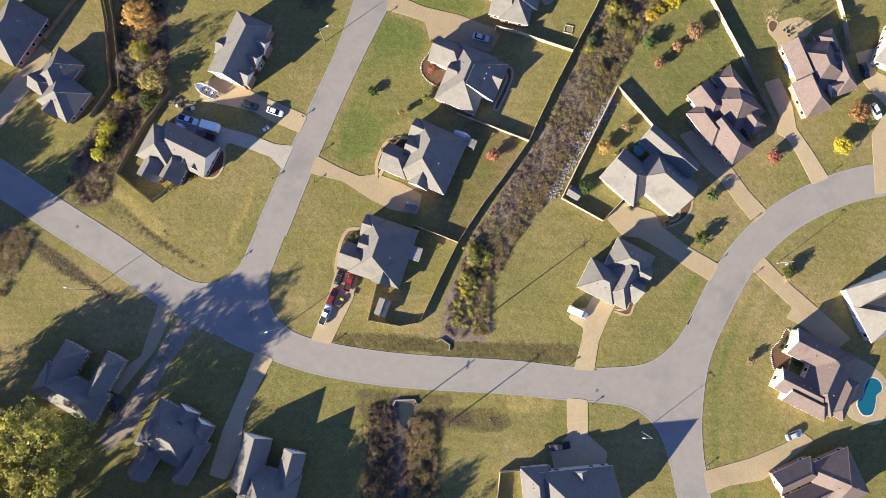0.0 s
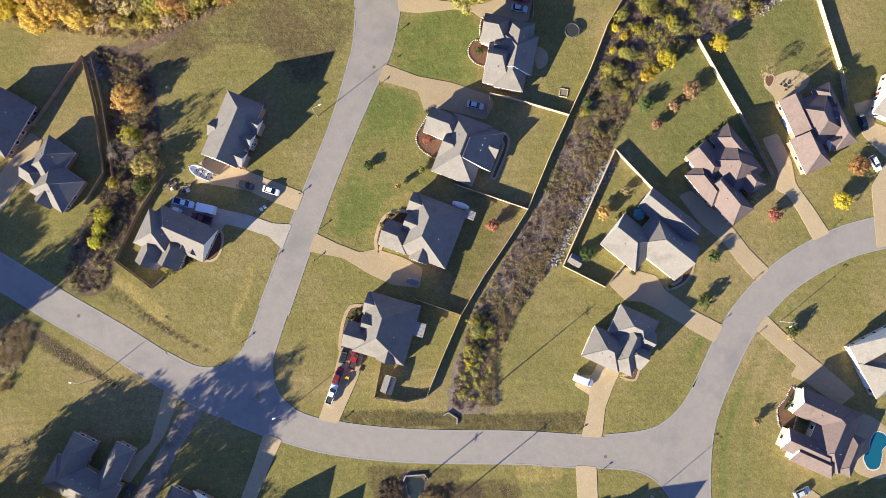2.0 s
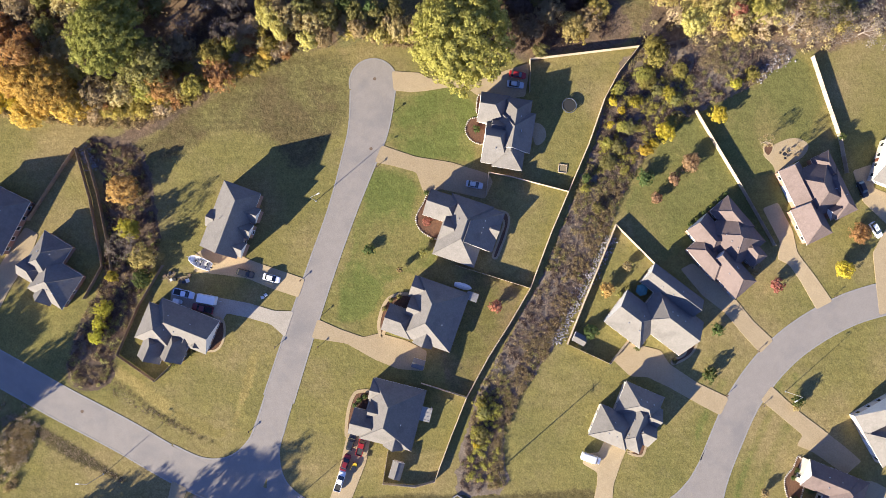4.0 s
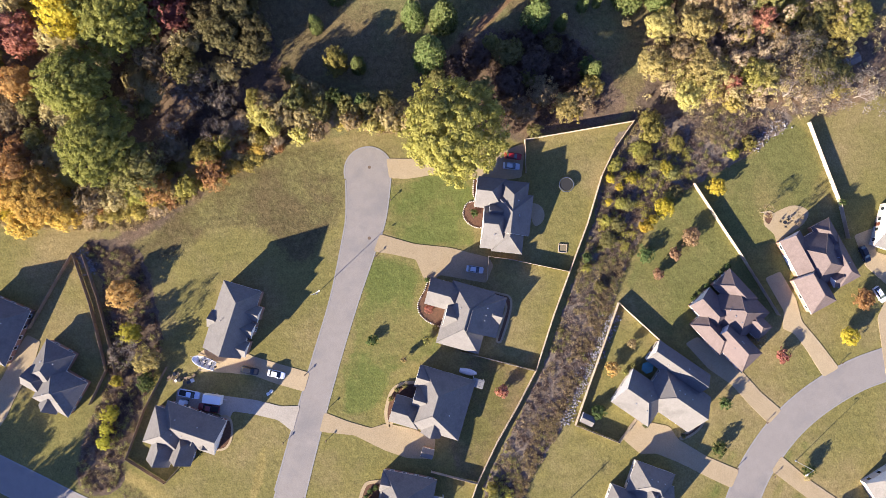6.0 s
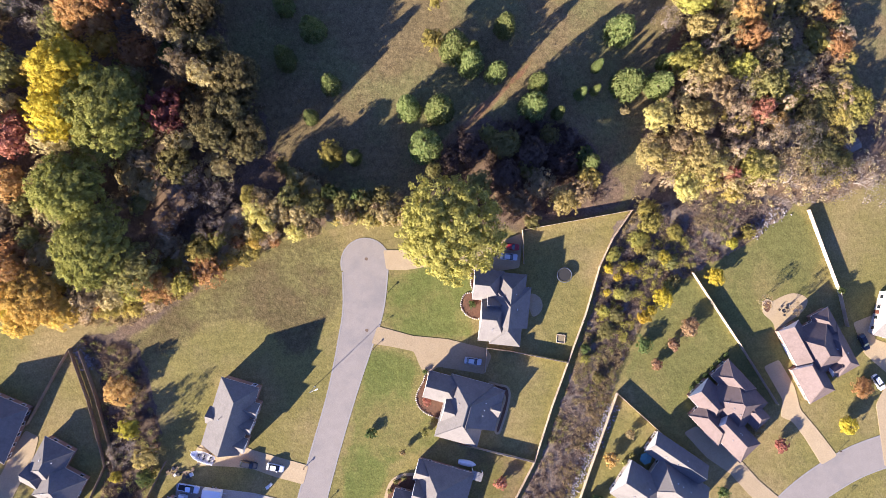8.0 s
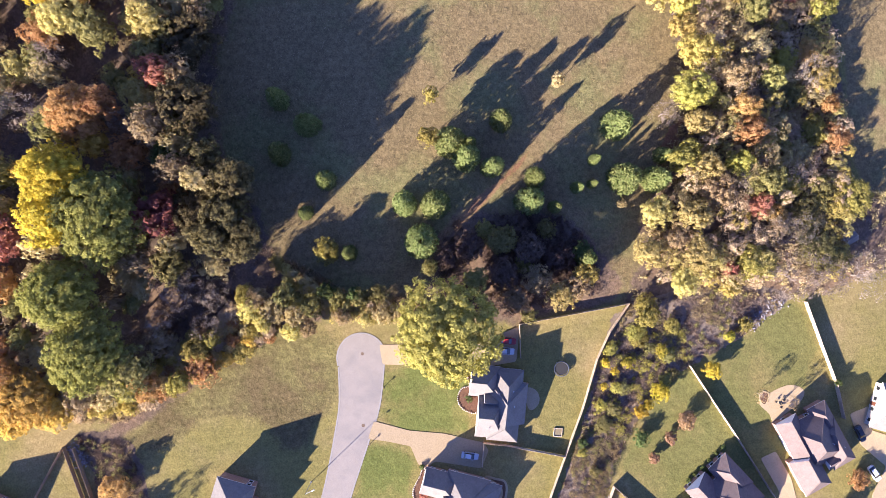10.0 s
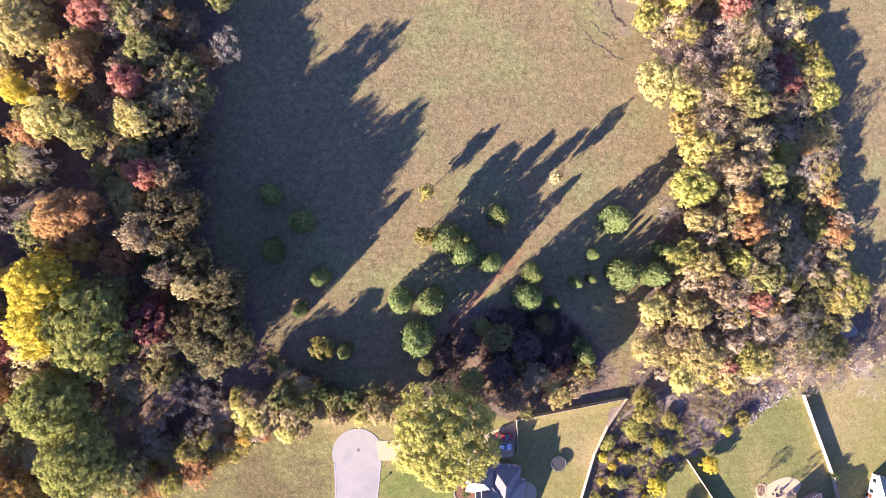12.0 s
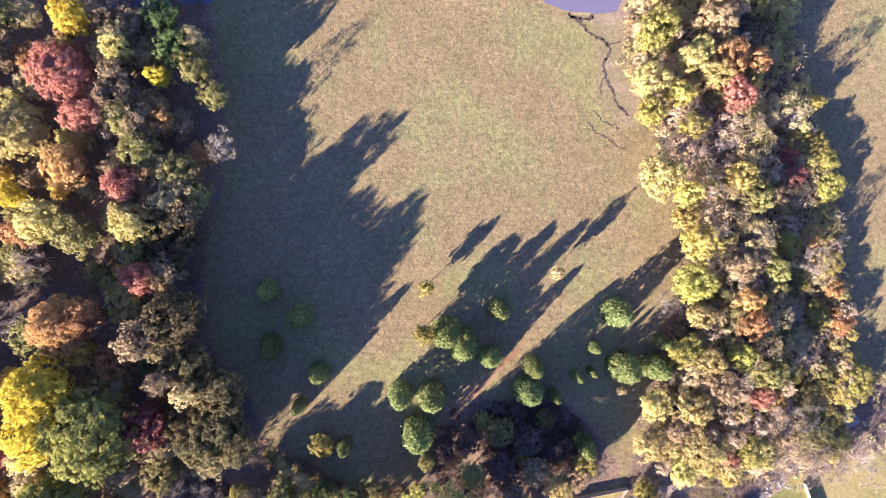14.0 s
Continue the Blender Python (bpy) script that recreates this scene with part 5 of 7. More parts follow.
shed(-14.2, -3.6, 70, 4.2, 2.8, "small timber garden shed with a pale shingle roof", WALL["pale brick"])
shed(38.0, 28.0, -32, 3.2, 2.2, "small pale garden shed beside a fence corner", TRIM)
shed(-6.4, 24.4, -22, 2.8, 2.2, "small grey outbuilding beside a driveway", WALL["brick"])
shed(124.2, 118.0, 20, 3.2, 2.4, "small pale shed at the field edge", TRIM)


def patio_cover(x, y, turn, lx, ly, label):
    c = tagged(new("patio_cover"), label, "patio cover")
    c.matrix_basis = pose(x, y, 0, 0, 0, turn)
    part("top", boxed(-lx / 2, -ly / 2, 2.7, lx / 2, ly / 2, 2.85, 0.03), KERB, c)
    for px in (-lx / 2 + 0.2, lx / 2 - 0.2):
        for py in (-ly / 2 + 0.2, ly / 2 - 0.2):
            part("post", boxed(px - 0.08, py - 0.08, 0, px + 0.08, py + 0.08, 2.7), TRIM, c)
    for i in range(4):
        part("batten", boxed(-lx / 2 + 0.3, -ly / 2 + 0.4 + i * (ly - 0.8) / 3 - 0.05, 2.85, lx / 2 - 0.3, -ly / 2 + 0.4 + i * (ly - 0.8) / 3 + 0.05, 2.9), KERB, c)


patio_cover(-6.1, 11.2, -18, 4.6, 3.8, "flat pale patio cover behind a house")
patio_cover(9.4, 41.6, -23, 3.2, 2.4, "slatted dark deck cover behind a house")
# trampoline
t = tagged(new("trampoline"), "round black trampoline on a back lawn", "trampoline")
t.matrix_basis = pose(40.4, 92.6, 0)
bm = rodded((0, 0, 0.86), (0, 0, 0.89), 1.75, 1.75, 28)
part("mat", bm, RUBBER, t, "black jumping mat")
bm = bmesh.new()
ring = [(2.0 * math.cos(a), 2.0 * math.sin(a)) for a in np.linspace(0, 2 * math.pi, 29)]
for p, q in zip(ring, ring[1:]):
    rod(bm, (*p, 0.9), (*q, 0.9), 0.14, 0.14, 6)
part("padded_rim", bm, PAINT["slate"], t, "dark slate padded rim")
for i in range(6):
    a = i * math.pi / 3
    part("leg", rodded((2 * math.cos(a), 2 * math.sin(a), 0), (2 * math.cos(a), 2 * math.sin(a), 0.9), 0.03, 0.03, 6), STEEL, t)
    part("net_pole", rodded((2.1 * math.cos(a), 2.1 * math.sin(a), 0.8), (2.1 * math.cos(a), 2.1 * math.sin(a), 2.6), 0.025, 0.025, 6), RUBBER, t)
# sandbox
s = tagged(new("sandbox"), "square timber sandbox on a back lawn", "sandbox")
s.matrix_basis = pose(37.3, 75.2, 0, 0, 0, -12)
for q in ((-1.2, -1.2, 0, 1.2, -1.02, 0.25), (-1.2, 1.02, 0, 1.2, 1.2, 0.25), (-1.2, -1.02, 0, -1.02, 1.02, 0.25), (1.02, -1.02, 0, 1.2, 1.02, 0.25)):
    part("side_board", boxed(*q, 0.01), WOOD, s)
part("sand", boxed(-1.02, -1.02, 0, 1.02, 1.02, 0.1), SAND, s, "pale sand")


def pool(x, y):
    p = tagged(new("swimming_pool"), "kidney-shaped swimming pool with blue water behind a house", "swimming pool")
    p.matrix_basis = pose(x, y, 0, 0, 0, 64)
    shape = [(-5.2, 0), (-4, -2.3), (-1, -2.1), (1, -1.5), (3.2, -2.2), (5, -0.6), (4.6, 1.8), (2, 2.3), (-0.5, 1.7), (-3, 2.4)]
    part("deck", slab([(a * 1.35 - 0.2, b * 1.55) for a, b in shape], 0.09, 0, 5), CONCRETE, p, "tan concrete pool deck")
    part("coping", slab([(a * 1.07, b * 1.1) for a, b in shape], 0.13, 0, 5), STONE, p, "pale coping")
    part("water", slab(shape, 0.138, 0, 5), WATER, p, "clear blue water")


pool(118.3, -27.0)
patch("pool_terrace", [(110, -20), (116, -17), (124, -24), (121, -34), (113, -33), (111.5, -28)], 0.05, CONCRETE, "tan concrete terrace round a pool", 0.0, "terrace")


# hexagonal garden umbrella in a courtyard
u = tagged(new("patio_umbrella"), "open teal hexagonal garden umbrella beside a house", "umbrella")
u.matrix_basis = pose(56.0, 40.1, 0, 0, 0, 12)
part("base", rodded((0, 0, 0), (0, 0, 0.12), 0.34, 0.28, 14), KERB, u)
part("pole", rodded((0, 0, 0.1), (0, 0, 2.75), 0.03, 0.025, 8), POLEWOOD, u)
bm = bmesh.new()
ring = [[bm.verts.new((r * math.cos(i * math.pi / 3), r * math.sin(i * math.pi / 3), z)) for i in range(6)] for r, z in ((1.75, 2.18), (1.72, 2.24), (0.25, 2.68))]
for lo, hi in zip(ring, ring[1:]):
    for i in range(6):
        bm.faces.new((lo[i], lo[(i + 1) % 6], hi[(i + 1) % 6], hi[i]))
bm.faces.new(ring[2])
part("canopy", bm, TEAL, u, "teal fabric canopy")
for i in range(6):
    a = i * math.pi / 3
    part("rib", rodded((0.1 * math.cos(a), 0.1 * math.sin(a), 2.64), (1.7 * math.cos(a), 1.7 * math.sin(a), 2.19), 0.012, 0.012, 5), POLEWOOD, u)


def patio_chair(x, y, turn):
    c = tagged(new("patio_chair"), "dark metal patio chair on a tan concrete patio", "chair", "patio chairs")
    c.matrix_basis = pose(x, y, 0.05, 0, 0, turn)
    part("seat", boxed(-0.28, -0.28, 0.4, 0.28, 0.28, 0.47, 0.02), PAINT["black"], c)
    part("backrest", boxed(-0.28, 0.24, 0.47, 0.28, 0.3, 0.98, 0.02), PAINT["black"], c)
    for px in (-0.24, 0.24):
        for py in (-0.24, 0.24):
            part("leg", rodded((px, py, 0), (px, py, 0.42), 0.022, 0.022, 6), PAINT["black"], c)
        part("armrest", boxed(px - 0.03, -0.26, 0.62, px + 0.03, 0.26, 0.66, 0.01), PAINT["black"], c)


for x, y, turn in ((98.7, 75.5, 60), (100.9, 75.7, -70), (99.9, 73.9, 175)):
    patio_chair(x, y, turn)
t = tagged(new("patio_table"), "round dark patio table between metal chairs", "table")
t.matrix_basis = pose(99.8, 75.1, 0.05)
part("tabletop", rodded((0, 0, 0.68), (0, 0, 0.72), 0.55, 0.55, 20), PAINT["black"], t)
part("pedestal", rodded((0, 0, 0), (0, 0, 0.69), 0.05, 0.04, 8), PAINT["black"], t)
part("foot", rodded((0, 0, 0), (0, 0, 0.04), 0.3, 0.26, 14), PAINT["black"], t)


def wheeled_bin(x, y, turn, colour, label):
    b = tagged(new("wheeled_bin"), label, "bin", "wheeled bins")
    b.matrix_basis = pose(x, y, 0.02, 0, 0, turn)
    part("body", boxed(-0.34, -0.36, 0.06, 0.34, 0.36, 1.0, 0.03), colour, b)
    lid = part("lid", boxed(-0.37, -0.4, 1.0, 0.37, 0.4, 1.08, 0.02), colour, b)
    part("hinge_bar", rodded((-0.3, 0.42, 1.02), (0.3, 0.42, 1.02), 0.025, 0.025, 6), STEEL, lid)
    for px in (-0.3, 0.3):
        part("wheel", rodded((px - 0.04, 0.34, 0.12), (px + 0.04, 0.34, 0.12), 0.12, 0.12, 12), RUBBER, b)


wheeled_bin(-47.6, 45.3, 20, TRIM, "pale wheeled bin on the grass beside a driveway")
wheeled_bin(-46.7, 45.9, 35, TRIM, "pale wheeled bin on the grass beside a driveway")
# golf cart behind a house
v = tagged(new("golf_cart"), "small white golf cart parked behind a house", "cart")
v.matrix_basis = pose(-70.5, 45.9, 0.1, 0, 0, -18)
part("body", loft([(-1.15, 0.55, 0.3, 0.75, 0.5, 0.8), (0.3, 0.58, 0.3, 0.62, 0.5, 0.66), (1.0, 0.5, 0.34, 0.72, 0.42, 0.8), (1.2, 0.36, 0.4, 0.62, 0.3, 0.66)]), PAINT["white"], v)
part("seat", boxed(-0.45, -0.48, 0.72, 0.05, 0.48, 0.94, 0.05), PAINT["cream"], v, "cream bench seat")
part("canopy", boxed(-1.0, -0.6, 1.74, 0.6, 0.6, 1.82, 0.03), PAINT["white"], v)
for px, py in ((-0.9, -0.5), (-0.9, 0.5), (0.5, -0.5), (0.5, 0.5)):
    part("canopy_post", rodded((px, py, 0.68), (px, py, 1.76), 0.025, 0.025, 6), STEEL, v)
wheels(v, (-0.8, 0.8), 0.5)


def scrap_pile(x, y, seed):
    """Boards, rods and crates left behind a house."""
    p = tagged(new("scrap_pile"), "untidy pile of dark boards and crates behind a house", "scrap", "scrap piles")
    p.matrix_basis = pose(x, y, 0)
    rng = random.Random(seed)
    for i in range(9):
        part("board", boxed(-rng.uniform(0.6, 1.3), -0.11, 0, rng.uniform(0.6, 1.3), 0.11, 0.05), DARKWOOD if i % 3 else POLEWOOD, p, "", pose(rng.uniform(-1.5, 1.5), rng.uniform(-0.9, 0.9), 0.02 + 0.06 * i, 0, rng.uniform(-3, 3), rng.uniform(0, 180)))
    for i in range(4):
        a, b, h = rng.uniform(0.3, 0.5), rng.uniform(0.3, 0.5), rng.uniform(0.4, 0.8)
        part("crate", boxed(-a, -b, 0, a, b, h, 0.03), (POLEWOOD, PAINT["black"], TRIM, RUBBER)[i], p, "", pose(rng.uniform(-2.2, 2.2), rng.uniform(-1.4, 1.4), 0, 0, 0, rng.uniform(0, 90)))


scrap_pile(-69.1, 51.6, 3)
scrap_pile(-72.6, 52.6, 4)


# street lamps and utility poles
def street_lamp(x, y, turn):
    s = tagged(new("street_lamp"), "grey steel street lamp with a long arm", "street lamp", "street lamps")
    s.matrix_basis = pose(x, y, 0, 0, 0, turn)
    part("pole", rodded((0, 0, 0), (0, 0, 8.2), 0.1, 0.06, 10), STEEL, s)
    part("arm", rodded((0, 0, 8.1), (2.1, 0, 8.6), 0.05, 0.04, 8), STEEL, s)
    head = part("lamp_head", boxed(1.9, -0.17, 8.52, 2.7, 0.17, 8.7, 0.05), TRIM, s, "pale lamp head")
    part("lens", boxed(2.05, -0.13, 8.48, 2.6, 0.13, 8.52), GLASS, head)
    part("base_plate", boxed(-0.2, -0.2, 0, 0.2, 0.2, 0.08, 0.02), STEEL, s)


street_lamp(-41.3, -9.2, 200)
street_lamp(56.0, -36.6, 175)
street_lamp(-93.2, 0.8, 170)
street_lamp(-31.6, 70.8, 20)
street_lamp(94.4, 9.2, 200)


def utility_pole(x, y, height, turn):
    u = tagged(new("utility_pole"), "tall brown timber utility pole at the roadside", "utility pole", "utility poles")
    u.matrix_basis = pose(x, y, 0, 0, 0, turn)
    part("pole", rodded((0, 0, 0), (0, 0, height), 0.17, 0.11, 10), POLEWOOD, u)
    c = part("crossarm", boxed(-1.1, -0.06, height - 0.9, 1.1, 0.06, height - 0.76, 0.01), POLEWOOD, u)
    for px in (-1.0, -0.4, 0.4, 1.0):
        part("insulator", rodded((px, 0, height - 0.76), (px, 0, height - 0.55), 0.05, 0.03, 8), GLASS, c)


utility_pole(13.4, -6.3, 12.0, 80)
utility_pole(-5.2, -29.4, 6.6, 80)
utility_pole(4.0, -34.3, 10.5, 80)


def mailbox(x, y, turn):
    m = tagged(new("mailbox"), "small dark mailbox on a post at the kerb", "mailbox", "mailboxes")
    m.matrix_basis = pose(x, y, 0, 0, 0, turn)
    part("post", boxed(-0.06, -0.06, 0, 0.06, 0.06, 1.1), POLEWOOD, m)
    bm = bmesh.new()
    ring = [[bm.verts.new((px, 0.13 * math.cos(a), 1.12 + 0.24 * math.sin(a))) for a in np.linspace(0, math.pi, 7)] for px in (-0.28, 0.28)]
    for i in range(6):
        bm.faces.new((ring[0][i], ring[0][i + 1], ring[1][i + 1], ring[1][i]))
    bm.faces.new(ring[0])
    bm.faces.new(ring[1][::-1])
    bm.faces.new((ring[0][0], ring[1][0], ring[1][6], ring[0][6]))
    b = part("box", bm, POLEWOOD, m)
    part("flag", boxed(0.05, 0.13, 1.25, 0.09, 0.15, 1.42), PAINT["red"], b, "red flag")


for x, y, turn in ((-36.2, 48.6, 70), (-45.0, 31.6, 70), (-33.4, 30.8, 70), (-34.4, 39.6, 70), (-14.4, 79.2, 70), (-9.4, 94.4, 90), (-27.4, -13.8, 0), (36.4, -18.9, 0), (80.2, 7.4, 50), (89.2, 19.2, 50), (86.6, 6.6, 50), (72.6, -45.6, 80), (42.6, -29.4, 0), (-50.6, 9.0, 70), (110.6, 33.8, 20)):
    d, way = by_road(x, y)
    if d < 0.8:
        x, y = x + way.x * (d - 0.8), y + way.y * (d - 0.8)
    mailbox(x, y, turn)


# ---- planting beds with stone edging ----
STONE_ME = []
for k in range(4):
    bm = bmesh.new()
    bmesh.ops.create_icosphere(bm, subdivisions=1, radius=0.24)
    for v in bm.verts:
        v.co *= 1 + 0.35 * noise.noise(v.co * 5 + Vector((k * 7, 0, 0)))
        v.co.z = v.co.z * 0.7 + 0.08
    me = bpy.data.meshes.new("stone")
    bm.to_mesh(me)
    bm.free()
    me.materials.append(STONE)
    STONE_ME.append(me)


def bed(pts, label="curved planting bed with mulch and pale stone edging", edging=True, rim=None):
    b = tagged(mesh_object("planting_bed", slab(pts, 0.06, 0, 5), MULCH), label, "planting bed", kind="structure")
    line = curve(pts, 8, True)
    if rim:
        bm = bmesh.new()
        ribbon(bm, line + line[:1], -rim, rim, 0.11)
        part("edging", bm, CONCRETE, b, "tan concrete edging")
    elif edging:
        run, k = 0.0, 0
        for p, q in zip(line, line[1:] + line[:1]):
            run += (q - p).length
            while run > 0.55:
                run -= 0.55
                k += 1
                c = q + (p - q).normalized() * run
                shared("stone", STONE_ME[k % 4], b, pose(c.x, c.y, 0.06, 0, 0, k * 77) @ Matrix.Scale(0.8 + 0.5 * ((k * 37) % 10) / 10, 4))
    return b


bed([(-0.2, 71.6), (-1.9, 68.5), (-4.3, 64.6), (-3.8, 61.4), (-1.1, 58.9), (2.8, 57.6), (5.3, 61.8), (1.5, 64), (-0.8, 66)])
bed([(15.3, 97.3), (14.5, 93.3), (14.7, 91.2), (12.4, 90.7), (11, 87.8), (12.4, 84.9), (15.6, 83.6), (17.3, 86.8), (16.6, 90.8), (16.5, 95.6)])
bed([(-16, 32.2), (-16.5, 36.1), (-14.4, 41.5), (-11.2, 43.4), (-6.8, 43), (-5.1, 39.5), (-11.4, 38.2), (-14.7, 34.5)], rim=0.45)
bed([(-27.3, 6.6), (-26.4, 12.7), (-24.7, 16.9), (-22.8, 17.9), (-19.3, 17.2), (-18.7, 13.1), (-24.1, 11.8), (-25.9, 6.5)], rim=0.45)
bed([(93.6, -20.8), (92.2, -19.3), (91.9, -14.7), (94.5, -11.7), (96.3, -8.7), (98, -11.8), (97.4, -15.6), (95.5, -20.9)])
bed([(91.4, -47), (90.8, -49.2), (92.8, -52.4), (95, -54.3), (95.8, -52.9), (93.7, -49.2)])

bed([(-64.2, 32.7), (-62.7, 31.7), (-60.8, 32.1), (-59.4, 33.8), (-58.6, 36.5), (-58.7, 39.2), (-59.8, 40.6), (-61.3, 40.4), (-61.7, 38.2), (-62.3, 35.1)], "shaded planting bed with a pale concrete border along a house", rim=0.3)
bed([(66.7, 29.4), (68.7, 30.0), (70.5, 28.7), (71.3, 26.5), (70.8, 24.0), (69.1, 21.5), (66.8, 20.0), (63.9, 19.1), (63.7, 20.0), (67.6, 22.2)], "shaded planting bed with a pale concrete border along a house", rim=0.3)
bed([(16.1, 65.6), (18.8, 64.7), (20.9, 63.8), (21.3, 61.6), (20.1, 57.8), (18.4, 54.1), (17.1, 51.7), (16.2, 52.4), (18.3, 57.2), (19.8, 61.8)], "shaded planting bed with a pale concrete border along a house", rim=0.3)
bed([(49.2, -4.1), (52.9, -5.3), (54.5, -2.5), (56.1, 0.9), (55.2, 2.1), (53.3, -1.0), (52.3, -3.5)], "shaded planting bed with a pale concrete border along a house", rim=0.3)
bed([(94.4, 77.4), (95.4, 78.6), (97.0, 78.0), (96.8, 76.4), (95.6, 75.0), (94.6, 75.8)], "small curved bed with a pale border by a patio", rim=0.18)
patch("patio", [(29.6, 88.0), (31.6, 88.4), (33.2, 86.8), (33.4, 84.6), (32.2, 82.8), (30.2, 82.6)], 0.04, CONCRETE, "small rounded concrete pad behind a house", 0.0, "patio")


# ---- trees ----
def crown_mesh(seed, puffs, each, size, puff, lumpy=0.3, filled=True):
    """A crown five metres in radius, from three to ten metres up: many small puffs of small leaves over an uneven dome, and larger leaves inside it."""
    rng = np.random.default_rng(seed)
    way = rng.normal(size=(puffs, 3))
    way[:, 2] = np.where(way[:, 2] < -0.5, -way[:, 2], way[:, 2])
    way /= np.linalg.norm(way, axis=1)[:, None]
    swell = np.array([1 + lumpy * (noise.noise(Vector(w) * 1.5 + Vector((seed, 0, 0))) + 0.6 * noise.noise(Vector(w) * 3.4 + Vector((0, seed, 0)))) for w in way])
    c = way * (swell * rng.uniform(0.72, 0.95, puffs))[:, None] * np.array((5, 5, 3.5)) + np.array((0, 0, 6.4))
    r = puff * rng.uniform(0.6, 1.35, puffs)
    k = np.repeat(np.arange(puffs), each)
    d = rng.normal(size=(len(k), 3)) + way[k] * 0.9
    d /= np.linalg.norm(d, axis=1)[:, None]
    p = c[k] + d * (r[k] * rng.uniform(0.55, 1.2, len(k)))[:, None] * np.array((1, 1, 0.8))
    leaves = leaf_shapes(rng, p, d + 0.3 * way[k], size, 0.55)
    rounded = np.repeat(d + 0.25 * way[k], 3, axis=0)
    inner = max(60, puffs * 2)
    w = rng.normal(size=(inner, 3))
    w /= np.linalg.norm(w, axis=1)[:, None]
    core = leaf_shapes(rng, w * rng.uniform(0.35, 0.72, inner)[:, None] * np.array((5, 5, 3.4)) + np.array((0, 0, 6.2)), w, 16.0 / math.sqrt(inner), 0.5)
    if filled:
        leaves, rounded = np.concatenate([leaves, core]), np.concatenate([rounded, np.repeat(w, 3, axis=0)])
    flat = np.cross(leaves[1::3] - leaves[::3], leaves[2::3] - leaves[::3])
    flat /= np.linalg.norm(flat, axis=1)[:, None] + 1e-9
    rounded /= np.linalg.norm(rounded, axis=1)[:, None]
    shade = 0.6 * rounded + 0.4 * np.repeat(flat, 3, axis=0)
    return leaves, shade / (np.linalg.norm(shade, axis=1)[:, None] + 1e-9)


def crown(*a):
    leaves, shade = crown_mesh(*a)
    return leaves_mesh("crown", leaves, LEAF["green"], shade)


def cone_mesh(seed, leaves_n, size):
    """A young pine: whorls of needle sprays on a cone."""
    rng = np.random.default_rng(seed)
    h = rng.uniform(0, 1, leaves_n) ** 1.4
    h = (np.floor(h * 9) + rng.uniform(0, 0.7, leaves_n)) / 9.5
    a = rng.integers(0, 9, leaves_n) * 2 * math.pi / 9 + np.floor(h * 9) * 1.1 + rng.normal(size=leaves_n) * 0.22
    rr = 5.0 * (1 - 0.9 * h ** 2.2) * np.sqrt(rng.uniform(0.1, 1, leaves_n))
    p = np.stack([rr * np.cos(a), rr * np.sin(a), 0.8 + 9.2 * h - rr * 0.12 + rng.normal(size=leaves_n) * 0.2], 1)
    out = np.stack([np.cos(a) * 0.7, np.sin(a) * 0.7, np.full(leaves_n, 0.9)], 1)
    return leaves_mesh("crown", leaf_shapes(rng, p, out, size, 0.6, 2.2), LEAF["pine"])


def branches(bm, rng, a, way, length, r, depth, fan=0.75):
    b = a + way * length
    rod(bm, a, b, r, r * 0.62, 5 if depth > 1 else 3)
    if depth == 0:
        return
    for _ in range(4 if depth > 1 else 5):
        d = (way + fan * Vector((rng.gauss(0, 0.6), rng.gauss(0, 0.6), rng.gauss(0.1, 0.35)))).normalized()
        branches(bm, rng, a.lerp(b, rng.uniform(0.45, 1.0)), d, length * rng.uniform(0.5, 0.8), r * 0.5, depth - 1, fan)


def trunk_mesh(seed, depth, material, length=4.2, r=0.26, fan=0.75):
    bm = bmesh.new()
    branches(bm, random.Random(seed), Vector((0, 0, -0.05)), Vector((0.02, 0.03, 1)).normalized(), length, r, depth, fan)
    me = bpy.data.meshes.new("trunk")
    bm.to_mesh(me)
    bm.free()
    me.materials.append(material)
    return me


TRUNKS = [trunk_mesh(s, 2, BARK) for s in (1, 2, 3)]
SNAGS = [trunk_mesh(s, 4, PALEBARK, 3.4, 0.2, 1.0) for s in (11, 12, 13)]
PINE_TRUNK = bpy.data.meshes.new("trunk")
bm = rodded((0, 0, -0.05), (0, 0, 9.6), 0.28, 0.03, 8)
bm.to_mesh(PINE_TRUNK)
bm.free()
PINE_TRUNK.materials.append(BARK)
CROWNS = {
    "small": [crown(s, 34, 32, 0.44, 1.1) for s in (21, 22, 23)],
    "middle": [crown(s, 110, 36, 0.28, 0.72) for s in (31, 32, 33, 34, 35)],
    "large": [crown(s, 520, 46, 0.15, 0.4, 0.2) for s in (41, 42, 43)],
    "open": [crown(s, 300, 40, 0.17, 0.5, 0.3, False) for s in (44, 45)],
    "pine": [cone_mesh(s, 1800, 0.5) for s in (51, 52, 53)]}
SPARSE = [crown(s, 30, 40, 0.24, 1.4, 0.3, False) for s in (61, 62)]
WORDS = {"green": "green leafy", "olive": "olive green", "yellowgreen": "yellow-green autumn", "yellow": "bright yellow autumn", "orange": "orange autumn", "red": "red autumn",
         "darkred": "dark red autumn", "lime": "light green leafy", "lemon": "lemon yellow", "amber": "amber autumn", "gold": "golden autumn", "pale": "pale golden autumn", "tan": "tan half-bare", "brown": "brown leafy", "pine": "dark green young", "bare": "bare grey-branched", "dusty": "dusty rose-tan thinning", "darkbrown": "dark brown shaded", "rust": "rusty brown autumn", "shadedolive": "shade-darkened olive-brown"}
STANDING, tree_rng = [], random.Random(5)


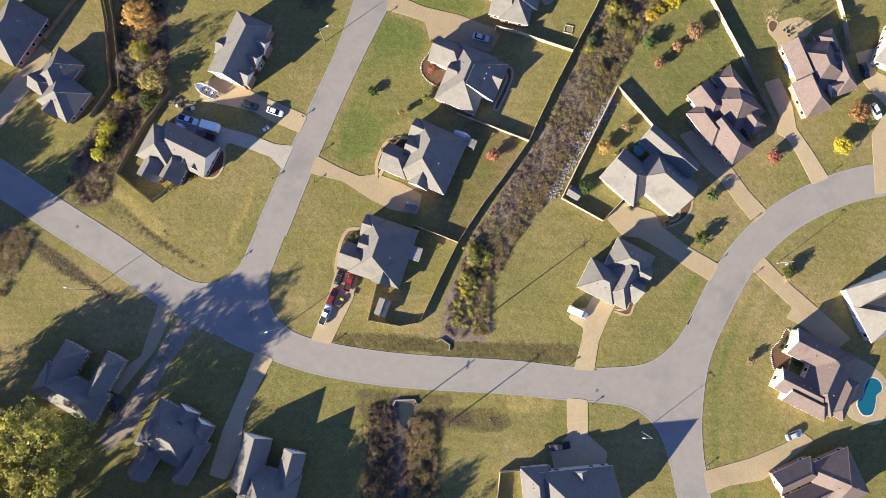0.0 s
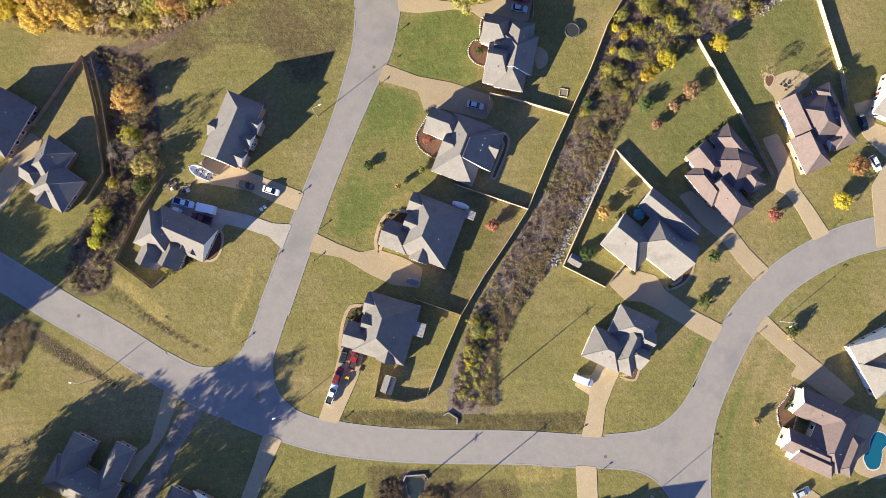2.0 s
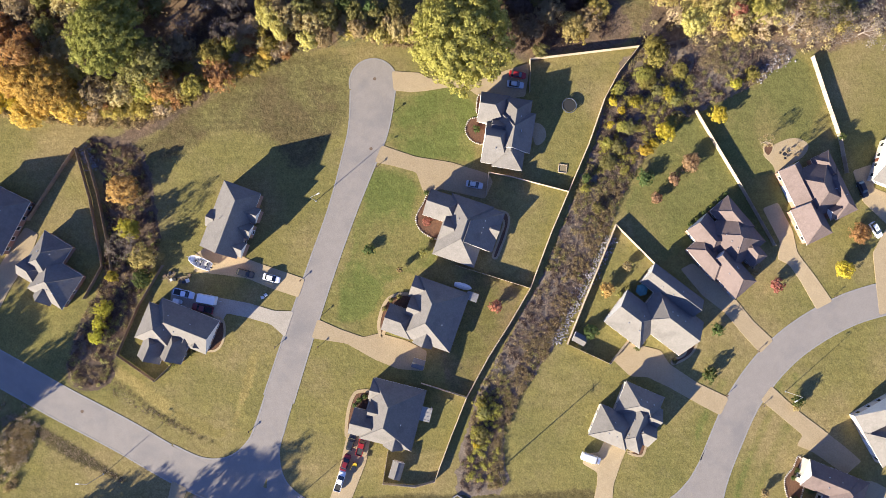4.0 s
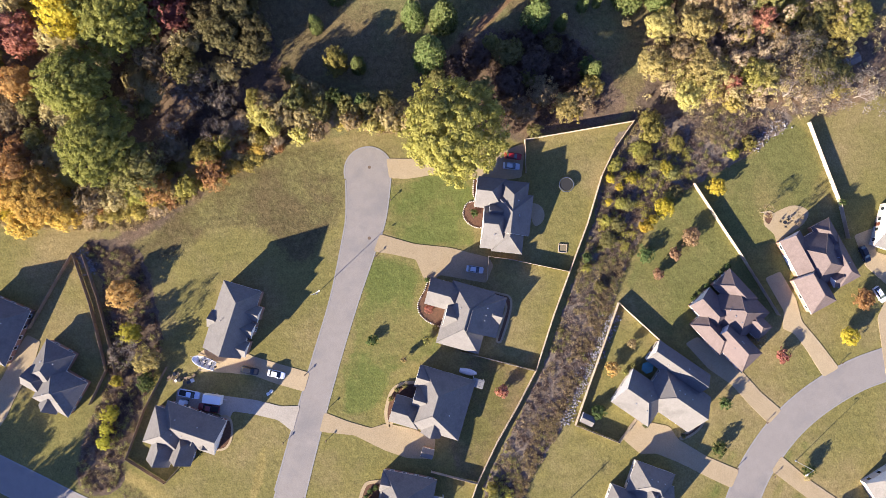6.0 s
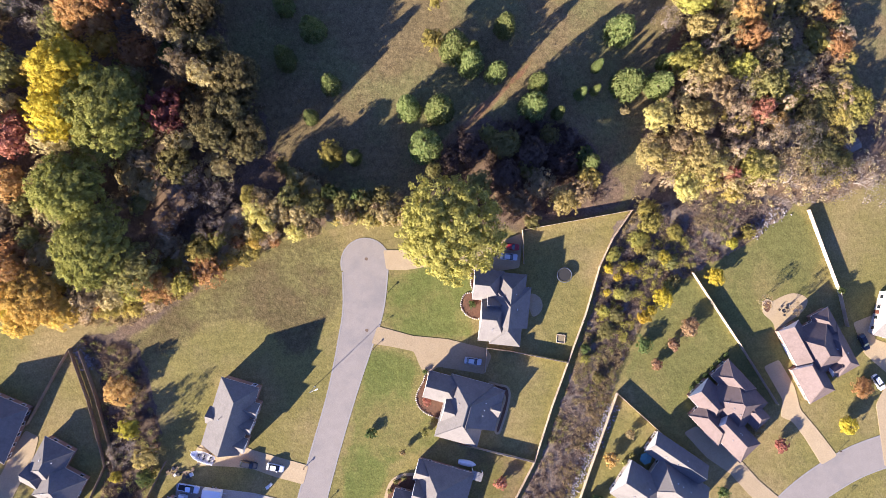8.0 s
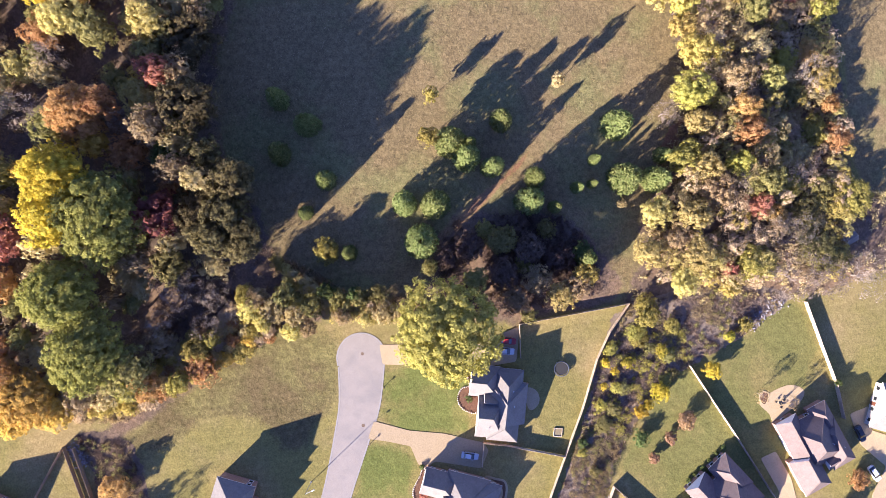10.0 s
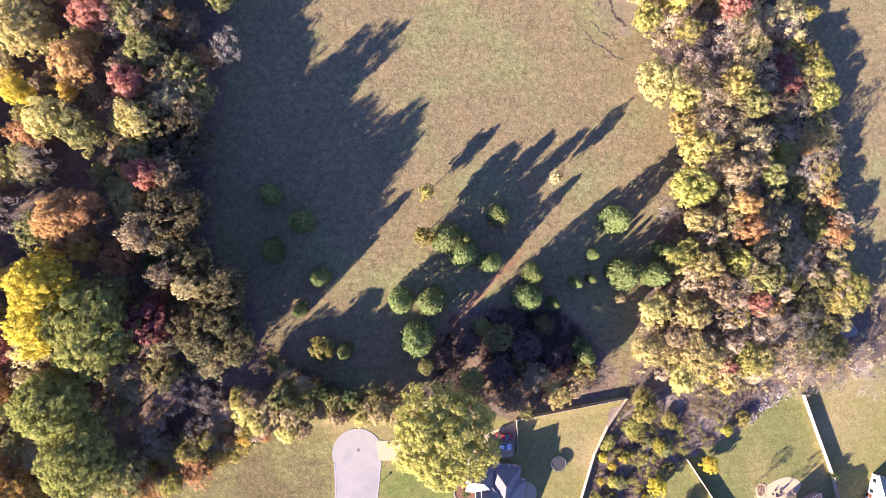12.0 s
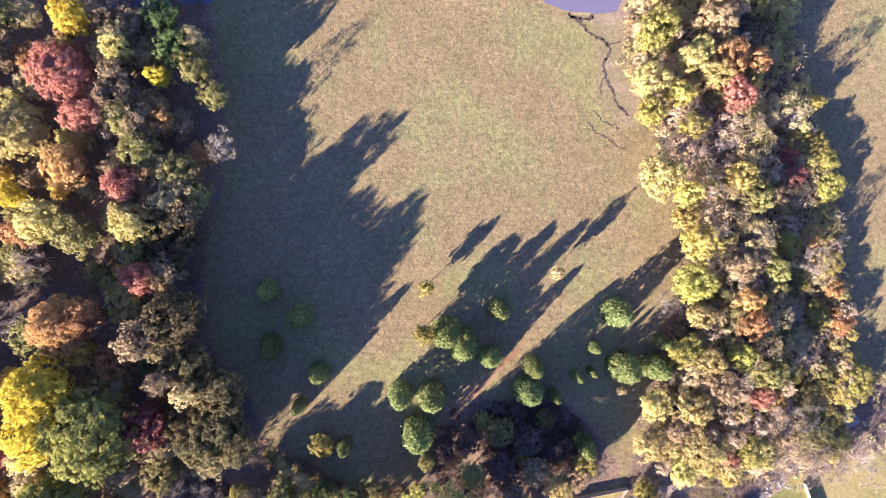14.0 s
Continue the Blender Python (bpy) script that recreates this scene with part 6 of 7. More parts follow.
def tree(shape, colour, x, y, r, h, group):
    k = len(STANDING)
    STANDING.append((x, y, r))
    kind = "pine_tree" if shape == "p" else "tree" if h > 4.5 else "shrub"
    where = "in an open field" if y > 113 and -40 < x < 70 and shape == "p" else "at the woodland edge" if group else "beside a yard"
    t = tagged(new(kind), "%s %s %s" % (WORDS[colour], {"pine_tree": "pine tree", "tree": "tree", "shrub": "shrub"}[kind], where), {"pine_tree": "tree", "tree": "tree", "shrub": "shrub"}[kind], group)
    t.matrix_basis = pose(x, y, 0, 0, 0, tree_rng.uniform(0, 360)) @ Matrix.Diagonal((r / 5 * tree_rng.uniform(0.88, 1.14), r / 5 * tree_rng.uniform(0.88, 1.14), h / 10, 1))
    if shape == "p":
        me, wood = CROWNS["pine"][k % 3], PINE_TRUNK
    elif shape == "o":
        me, wood = CROWNS["open"][k % 2], TRUNKS[k % 3]
    elif shape == "t":
        me, wood = SPARSE[k % 2], SNAGS[k % 3]
    else:
        size = "small" if r < 2.4 else "middle" if r < 7 else "large"
        me, wood = CROWNS[size][k % len(CROWNS[size])], TRUNKS[k % 3]
    shared("trunk", wood, t, pose(0, 0, 0))
    c = shared("crown", me, t, pose(0, 0, -1.9 if shape == "b" and h < 7 else 0))
    c.material_slots[0].link = "OBJECT"
    c.material_slots[0].material = LEAF[colour]


def plant(shape, colour, spots):
    for x, y, r, h in spots:
        tree(shape, colour, x, y, r, h, "trees round the field" if y > 108 else "trees of the yards")


plant('b', 'yellowgreen', [(10.3, 108.5, 13.1, 21), (-55.9, 111.8, 3.7, 8), (-51.2, 113.8, 2.2, 8), (-40.9, 124.2, 2.8, 10), (-61.4, 103.4, 3.4, 8), (-18.6, 133.5, 3.4, 7), (-75.0, 103.5, 3.4, 8), (80.2, 227.5, 5.7, 12), (76.4, 207.3, 4.5, 12), (86.9, 202.8, 4.2, 12), (120.1, 194.9, 3.7, 6.5), (123.4, 189.7, 3.3, 6.5), (123.4, 182.2, 3.9, 6.5), (83.4, 162.7, 5.7, 12), (107.0, 134.6, 5.7, 6.5), (92.8, 142.0, 3.6, 12), (94.0, 115.3, 5.1, 9), (125.9, 128.8, 4.8, 6.5), (122.6, 204.9, 2.1, 6.5), (78.2, 145.6, 4.8, 12), (116.9, 148.5, 3.9, 6.5), (111.3, 169.1, 3.9, 6.5)])
plant('b', 'yellowgreen', [(-18.9, 132.6, 3.7, 5), (14.2, 170.5, 2.2, 8.3), (12.0, 159.3, 2.8, 11.5), (65.0, 107.6, 2.8, 5), (61.8, 99.5, 2.7, 2.7), (54.4, 96.4, 2.2, 2.7), (72.2, 100.6, 2.5, 2.7), (92.3, 98.1, 2.2, 2.7), (54.6, 85.5, 1.8, 2.7), (50.1, 81.4, 1.7, 2.7), (62.9, 98.4, 2.7, 2.7), (68.5, 86.2, 1.9, 2.7), (65.2, 104.2, 3.7, 6), (9.8, 12.7, 1.9, 2.7), (8.6, 5.2, 1.7, 2.7), (43.0, 69.1, 1.4, 2.7)])
plant('b', 'lime', [(-70.8, 147.8, 11.2, 24), (-82.7, 130.6, 9.7, 24), (-80.1, 115.5, 10.3, 20)])
# the wood's east edge: its shaded side is put into a darker leaf colour
plant('b', 'shadedolive', [(-48.6, 146.7, 7.0, 16), (-39.8, 138.1, 5.5, 13), (-40.8, 150.3, 6.2, 16), (-41.0, 145.9, 6.0, 20.5), (-38.4, 140.4, 4.5, 16.5), (-45.6, 140.0, 5.4, 19.5), (-46.0, 191.3, 6.9, 13.5), (-46.7, 173.1, 6.9, 22.5), (-37.6, 153.4, 5.7, 21.5), (-44.4, 161.2, 4.5, 19.5)])
plant('b', 'olive', [(-72.6, 109.0, 6.9, 14), (-57.7, 133.9, 4.4, 15), (-68.4, 195.8, 5.7, 17), (-34.7, 232.4, 4.5, 13.5), (-31.1, 225.1, 3.3, 13), (-50.1, 213.5, 5.1, 16), (-41.9, 208.4, 4.5, 13.5), (105.9, 147.0, 3.9, 6.5), (99.8, 136.5, 4.5, 12), (116.9, 133.1, 3.0, 6.5), (113.7, 116.5, 5.7, 6.5), (110.2, 158.6, 4.2, 6.5)])
plant('b', 'olive', [(104.1, 162.8, 3.6, 12), (111.7, 127.7, 4.2, 6.5), (101.7, 182.3, 4.5, 12), (118.0, 112.7, 4.5, 6.5), (-30.4, 122.9, 3.4, 10), (-24.1, 118.7, 3.4, 10), (-11.0, 119.4, 3.1, 10), (-6.4, 120.1, 2.8, 10), (33.2, 108.3, 2.2, 4), (-17.1, 120.1, 2.5, 10), (8.0, 125.1, 2.5, 8), (-0.4, 57.7, 0.8, 1.2), (-12.7, 42.2, 0.8, 1.2), (-14.7, 39.9, 0.8, 1.2), (-10.4, 42.8, 0.8, 1.2), (-70.1, 31.0, 1.2, 1.2), (-67.8, 31.7, 1.1, 1.2), (-73.2, 28.8, 1.1, 1.2), (-66.1, 32.5, 0.9, 1.2), (50.4, 39.2, 0.9, 1.2), (52.8, 40.7, 0.9, 1.2), (64.1, 19.9, 0.8, 1.2)])
plant('b', 'olive', [(-3.2, 54.6, 1.1, 3), (-118.0, -33.5, 6.2, 18), (-125.3, -32.4, 6.2, 16), (-116.9, -31.0, 3.7, 12), (-125.6, -39.4, 6.2, 20), (69.7, 92.6, 2.2, 2.7), (49.7, 75.9, 2.5, 2.7), (70.1, 87.0, 2.2, 2.7), (53.1, 79.8, 2.2, 2.7), (65.1, 95.2, 1.9, 2.7), (45.8, 63.5, 1.7, 2.7), (10.4, 9.7, 1.9, 2.7), (9.3, 3.7, 2.2, 2.7), (56.6, 85.2, 2.2, 2.7)])
plant('b', 'yellow', [(-80.1, 159.6, 8.4, 24), (-83.5, 149.2, 6.9, 23), (-82.1, 207.3, 3.3, 17), (-60.6, 247.2, 5.1, 17), (-43.2, 231.0, 3.0, 13.5), (81.4, 87.1, 2.6, 5), (66.1, 83.0, 2.8, 5), (60.2, 78.5, 2.2, 5), (62.3, 80.0, 1.6, 5), (112.6, 41.7, 2.8, 5), (52.5, 92.7, 1.4, 3), (54.7, 90.2, 1.2, 3), (51.3, 86.4, 1.2, 3), (7.8, 1.2, 1.1, 2)])
plant('b', 'red', [(-97.9, 146.4, 5.9, 17), (-65.4, 234.4, 7.2, 17), (-61.7, 223.8, 4.5, 17), (-55.1, 206.5, 4.5, 17), (-54.6, 183.5, 4.5, 17), (98.6, 209.5, 5.1, 12), (97.6, 130.4, 3.9, 10), (113.8, 192.7, 3.6, 6.5), (88.0, 114.1, 2.7, 8), (114.7, 186.7, 3.0, 6.5), (15.7, 38.5, 2.0, 4), (93.6, 38.7, 2.0, 4), (-1.4, 63.0, 1.4, 1.6)])
plant('b', 'orange', [(-101.1, 134.7, 4.7, 14), (-70.1, 104.4, 4.4, 9), (-104.7, 112.9, 4.7, 13), (-67.7, 212.3, 6.3, 17), (-73.7, 174.7, 7.2, 21.5), (-68.1, 176.0, 4.5, 21.5), (-44.8, 220.6, 4.2, 13.5), (98.2, 218.8, 5.7, 12), (95.9, 156.5, 4.2, 12), (96.7, 150.1, 4.5, 12), (122.9, 146.2, 3.9, 6.5), (122.2, 155.2, 3.0, 6.5), (103.8, 127.0, 3.0, 6.5), (117.5, 169.8, 3.9, 6.5), (104.6, 216.6, 3.3, 12), (46.5, 40.9, 2.3, 4), (118.3, 51.6, 2.8, 4), (-82.9, 77.0, 4.3, 6.5)])
plant('b', 'amber', [(-100.2, 105.0, 7.8, 12), (-107.3, 107.3, 5.6, 12), (-95.2, 99.9, 5.3, 9), (-105.5, 98.1, 4.4, 8)])
plant('b', 'darkred', [(-58.2, 147.2, 6.2, 18)])
plant('b', 'pale', [(-78.1, 222.5, 7.8, 17), (-75.8, 200.3, 5.7, 17), (-54.6, 196.7, 5.1, 17), (-51.3, 238.0, 3.6, 17), (77.4, 215.8, 5.4, 12), (89.5, 219.9, 5.1, 12), (77.7, 191.0, 5.7, 12), (94.1, 215.1, 4.5, 12), (79.5, 130.3, 4.5, 12), (83.6, 153.8, 4.2, 12), (69.6, 132.1, 5.1, 10), (67.1, 121.6, 4.5, 9), (79.6, 119.2, 5.7, 10), (75.6, 113.1, 4.5, 8), (83.9, 142.5, 4.2, 12), (96.3, 115.0, 4.5, 9), (-39.8, 120.5, 3.4, 10), (41.8, 113.1, 4.1, 8), (-30.0, 113.3, 2.8, 10), (-37.2, 116.4, 2.5, 10), (-78.0, 58.3, 3.7, 6)])
plant('b', 'green', [(-79.1, 52.8, 2.8, 5), (-40.9, 245.5, 5.1, 13.5), (-38.8, 237.1, 5.4, 13.5), (-55.3, 162.6, 3.9, 14), (-19.5, 122.3, 2.8, 10), (-12.8, 132.3, 2.0, 5), (49.7, 124.1, 2.7, 6), (-12.4, 120.8, 2.2, 10), (-17.8, 56.4, 1.7, 2.2), (59.7, 70.8, 2.2, 3.6), (41.2, 29.6, 2.2, 3.6), (76.2, 27.9, 2.0, 3.6), (73.0, 15.7, 2.0, 3.6), (43.3, 71.9, 1.6, 3.6), (116.0, 78.8, 1.2, 3), (96.7, 6.9, 1.9, 4), (-1.0, 71.0, 0.9, 1.2), (14.1, 87.8, 1.2, 1.2), (-23.1, 15.7, 0.8, 1.2), (-21.6, 16.4, 0.8, 1.2), (-24.4, 14.2, 0.8, 1.2), (54.1, 24.2, 0.8, 1.2), (71.6, 57.1, 0.9, 1.2)])
plant('b', 'green', [(73.7, 58.6, 0.9, 1.2), (75.9, 60.1, 0.9, 1.2), (78.1, 61.8, 0.9, 1.2), (80.4, 63.4, 0.9, 1.2), (82.4, 64.9, 0.9, 1.2), (98.5, -17.5, 1.4, 1.6), (95.3, -12.2, 0.9, 1.6), (94.0, -14.2, 0.8, 1.6), (93.1, -21.3, 0.8, 1.6), (94.1, -19.8, 0.8, 1.6), (92.5, -23.6, 0.8, 1.6), (91.2, -47.7, 0.8, 1.6), (91.7, -49.6, 0.8, 1.6), (93.0, -51.5, 0.8, 1.6)])
plant('t', 'bare', [(-80.2, 191.1, 3.9, 15), (-57.3, 221.4, 3.9, 15), (-30.5, 212.4, 3.6, 15), (-89.2, 178.3, 4.5, 15), (-65.2, 172.8, 3.6, 15), (91.9, 196.5, 6.0, 11), (76.1, 158.2, 3.6, 8), (104.3, 110.4, 6.6, 9), (124.3, 107.7, 6.6, 9), (97.2, 165.2, 4.5, 11), (113.5, 109.3, 6.0, 9), (115.2, 164.2, 3.6, 11), (77.5, 215.2, 3.3, 11), (-82.3, 62.0, 3.7, 9)])
plant('b', 'gold', [(84.2, 211.3, 3.6, 12), (83.4, 185.5, 3.9, 12), (97.9, 188.6, 4.5, 12), (82.1, 179.8, 3.6, 12), (85.7, 172.7, 4.8, 12), (121.4, 162.4, 4.2, 6.5), (87.8, 109.2, 2.7, 7)])
plant('t', 'brown', [(-136.0, -46.0, 6.0, 15), (-131.5, -52.5, 6.2, 16), (-139.5, -54.5, 6.0, 16), (-126.5, -60.0, 6.2, 16), (-141.0, -38.0, 4.6, 13)])
plant('o', 'yellowgreen', [(-102.8, -49.8, 10.8, 22), (-97.9, -39.1, 11.8, 22)])
plant('t', 'dusty', [(88.6, 186.0, 4.6, 12), (94.2, 160.4, 4.2, 11), (101.0, 150.2, 4.0, 9), (90.2, 128.6, 4.4, 11), (84.6, 196.4, 4.4, 11), (106.4, 188.8, 3.8, 8), (96.4, 202.6, 4.6, 12), (86.8, 166.8, 4.0, 11), (108.2, 138.4, 3.6, 7), (99.0, 123.2, 4.2, 9)])
plant('t', 'bare', [(89.8, 174.2, 4.4, 11), (102.6, 158.0, 3.8, 9), (93.0, 136.8, 4.0, 11), (108.8, 122.4, 4.2, 8), (87.4, 204.0, 4.2, 11)])
plant('t', 'bare', [(-58.0, 126.0, 4.2, 11), (-63.5, 119.5, 4.0, 10), (-52.0, 117.5, 3.6, 9), (-54.5, 131.0, 4.0, 11), (-60.5, 131.5, 4.0, 12), (-49.0, 125.0, 3.6, 10)])
plant('t', 'tan', [(92.5, 180.3, 6.3, 12), (100.6, 172.2, 4.8, 12), (90.8, 151.3, 3.9, 12), (112.7, 202.7, 4.5, 12), (101.7, 196.9, 4.5, 12), (103.6, 118.5, 5.7, 9), (98.9, 142.6, 4.2, 12), (101.5, 75.9, 2.2, 5), (93.8, 78.6, 1.9, 5)])
plant('b', 'tan', [(96.4, 229.0, 5.4, 12), (95.4, 165.5, 5.1, 12), (111.8, 181.1, 4.5, 6.5), (86.1, 135.4, 4.5, 12), (75.1, 124.3, 4.5, 9), (111.7, 143.1, 3.9, 6.5), (-38.0, 122.6, 3.1, 10), (-33.9, 119.1, 3.7, 10), (-28.1, 116.9, 3.4, 10), (-16.1, 115.4, 2.8, 10), (-5.5, 114.9, 3.4, 10), (-1.1, 113.6, 2.8, 10), (46.7, 114.9, 3.7, 8), (-25.4, 113.5, 2.5, 10), (48.2, 170.0, 2.1, 9.5), (62.4, 135.4, 1.5, 3), (87.7, 44.0, 2.0, 4), (52.8, 46.9, 1.4, 3), (101.0, 70.7, 1.2, 3), (-9.8, 50.2, 0.9, 3.4), (85.4, -17.5, 1.2, 3), (96.3, 5.1, 1.4, 3)])
plant('b', 'darkbrown', [(19.1, 129.3, 4.2, 7.5), (35.5, 126.6, 4.4, 7), (27.2, 120.7, 4.8, 8), (42.7, 122.7, 3.8, 6.5), (12.7, 127.0, 3.0, 7), (33.4, 133.7, 3.0, 6)])
plant('b', 'olive', [(28.3, 129.7, 4.2, 7), (19.5, 120.1, 4.0, 8.5), (40.7, 131.3, 2.8, 6), (24.2, 133.3, 3.0, 6.5), (33.6, 122.8, 3.0, 6.5)])
plant('b', 'gold', [(49.6, 117.8, 3.4, 7.5), (44.4, 112.6, 2.8, 6)])
plant('b', 'brown', [(36.0, 118.1, 4.4, 7.5), (29.4, 113.6, 4.0, 8.5)])
plant('t', 'brown', [(-62.0, -63.2, 6.2, 13), (-53.1, -65.4, 6.2, 15), (-44.5, -67.3, 6.2, 15.5), (-34.9, -69.1, 5.6, 14), (-41.0, -63.4, 4.6, 12), (-6.7, -70.5, 4.6, 11), (-91.8, -58.2, 5.6, 17), (-81.2, -61.4, 5.6, 15), (-71.9, -62.5, 4.6, 13)])
plant('p', 'pine', [(-16.7, 151.9, 2.8, 11.4), (-23.1, 143.9, 2.0, 9.8), (3.5, 143.0, 3.7, 12.9), (11.8, 141.6, 4.4, 14.1), (6.8, 132.2, 4.4, 14.1), (17.8, 157.8, 4.1, 13.9), (21.7, 153.3, 3.4, 12.3), (28.5, 149.8, 3.0, 11.6), (32.3, 162.0, 3.0, 11.6), (39.6, 145.4, 2.8, 11.4), (37.3, 139.4, 3.8, 13.2), (44.0, 136.9, 1.8, 9.4), (50.7, 141.4, 1.7, 9.1), (54.8, 141.8, 1.3, 8.4), (56.2, 148.3, 1.5, 8.8), (63.3, 156.9, 3.8, 13.2), (63.5, 142.1, 4.1, 13.9), (71.9, 140.9, 3.7, 12.9), (74.7, 147.2, 2.0, 9.8), (50.5, 122.2, 3.0, 11.6), (-12.9, 131.4, 2.0, 9.8), (-28.0, 160.4, 3.1, 12.0)])
plant('p', 'pine', [(-19.6, 167.2, 3.4, 12.3), (-26.6, 175.1, 3.0, 11.6), (23.0, 156.8, 2.0, 9.8)])
plant('b', 'rust', [(62.4, 65.1, 1.9, 3.6), (67.6, 70.0, 2.1, 4), (72.4, 74.2, 2.6, 4.6)])
plant('b', 'lemon', [(-81.6, 66.4, 3.4, 6), (-89.9, 45.2, 2.5, 4), (-91.3, 41.2, 2.2, 4), (-92.3, 37.8, 2.0, 4), (-87.3, 53.9, 1.9, 4), (68.3, 94.0, 2.0, 3.5), (87.4, 95.6, 1.9, 3.5), (58.6, 92.1, 1.9, 3.5)])


FILLERS = [crown_mesh(s, 62, 24, 0.34, 0.9, 0.3, s < 75) for s in (71, 72, 73, 74, 75, 76, 77)]
WOOD_LEAVES, WOOD_TRUNKS = {}, bmesh.new()


def fill(region, count, lo, hi, colours, tall, gap=0.75, glade=((0, 0), 0)):
    """Further trees scattered through a region, none too near another, gathered by leaf colour."""
    xs, ys = [p[0] for p in region], [p[1] for p in region]
    made = 0
    for _ in range(count * 40):
        if made >= count:
            break
        x, y, r = tree_rng.uniform(min(xs), max(xs)), tree_rng.uniform(min(ys), max(ys)), tree_rng.uniform(lo, hi)
        if inside(x, y, region) and math.hypot(x - glade[0][0], y - glade[0][1]) > glade[1] and all(math.hypot(x - a, y - b) > gap * (r + q) for a, b, q in STANDING):
            h, turn = tall * tree_rng.uniform(0.75, 1.15) * (0.6 if y < 135 and x < -30 and y > 90 else 0.6 if y > 178 and x < 0 else 0.5 if x > 106 and y > 100 else 1.0), tree_rng.uniform(0, 6.28)
            STANDING.append((x, y, r))
            v, shade = FILLERS[4 + made % 3 if x > 60 and y > 100 else made % 4]
            v = v * np.array((r / 5 * tree_rng.uniform(0.8, 1.25), r / 5 * tree_rng.uniform(0.8, 1.25), h / 10))
            c, s = math.cos(turn), math.sin(turn)
            spun = [np.stack([q[:, 0] * c - q[:, 1] * s, q[:, 0] * s + q[:, 1] * c, q[:, 2]], 1) for q in (v, shade)]
            WOOD_LEAVES.setdefault(tree_rng.choice(colours), []).append((spun[0] + np.array((x, y, 0)), spun[1]))
            rod(WOOD_TRUNKS, (x, y, -0.05), (x + 0.2, y, h * 0.75), 0.03 * r + 0.06, 0.05, 6)
            made += 1


fill([(-37, 262), (-34, 237), (-37, 208), (-47, 182), (-47, 164), (-43, 154), (-56, 154), (-60, 170), (-56, 262)], 34, 3.6, 5.2, ["olive", "brown", "tan", "tan", "brown"], 23, 0.46)
fill([(-37, 250), (-36, 208), (-46, 182), (-48, 164), (-42, 151), (-38, 134), (-44, 112), (-60, 104), (-80, 99), (-122, 106), (-150, 106), (-150, 255)], 190, 2.8, 5.4, ["olive", "brown", "pale", "orange", "olive", "tan", "brown", "amber", "tan"], 16, 0.6, ((-58, 124), 8))
fill([(-150, 250), (-40, 290), (-40, 330), (-150, 330)], 40, 4, 6, ["brown", "olive", "tan", "orange"], 16, 0.7)
fill([(78, 250), (76, 221), (86, 194), (87, 174), (81, 147), (73, 132), (68, 114), (96, 108), (120, 108), (126, 134), (125, 171), (120, 202), (117, 250)], 270, 1.7, 3.6, ["tan", "pale", "dusty", "dusty", "tan", "olive", "pale", "gold", "dusty"], 9, 0.38)
fill([(80, 250), (118, 250), (118, 320), (80, 320)], 30, 3, 5, ["tan", "pale", "brown", "yellow"], 10)
fill([(-33, 133), (-28, 120), (-20, 115), (0, 112), (3, 116), (-18, 119), (-26, 127)], 34, 1.4, 2.6, ["tan", "gold", "pale", "dusty", "yellowgreen"], 8, 0.45)
fill([(-44, 122), (-34, 112), (-42, 108), (-56, 104), (-76, 97), (-92, 98), (-94, 106), (-70, 108)], 66, 1.5, 3.0, ["tan", "dusty", "amber", "orange", "gold", "yellowgreen"], 6.5, 0.4)
fill([(-92, 98), (-94, 106), (-125, 108), (-124, 102.5)], 16, 1.6, 3.0, ["tan", "orange", "orange", "yellow"], 7, 0.45)
# the wood past the south-west corner
fill([(-116, -44), (-102, -54), (-92, -63), (-70, -66), (-44, -70), (-36, -96), (-150, -115), (-178, -64)], 40, 4.5, 7, ["olive", "yellowgreen", "brown", "olive"], 22, 0.62, ((-124, -58), 17))
fill([(-150, 22), (-136, 8), (-142, -4), (-175, -10), (-180, 24)], 16, 4, 6, ["olive", "brown", "tan"], 19, 0.6)
for colour, shapes in WOOD_LEAVES.items():
    tagged(new("woods", leaves_mesh("woods", np.concatenate([p for p, _ in shapes]), LEAF[colour], np.concatenate([q for _, q in shapes]))), "dense autumn wood of %s trees" % WORDS[colour], "woods", kind="stuff")
tagged(mesh_object("tree_trunks", WOOD_TRUNKS, BARK), "grey-brown trunks standing in the woods", "woods", kind="stuff")


# ---- brush, weeds and grass ----
def brush(name, label, region, count, height, spread, colour, leaves_each, size, seed, keep=lambda x, y: True):
    """Scrub: loose clumps of twigs and leaves over a region, one mesh."""
    rng = np.random.default_rng(seed)
    xs, ys = [p[0] for p in region], [p[1] for p in region]
    spots = []
    while len(spots) < count:
        x, y = rng.uniform(min(xs), max(xs)), rng.uniform(min(ys), max(ys))
        if inside(x, y, region) and keep(x, y) and noise.noise((x * 0.12, y * 0.12, seed)) > -0.35:
            spots.append((x, y, rng.uniform(0.4, 1.0)))
    s = np.repeat(np.array(spots), leaves_each, axis=0)
    n = len(s)
    d = rng.normal(size=(n, 3))
    d[:, 2] = np.abs(d[:, 2])
    d /= np.linalg.norm(d, axis=1)[:, None]
    f = rng.uniform(0.25, 1.0, n)
    p = np.stack([s[:, 0] + d[:, 0] * f * spread * s[:, 2], s[:, 1] + d[:, 1] * f * spread * s[:, 2], 0.02 + d[:, 2] * f * height * s[:, 2]], 1)
    ob = new(name, leaves_mesh(name, leaf_shapes(rng, p, d, size, 0.8, 2.4), LEAF[colour]))
    return tagged(ob, label, "brush", kind="stuff")


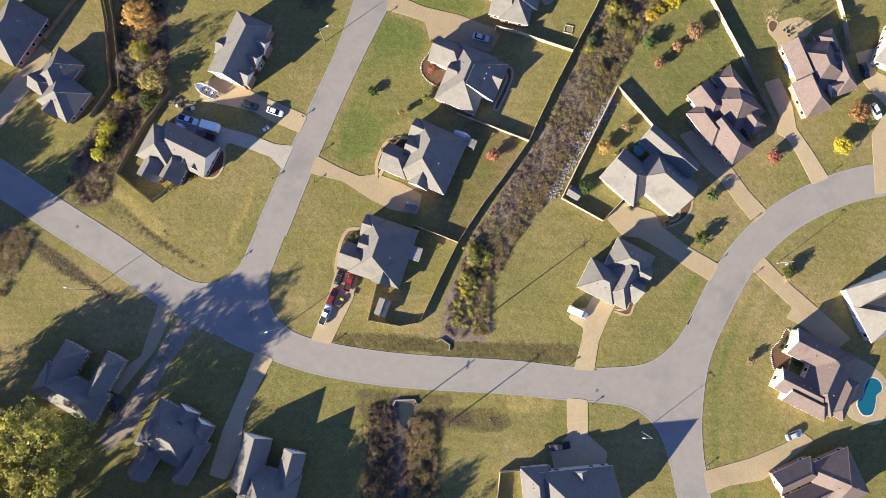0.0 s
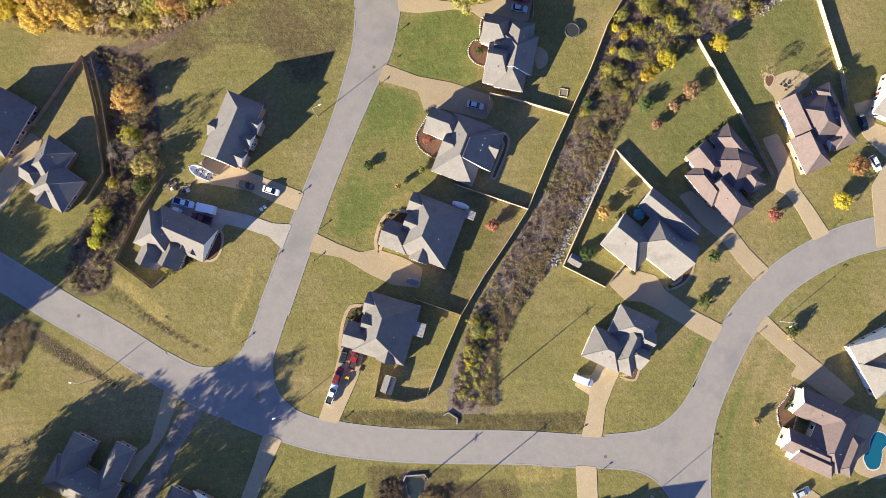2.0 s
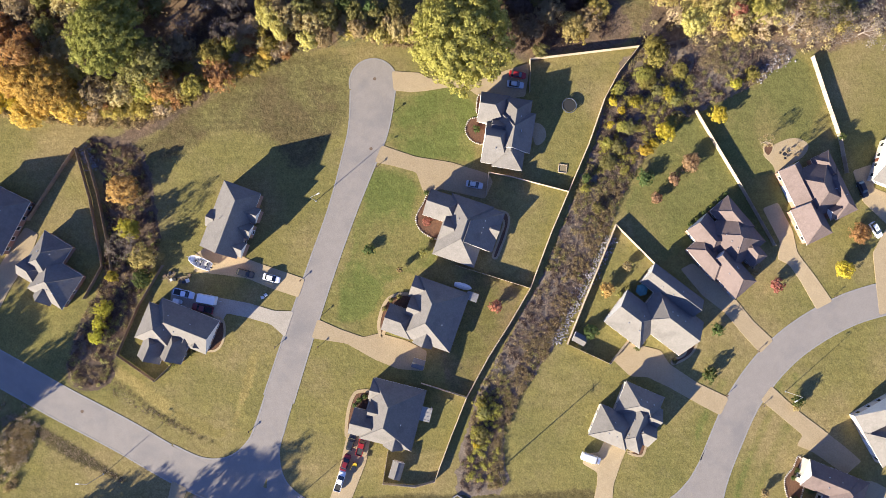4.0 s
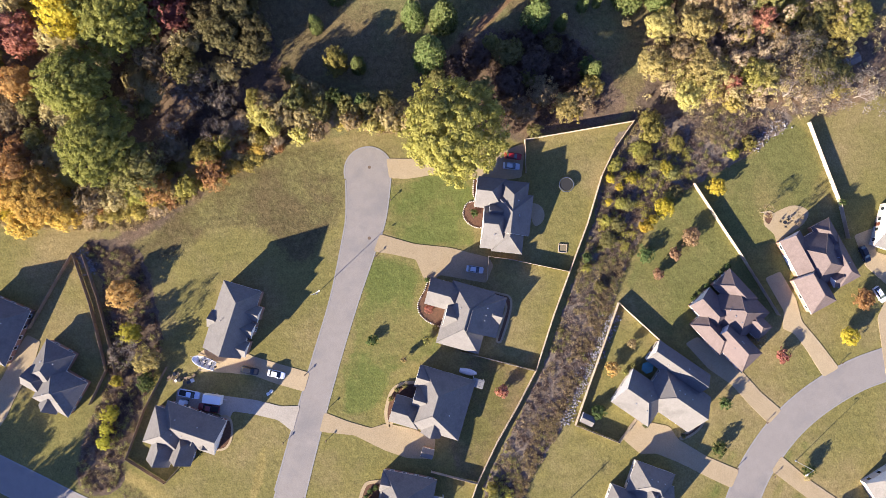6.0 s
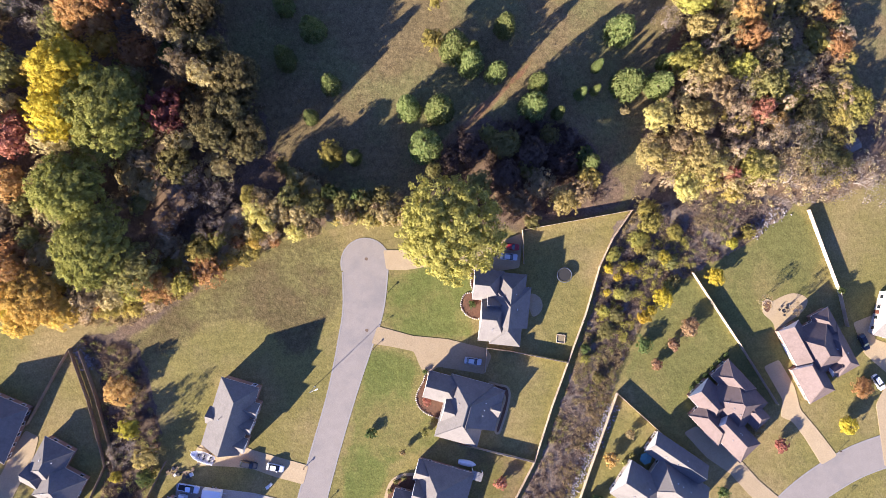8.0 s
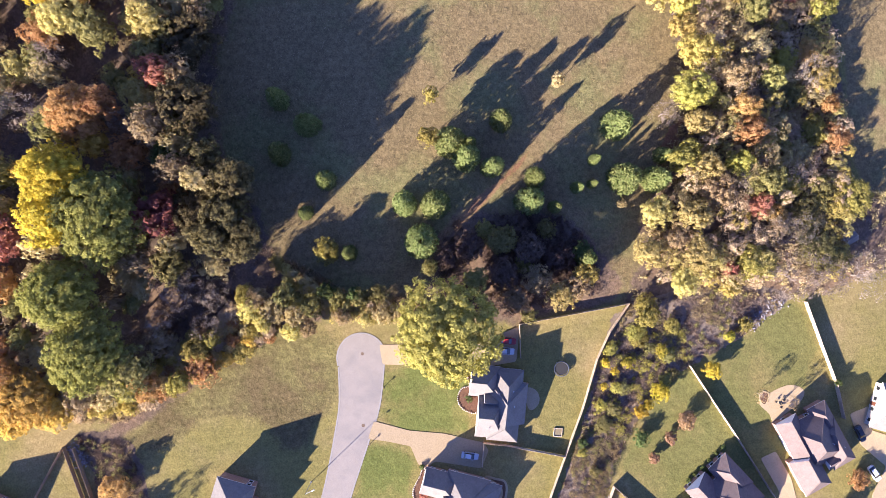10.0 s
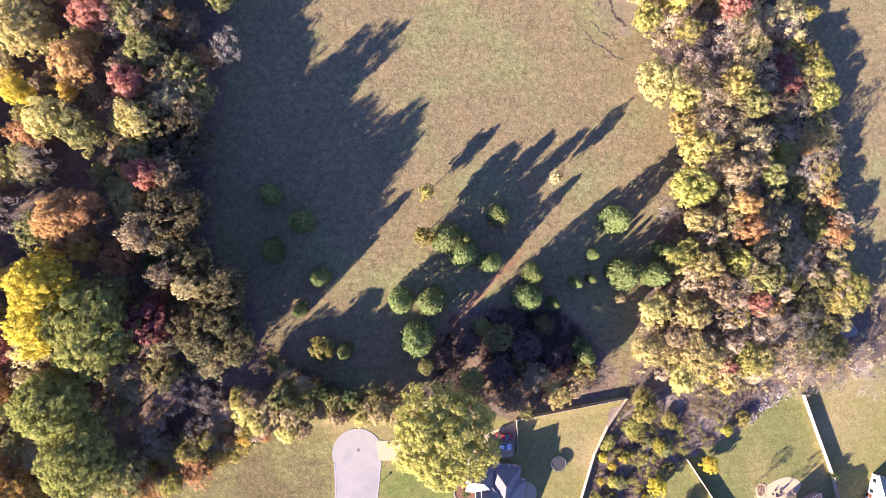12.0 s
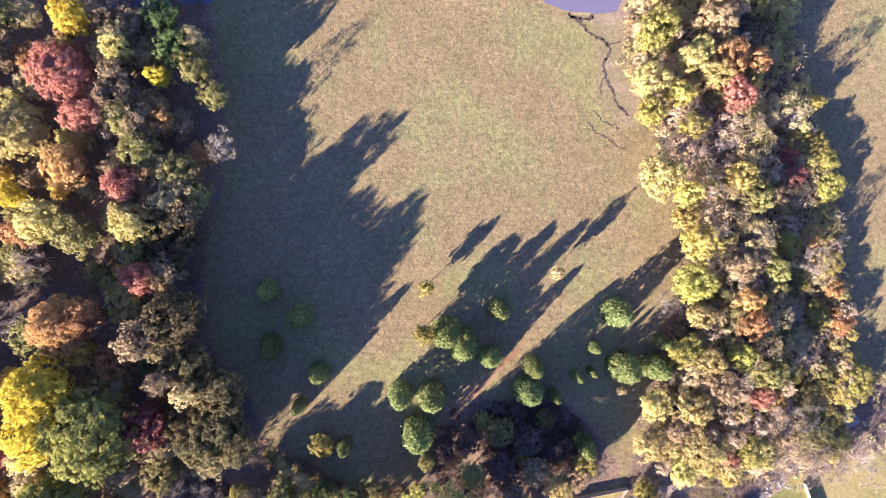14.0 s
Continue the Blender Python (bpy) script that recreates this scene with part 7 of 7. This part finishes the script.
brush("brush", "dense grey-brown weeds along the ditch", DITCH, 2400, 0.9, 0.9, "weed", 32, 0.12, 1)
brush("brush", "olive green scrub along the ditch", DITCH, 300, 1.4, 1.3, "olive", 50, 0.15, 2, lambda x, y: noise.noise((x * 0.09, y * 0.09, 8)) > 0.0)
brush("brush", "tan dead weeds along the ditch", DITCH, 900, 1.0, 1.2, "straw", 34, 0.13, 3, lambda x, y: noise.noise((x * 0.1, y * 0.1, 4)) > 0.02)
brush("brush", "dark brown weeds along the ditch", DITCH, 700, 0.9, 1.2, "darkbrown", 34, 0.13, 28, lambda x, y: noise.noise((x * 0.1, y * 0.1, 4)) < -0.05)
brush("brush", "tan tussocks along the sunny bank of the ditch", [(56.5, 71.5), (49.4, 59), (38.5, 39), (29, 24), (20, 12), (15, 1), (15, -11), (10, -11), (11, 2), (16, 14), (25, 28), (34, 42), (45, 62), (52, 74)], 800, 1.2, 0.9, "straw", 44, 0.13, 31, lambda x, y: noise.noise((x * 0.3, y * 0.3, 4)) > -0.15)
brush("brush", "yellow-green scrub at the low end of the ditch", [(4, -9), (13.5, -9), (14, 2), (16, 12), (11, 15), (7, 6)], 90, 2.2, 1.1, "yellowgreen", 90, 0.15, 32)
brush("brush", "yellow-green scrub at the high end of the ditch", [(44, 66), (54, 72), (66, 86), (80, 92), (70, 104), (56, 98), (48, 82)], 130, 2.2, 1.3, "yellowgreen", 90, 0.15, 33, lambda x, y: noise.noise((x * 0.15, y * 0.15, 4)) > -0.05)
brush("brush", "brown weeds along the creek", CREEK, 520, 1.3, 1.3, "darkbrown", 40, 0.15, 4)
brush("brush", "tan dead weeds along the creek", CREEK, 330, 1.0, 1.2, "straw", 50, 0.12, 24)
brush("brush", "olive scrub along the creek", CREEK, 150, 1.8, 1.3, "olive", 60, 0.15, 5)
brush("brush", "dark brown weeds beside a narrow creek", [(-17.8, -30), (-12, -29), (-10.6, -42), (-10.2, -58), (-18, -58), (-16.6, -44)], 330, 1.6, 1.0, "darkbrown", 60, 0.14, 6)
brush("brush", "tan dead weeds beside a narrow creek", [(-5.8, -33), (-1.6, -31.5), (-0.6, -42), (-2.6, -54), (-3, -58), (-7.4, -58), (-6.4, -42)], 300, 1.7, 1.0, "tan", 60, 0.12, 7)
brush("brush", "brown weeds beside a narrow creek", [(-6.4, -32), (0, -31), (2.6, -33), (0, -37), (-1.4, -58), (-9, -58), (-7.8, -42)], 240, 1.3, 1.0, "darkbrown", 55, 0.12, 17)
patch("creek_bed", [(-12, -28.6), (-5, -28.6), (-5.6, -40), (-7, -60), (-12, -60), (-11.6, -40)], 0.024, LITTER, "dark muddy bed of a narrow creek", 0.5)
patch("water", [(-10.2, -29.4), (-5.9, -29.4), (-5.6, -33), (-7.4, -36), (-9.6, -34)], 0.034, POND, "dark water below a culvert", 0.3, "water")
for x, y, turn, wide in ((-7.9, -28.3, 2, 5.4), (2.9, -12.8, -35, 3.2)):
    h = tagged(new("culvert_headwall"), "grey concrete headwall of a road culvert", "culvert", "culverts")
    h.matrix_basis = pose(x, y, 0, 0, 0, turn)
    part("wall", boxed(-wide / 2, -0.15, -0.05, wide / 2, 0.15, 0.55, 0.03), KERB, h)
    for s in (-1, 1):
        part("wing", boxed(-0.15, -1.5, -0.05, 0.15, 0, 0.45, 0.03), KERB, h, matrix=pose(s * (wide / 2 - 0.1), -0.1, 0, 0, 0, s * 28))
brush("brush", "brown undergrowth of a thicket", [(8, 114), (14, 136), (24, 138), (45.5, 134), (54, 125), (54, 112), (32.6, 108.5), (20, 110)], 650, 2.2, 1.5, "darkbrown", 46, 0.2, 8)
brush("brush", "tan undergrowth at the edge of the field", [(-30, 132), (-24, 119), (-10, 113), (4, 111), (6, 116), (-14, 120), (-24, 128)], 420, 1.8, 1.3, "tan", 44, 0.18, 9)
brush("brush", "tan undergrowth at the edge of the wood", [(-40, 124), (-33, 113), (-44, 108), (-56, 104), (-62, 100.5), (-79, 94), (-95, 96), (-122, 101), (-122, 106), (-92, 104), (-62, 108)], 800, 1.6, 1.3, "tan", 42, 0.17, 10)
brush("brush", "rusty brown weeds at the edge of the wood", [(-40, 124), (-33, 113), (-44, 108), (-56, 104), (-62, 100.5), (-79, 94), (-95, 96), (-122, 101), (-122, 106), (-92, 104), (-62, 108)], 420, 1.2, 1.3, "brown", 40, 0.16, 27)
brush("brush", "brown undergrowth inside the wood", WOODS, 1800, 2.0, 1.9, "brown", 26, 0.26, 11, lambda x, y: x > -140 and y < 262)
# twigs of the glade, in dark brown to imitate its missing shade
brush("brush", "twiggy undergrowth darkened as the shade of a glade in the wood", [(-66, 132), (-50, 134), (-44, 122), (-46, 114), (-60, 110), (-68, 118)], 260, 2.6, 1.5, "darkbrown", 50, 0.2, 34)
brush("brush", "tan undergrowth of the tree belt", STRIP, 1700, 2.4, 1.6, "tan", 26, 0.26, 12, lambda x, y: y < 262)
BELT = [(78, 262), (74, 221), (84, 194), (85, 174), (79, 147), (71, 132), (66, 113), (96, 107), (120, 107), (127, 134), (127, 171), (122, 202), (119, 262)]
brush("brush", "tall rose-tan scrub of the tree belt", BELT, 300, 5.5, 2.2, "dusty", 90, 0.26, 21)
brush("brush", "tall tan scrub of the tree belt", BELT, 380, 5.0, 2.2, "tan", 90, 0.26, 22)
brush("brush", "brown scrub of the tree belt", BELT, 150, 5.0, 2.0, "brown", 80, 0.3, 23)
brush("brush", "weeds at a roadside corner", [(-128, 24), (-113, 21), (-109.7, 15), (-114, 4), (-122.5, -0.5), (-130, 21)], 200, 1.6, 1.4, "weed", 66, 0.14, 13)
brush("brush", "tan weeds at a roadside corner", [(-119, 14.6), (-112.9, 16.8), (-110.5, 14.5), (-111.8, 9.1), (-116.1, -0.8), (-119, -2.3)], 120, 1.8, 1.3, "straw", 60, 0.14, 47)
SWALES = ([(-109.7, 15.2), (-100.4, 8.9), (-87.1, -2.0), (-100.3, 4.8), (-111.2, 12.9)], [(-91.9, 24.7), (-79.1, 17.1), (-64.9, 8.4), (-76.0, 12.7), (-91.6, 22.7)], [(-0.2, -31.2), (17.6, -33.0), (17.2, -35.4), (1.3, -34.8)])
# weeds on flat ground in place of hollows; the second run imitates shaded grass
for k, (swale, clumps) in enumerate(zip(SWALES, (300, 90, 240))):
    brush("brush", "low grey-brown weeds added to darken a roadside strip", swale, clumps, 0.16, 1.1, "weed", 15, 0.08, 41 + k)
brush("brush", "tall tan weeds over a narrow creek", [(-6.8, -33.4), (-0.2, -33.6), (1.8, -56), (-7.2, -56)], 260, 2.3, 1.3, "straw", 60, 0.13, 45, lambda x, y: noise.noise((x * 0.35, y * 0.35, 5)) > -0.12)
brush("brush", "pale weeds on the bank of a narrow creek", [(-18.4, -33.3), (-14.7, -33.3), (-15.5, -56), (-19.6, -56)], 100, 1.7, 1.3, "tan", 50, 0.13, 46, lambda x, y: noise.noise((x * 0.35, y * 0.35, 6)) > -0.05)
brush("grass_tufts", "tufted dry grass of the field", FIELD, 30000, 0.2, 0.3, "straw", 2, 0.09, 14, lambda x, y: y < 262)
brush("grass_tufts", "tufted green-brown grass of the field", FIELD, 12000, 0.16, 0.35, "grassblade", 2, 0.09, 15, lambda x, y: y < 262)

# riprap stones in the ditch
bm = bmesh.new()
rock_rng = random.Random(9)
for line in (curve([(49.2, 55.1), (45.7, 49.4), (41.3, 42.8), (36.1, 34.7), (31.8, 27.6)], 16), curve([(-94.4, 88.3), (-92.9, 86.7), (-92.2, 84.7)], 8), curve([(95, 98), (99, 101), (104, 103)], 6)):
    for p in line:
        for _ in range(12):
            x, y, s = p.x + rock_rng.gauss(0, 0.95), p.y + rock_rng.gauss(0, 0.95), rock_rng.uniform(0.12, 0.36)
            q = Euler((rock_rng.uniform(0, 6), rock_rng.uniform(0, 6), rock_rng.uniform(0, 6))).to_matrix()
            v = [bm.verts.new(Vector((x, y, s * 0.4)) + q @ Vector(c) * s * rock_rng.uniform(0.8, 1.2)) for c in ((1, 0, 0), (-1, 0, 0), (0, 1, 0), (0, -1, 0), (0, 0, 0.8), (0, 0, -0.8))]
            for i in ((0, 2, 4), (2, 1, 4), (1, 3, 4), (3, 0, 4), (2, 0, 5), (1, 2, 5), (3, 1, 5), (0, 3, 5)):
                bm.faces.new([v[k] for k in i])
tagged(mesh_object("riprap", bm, RIPRAP), "pale grey broken riprap stones in a ditch", "stones", kind="stuff")
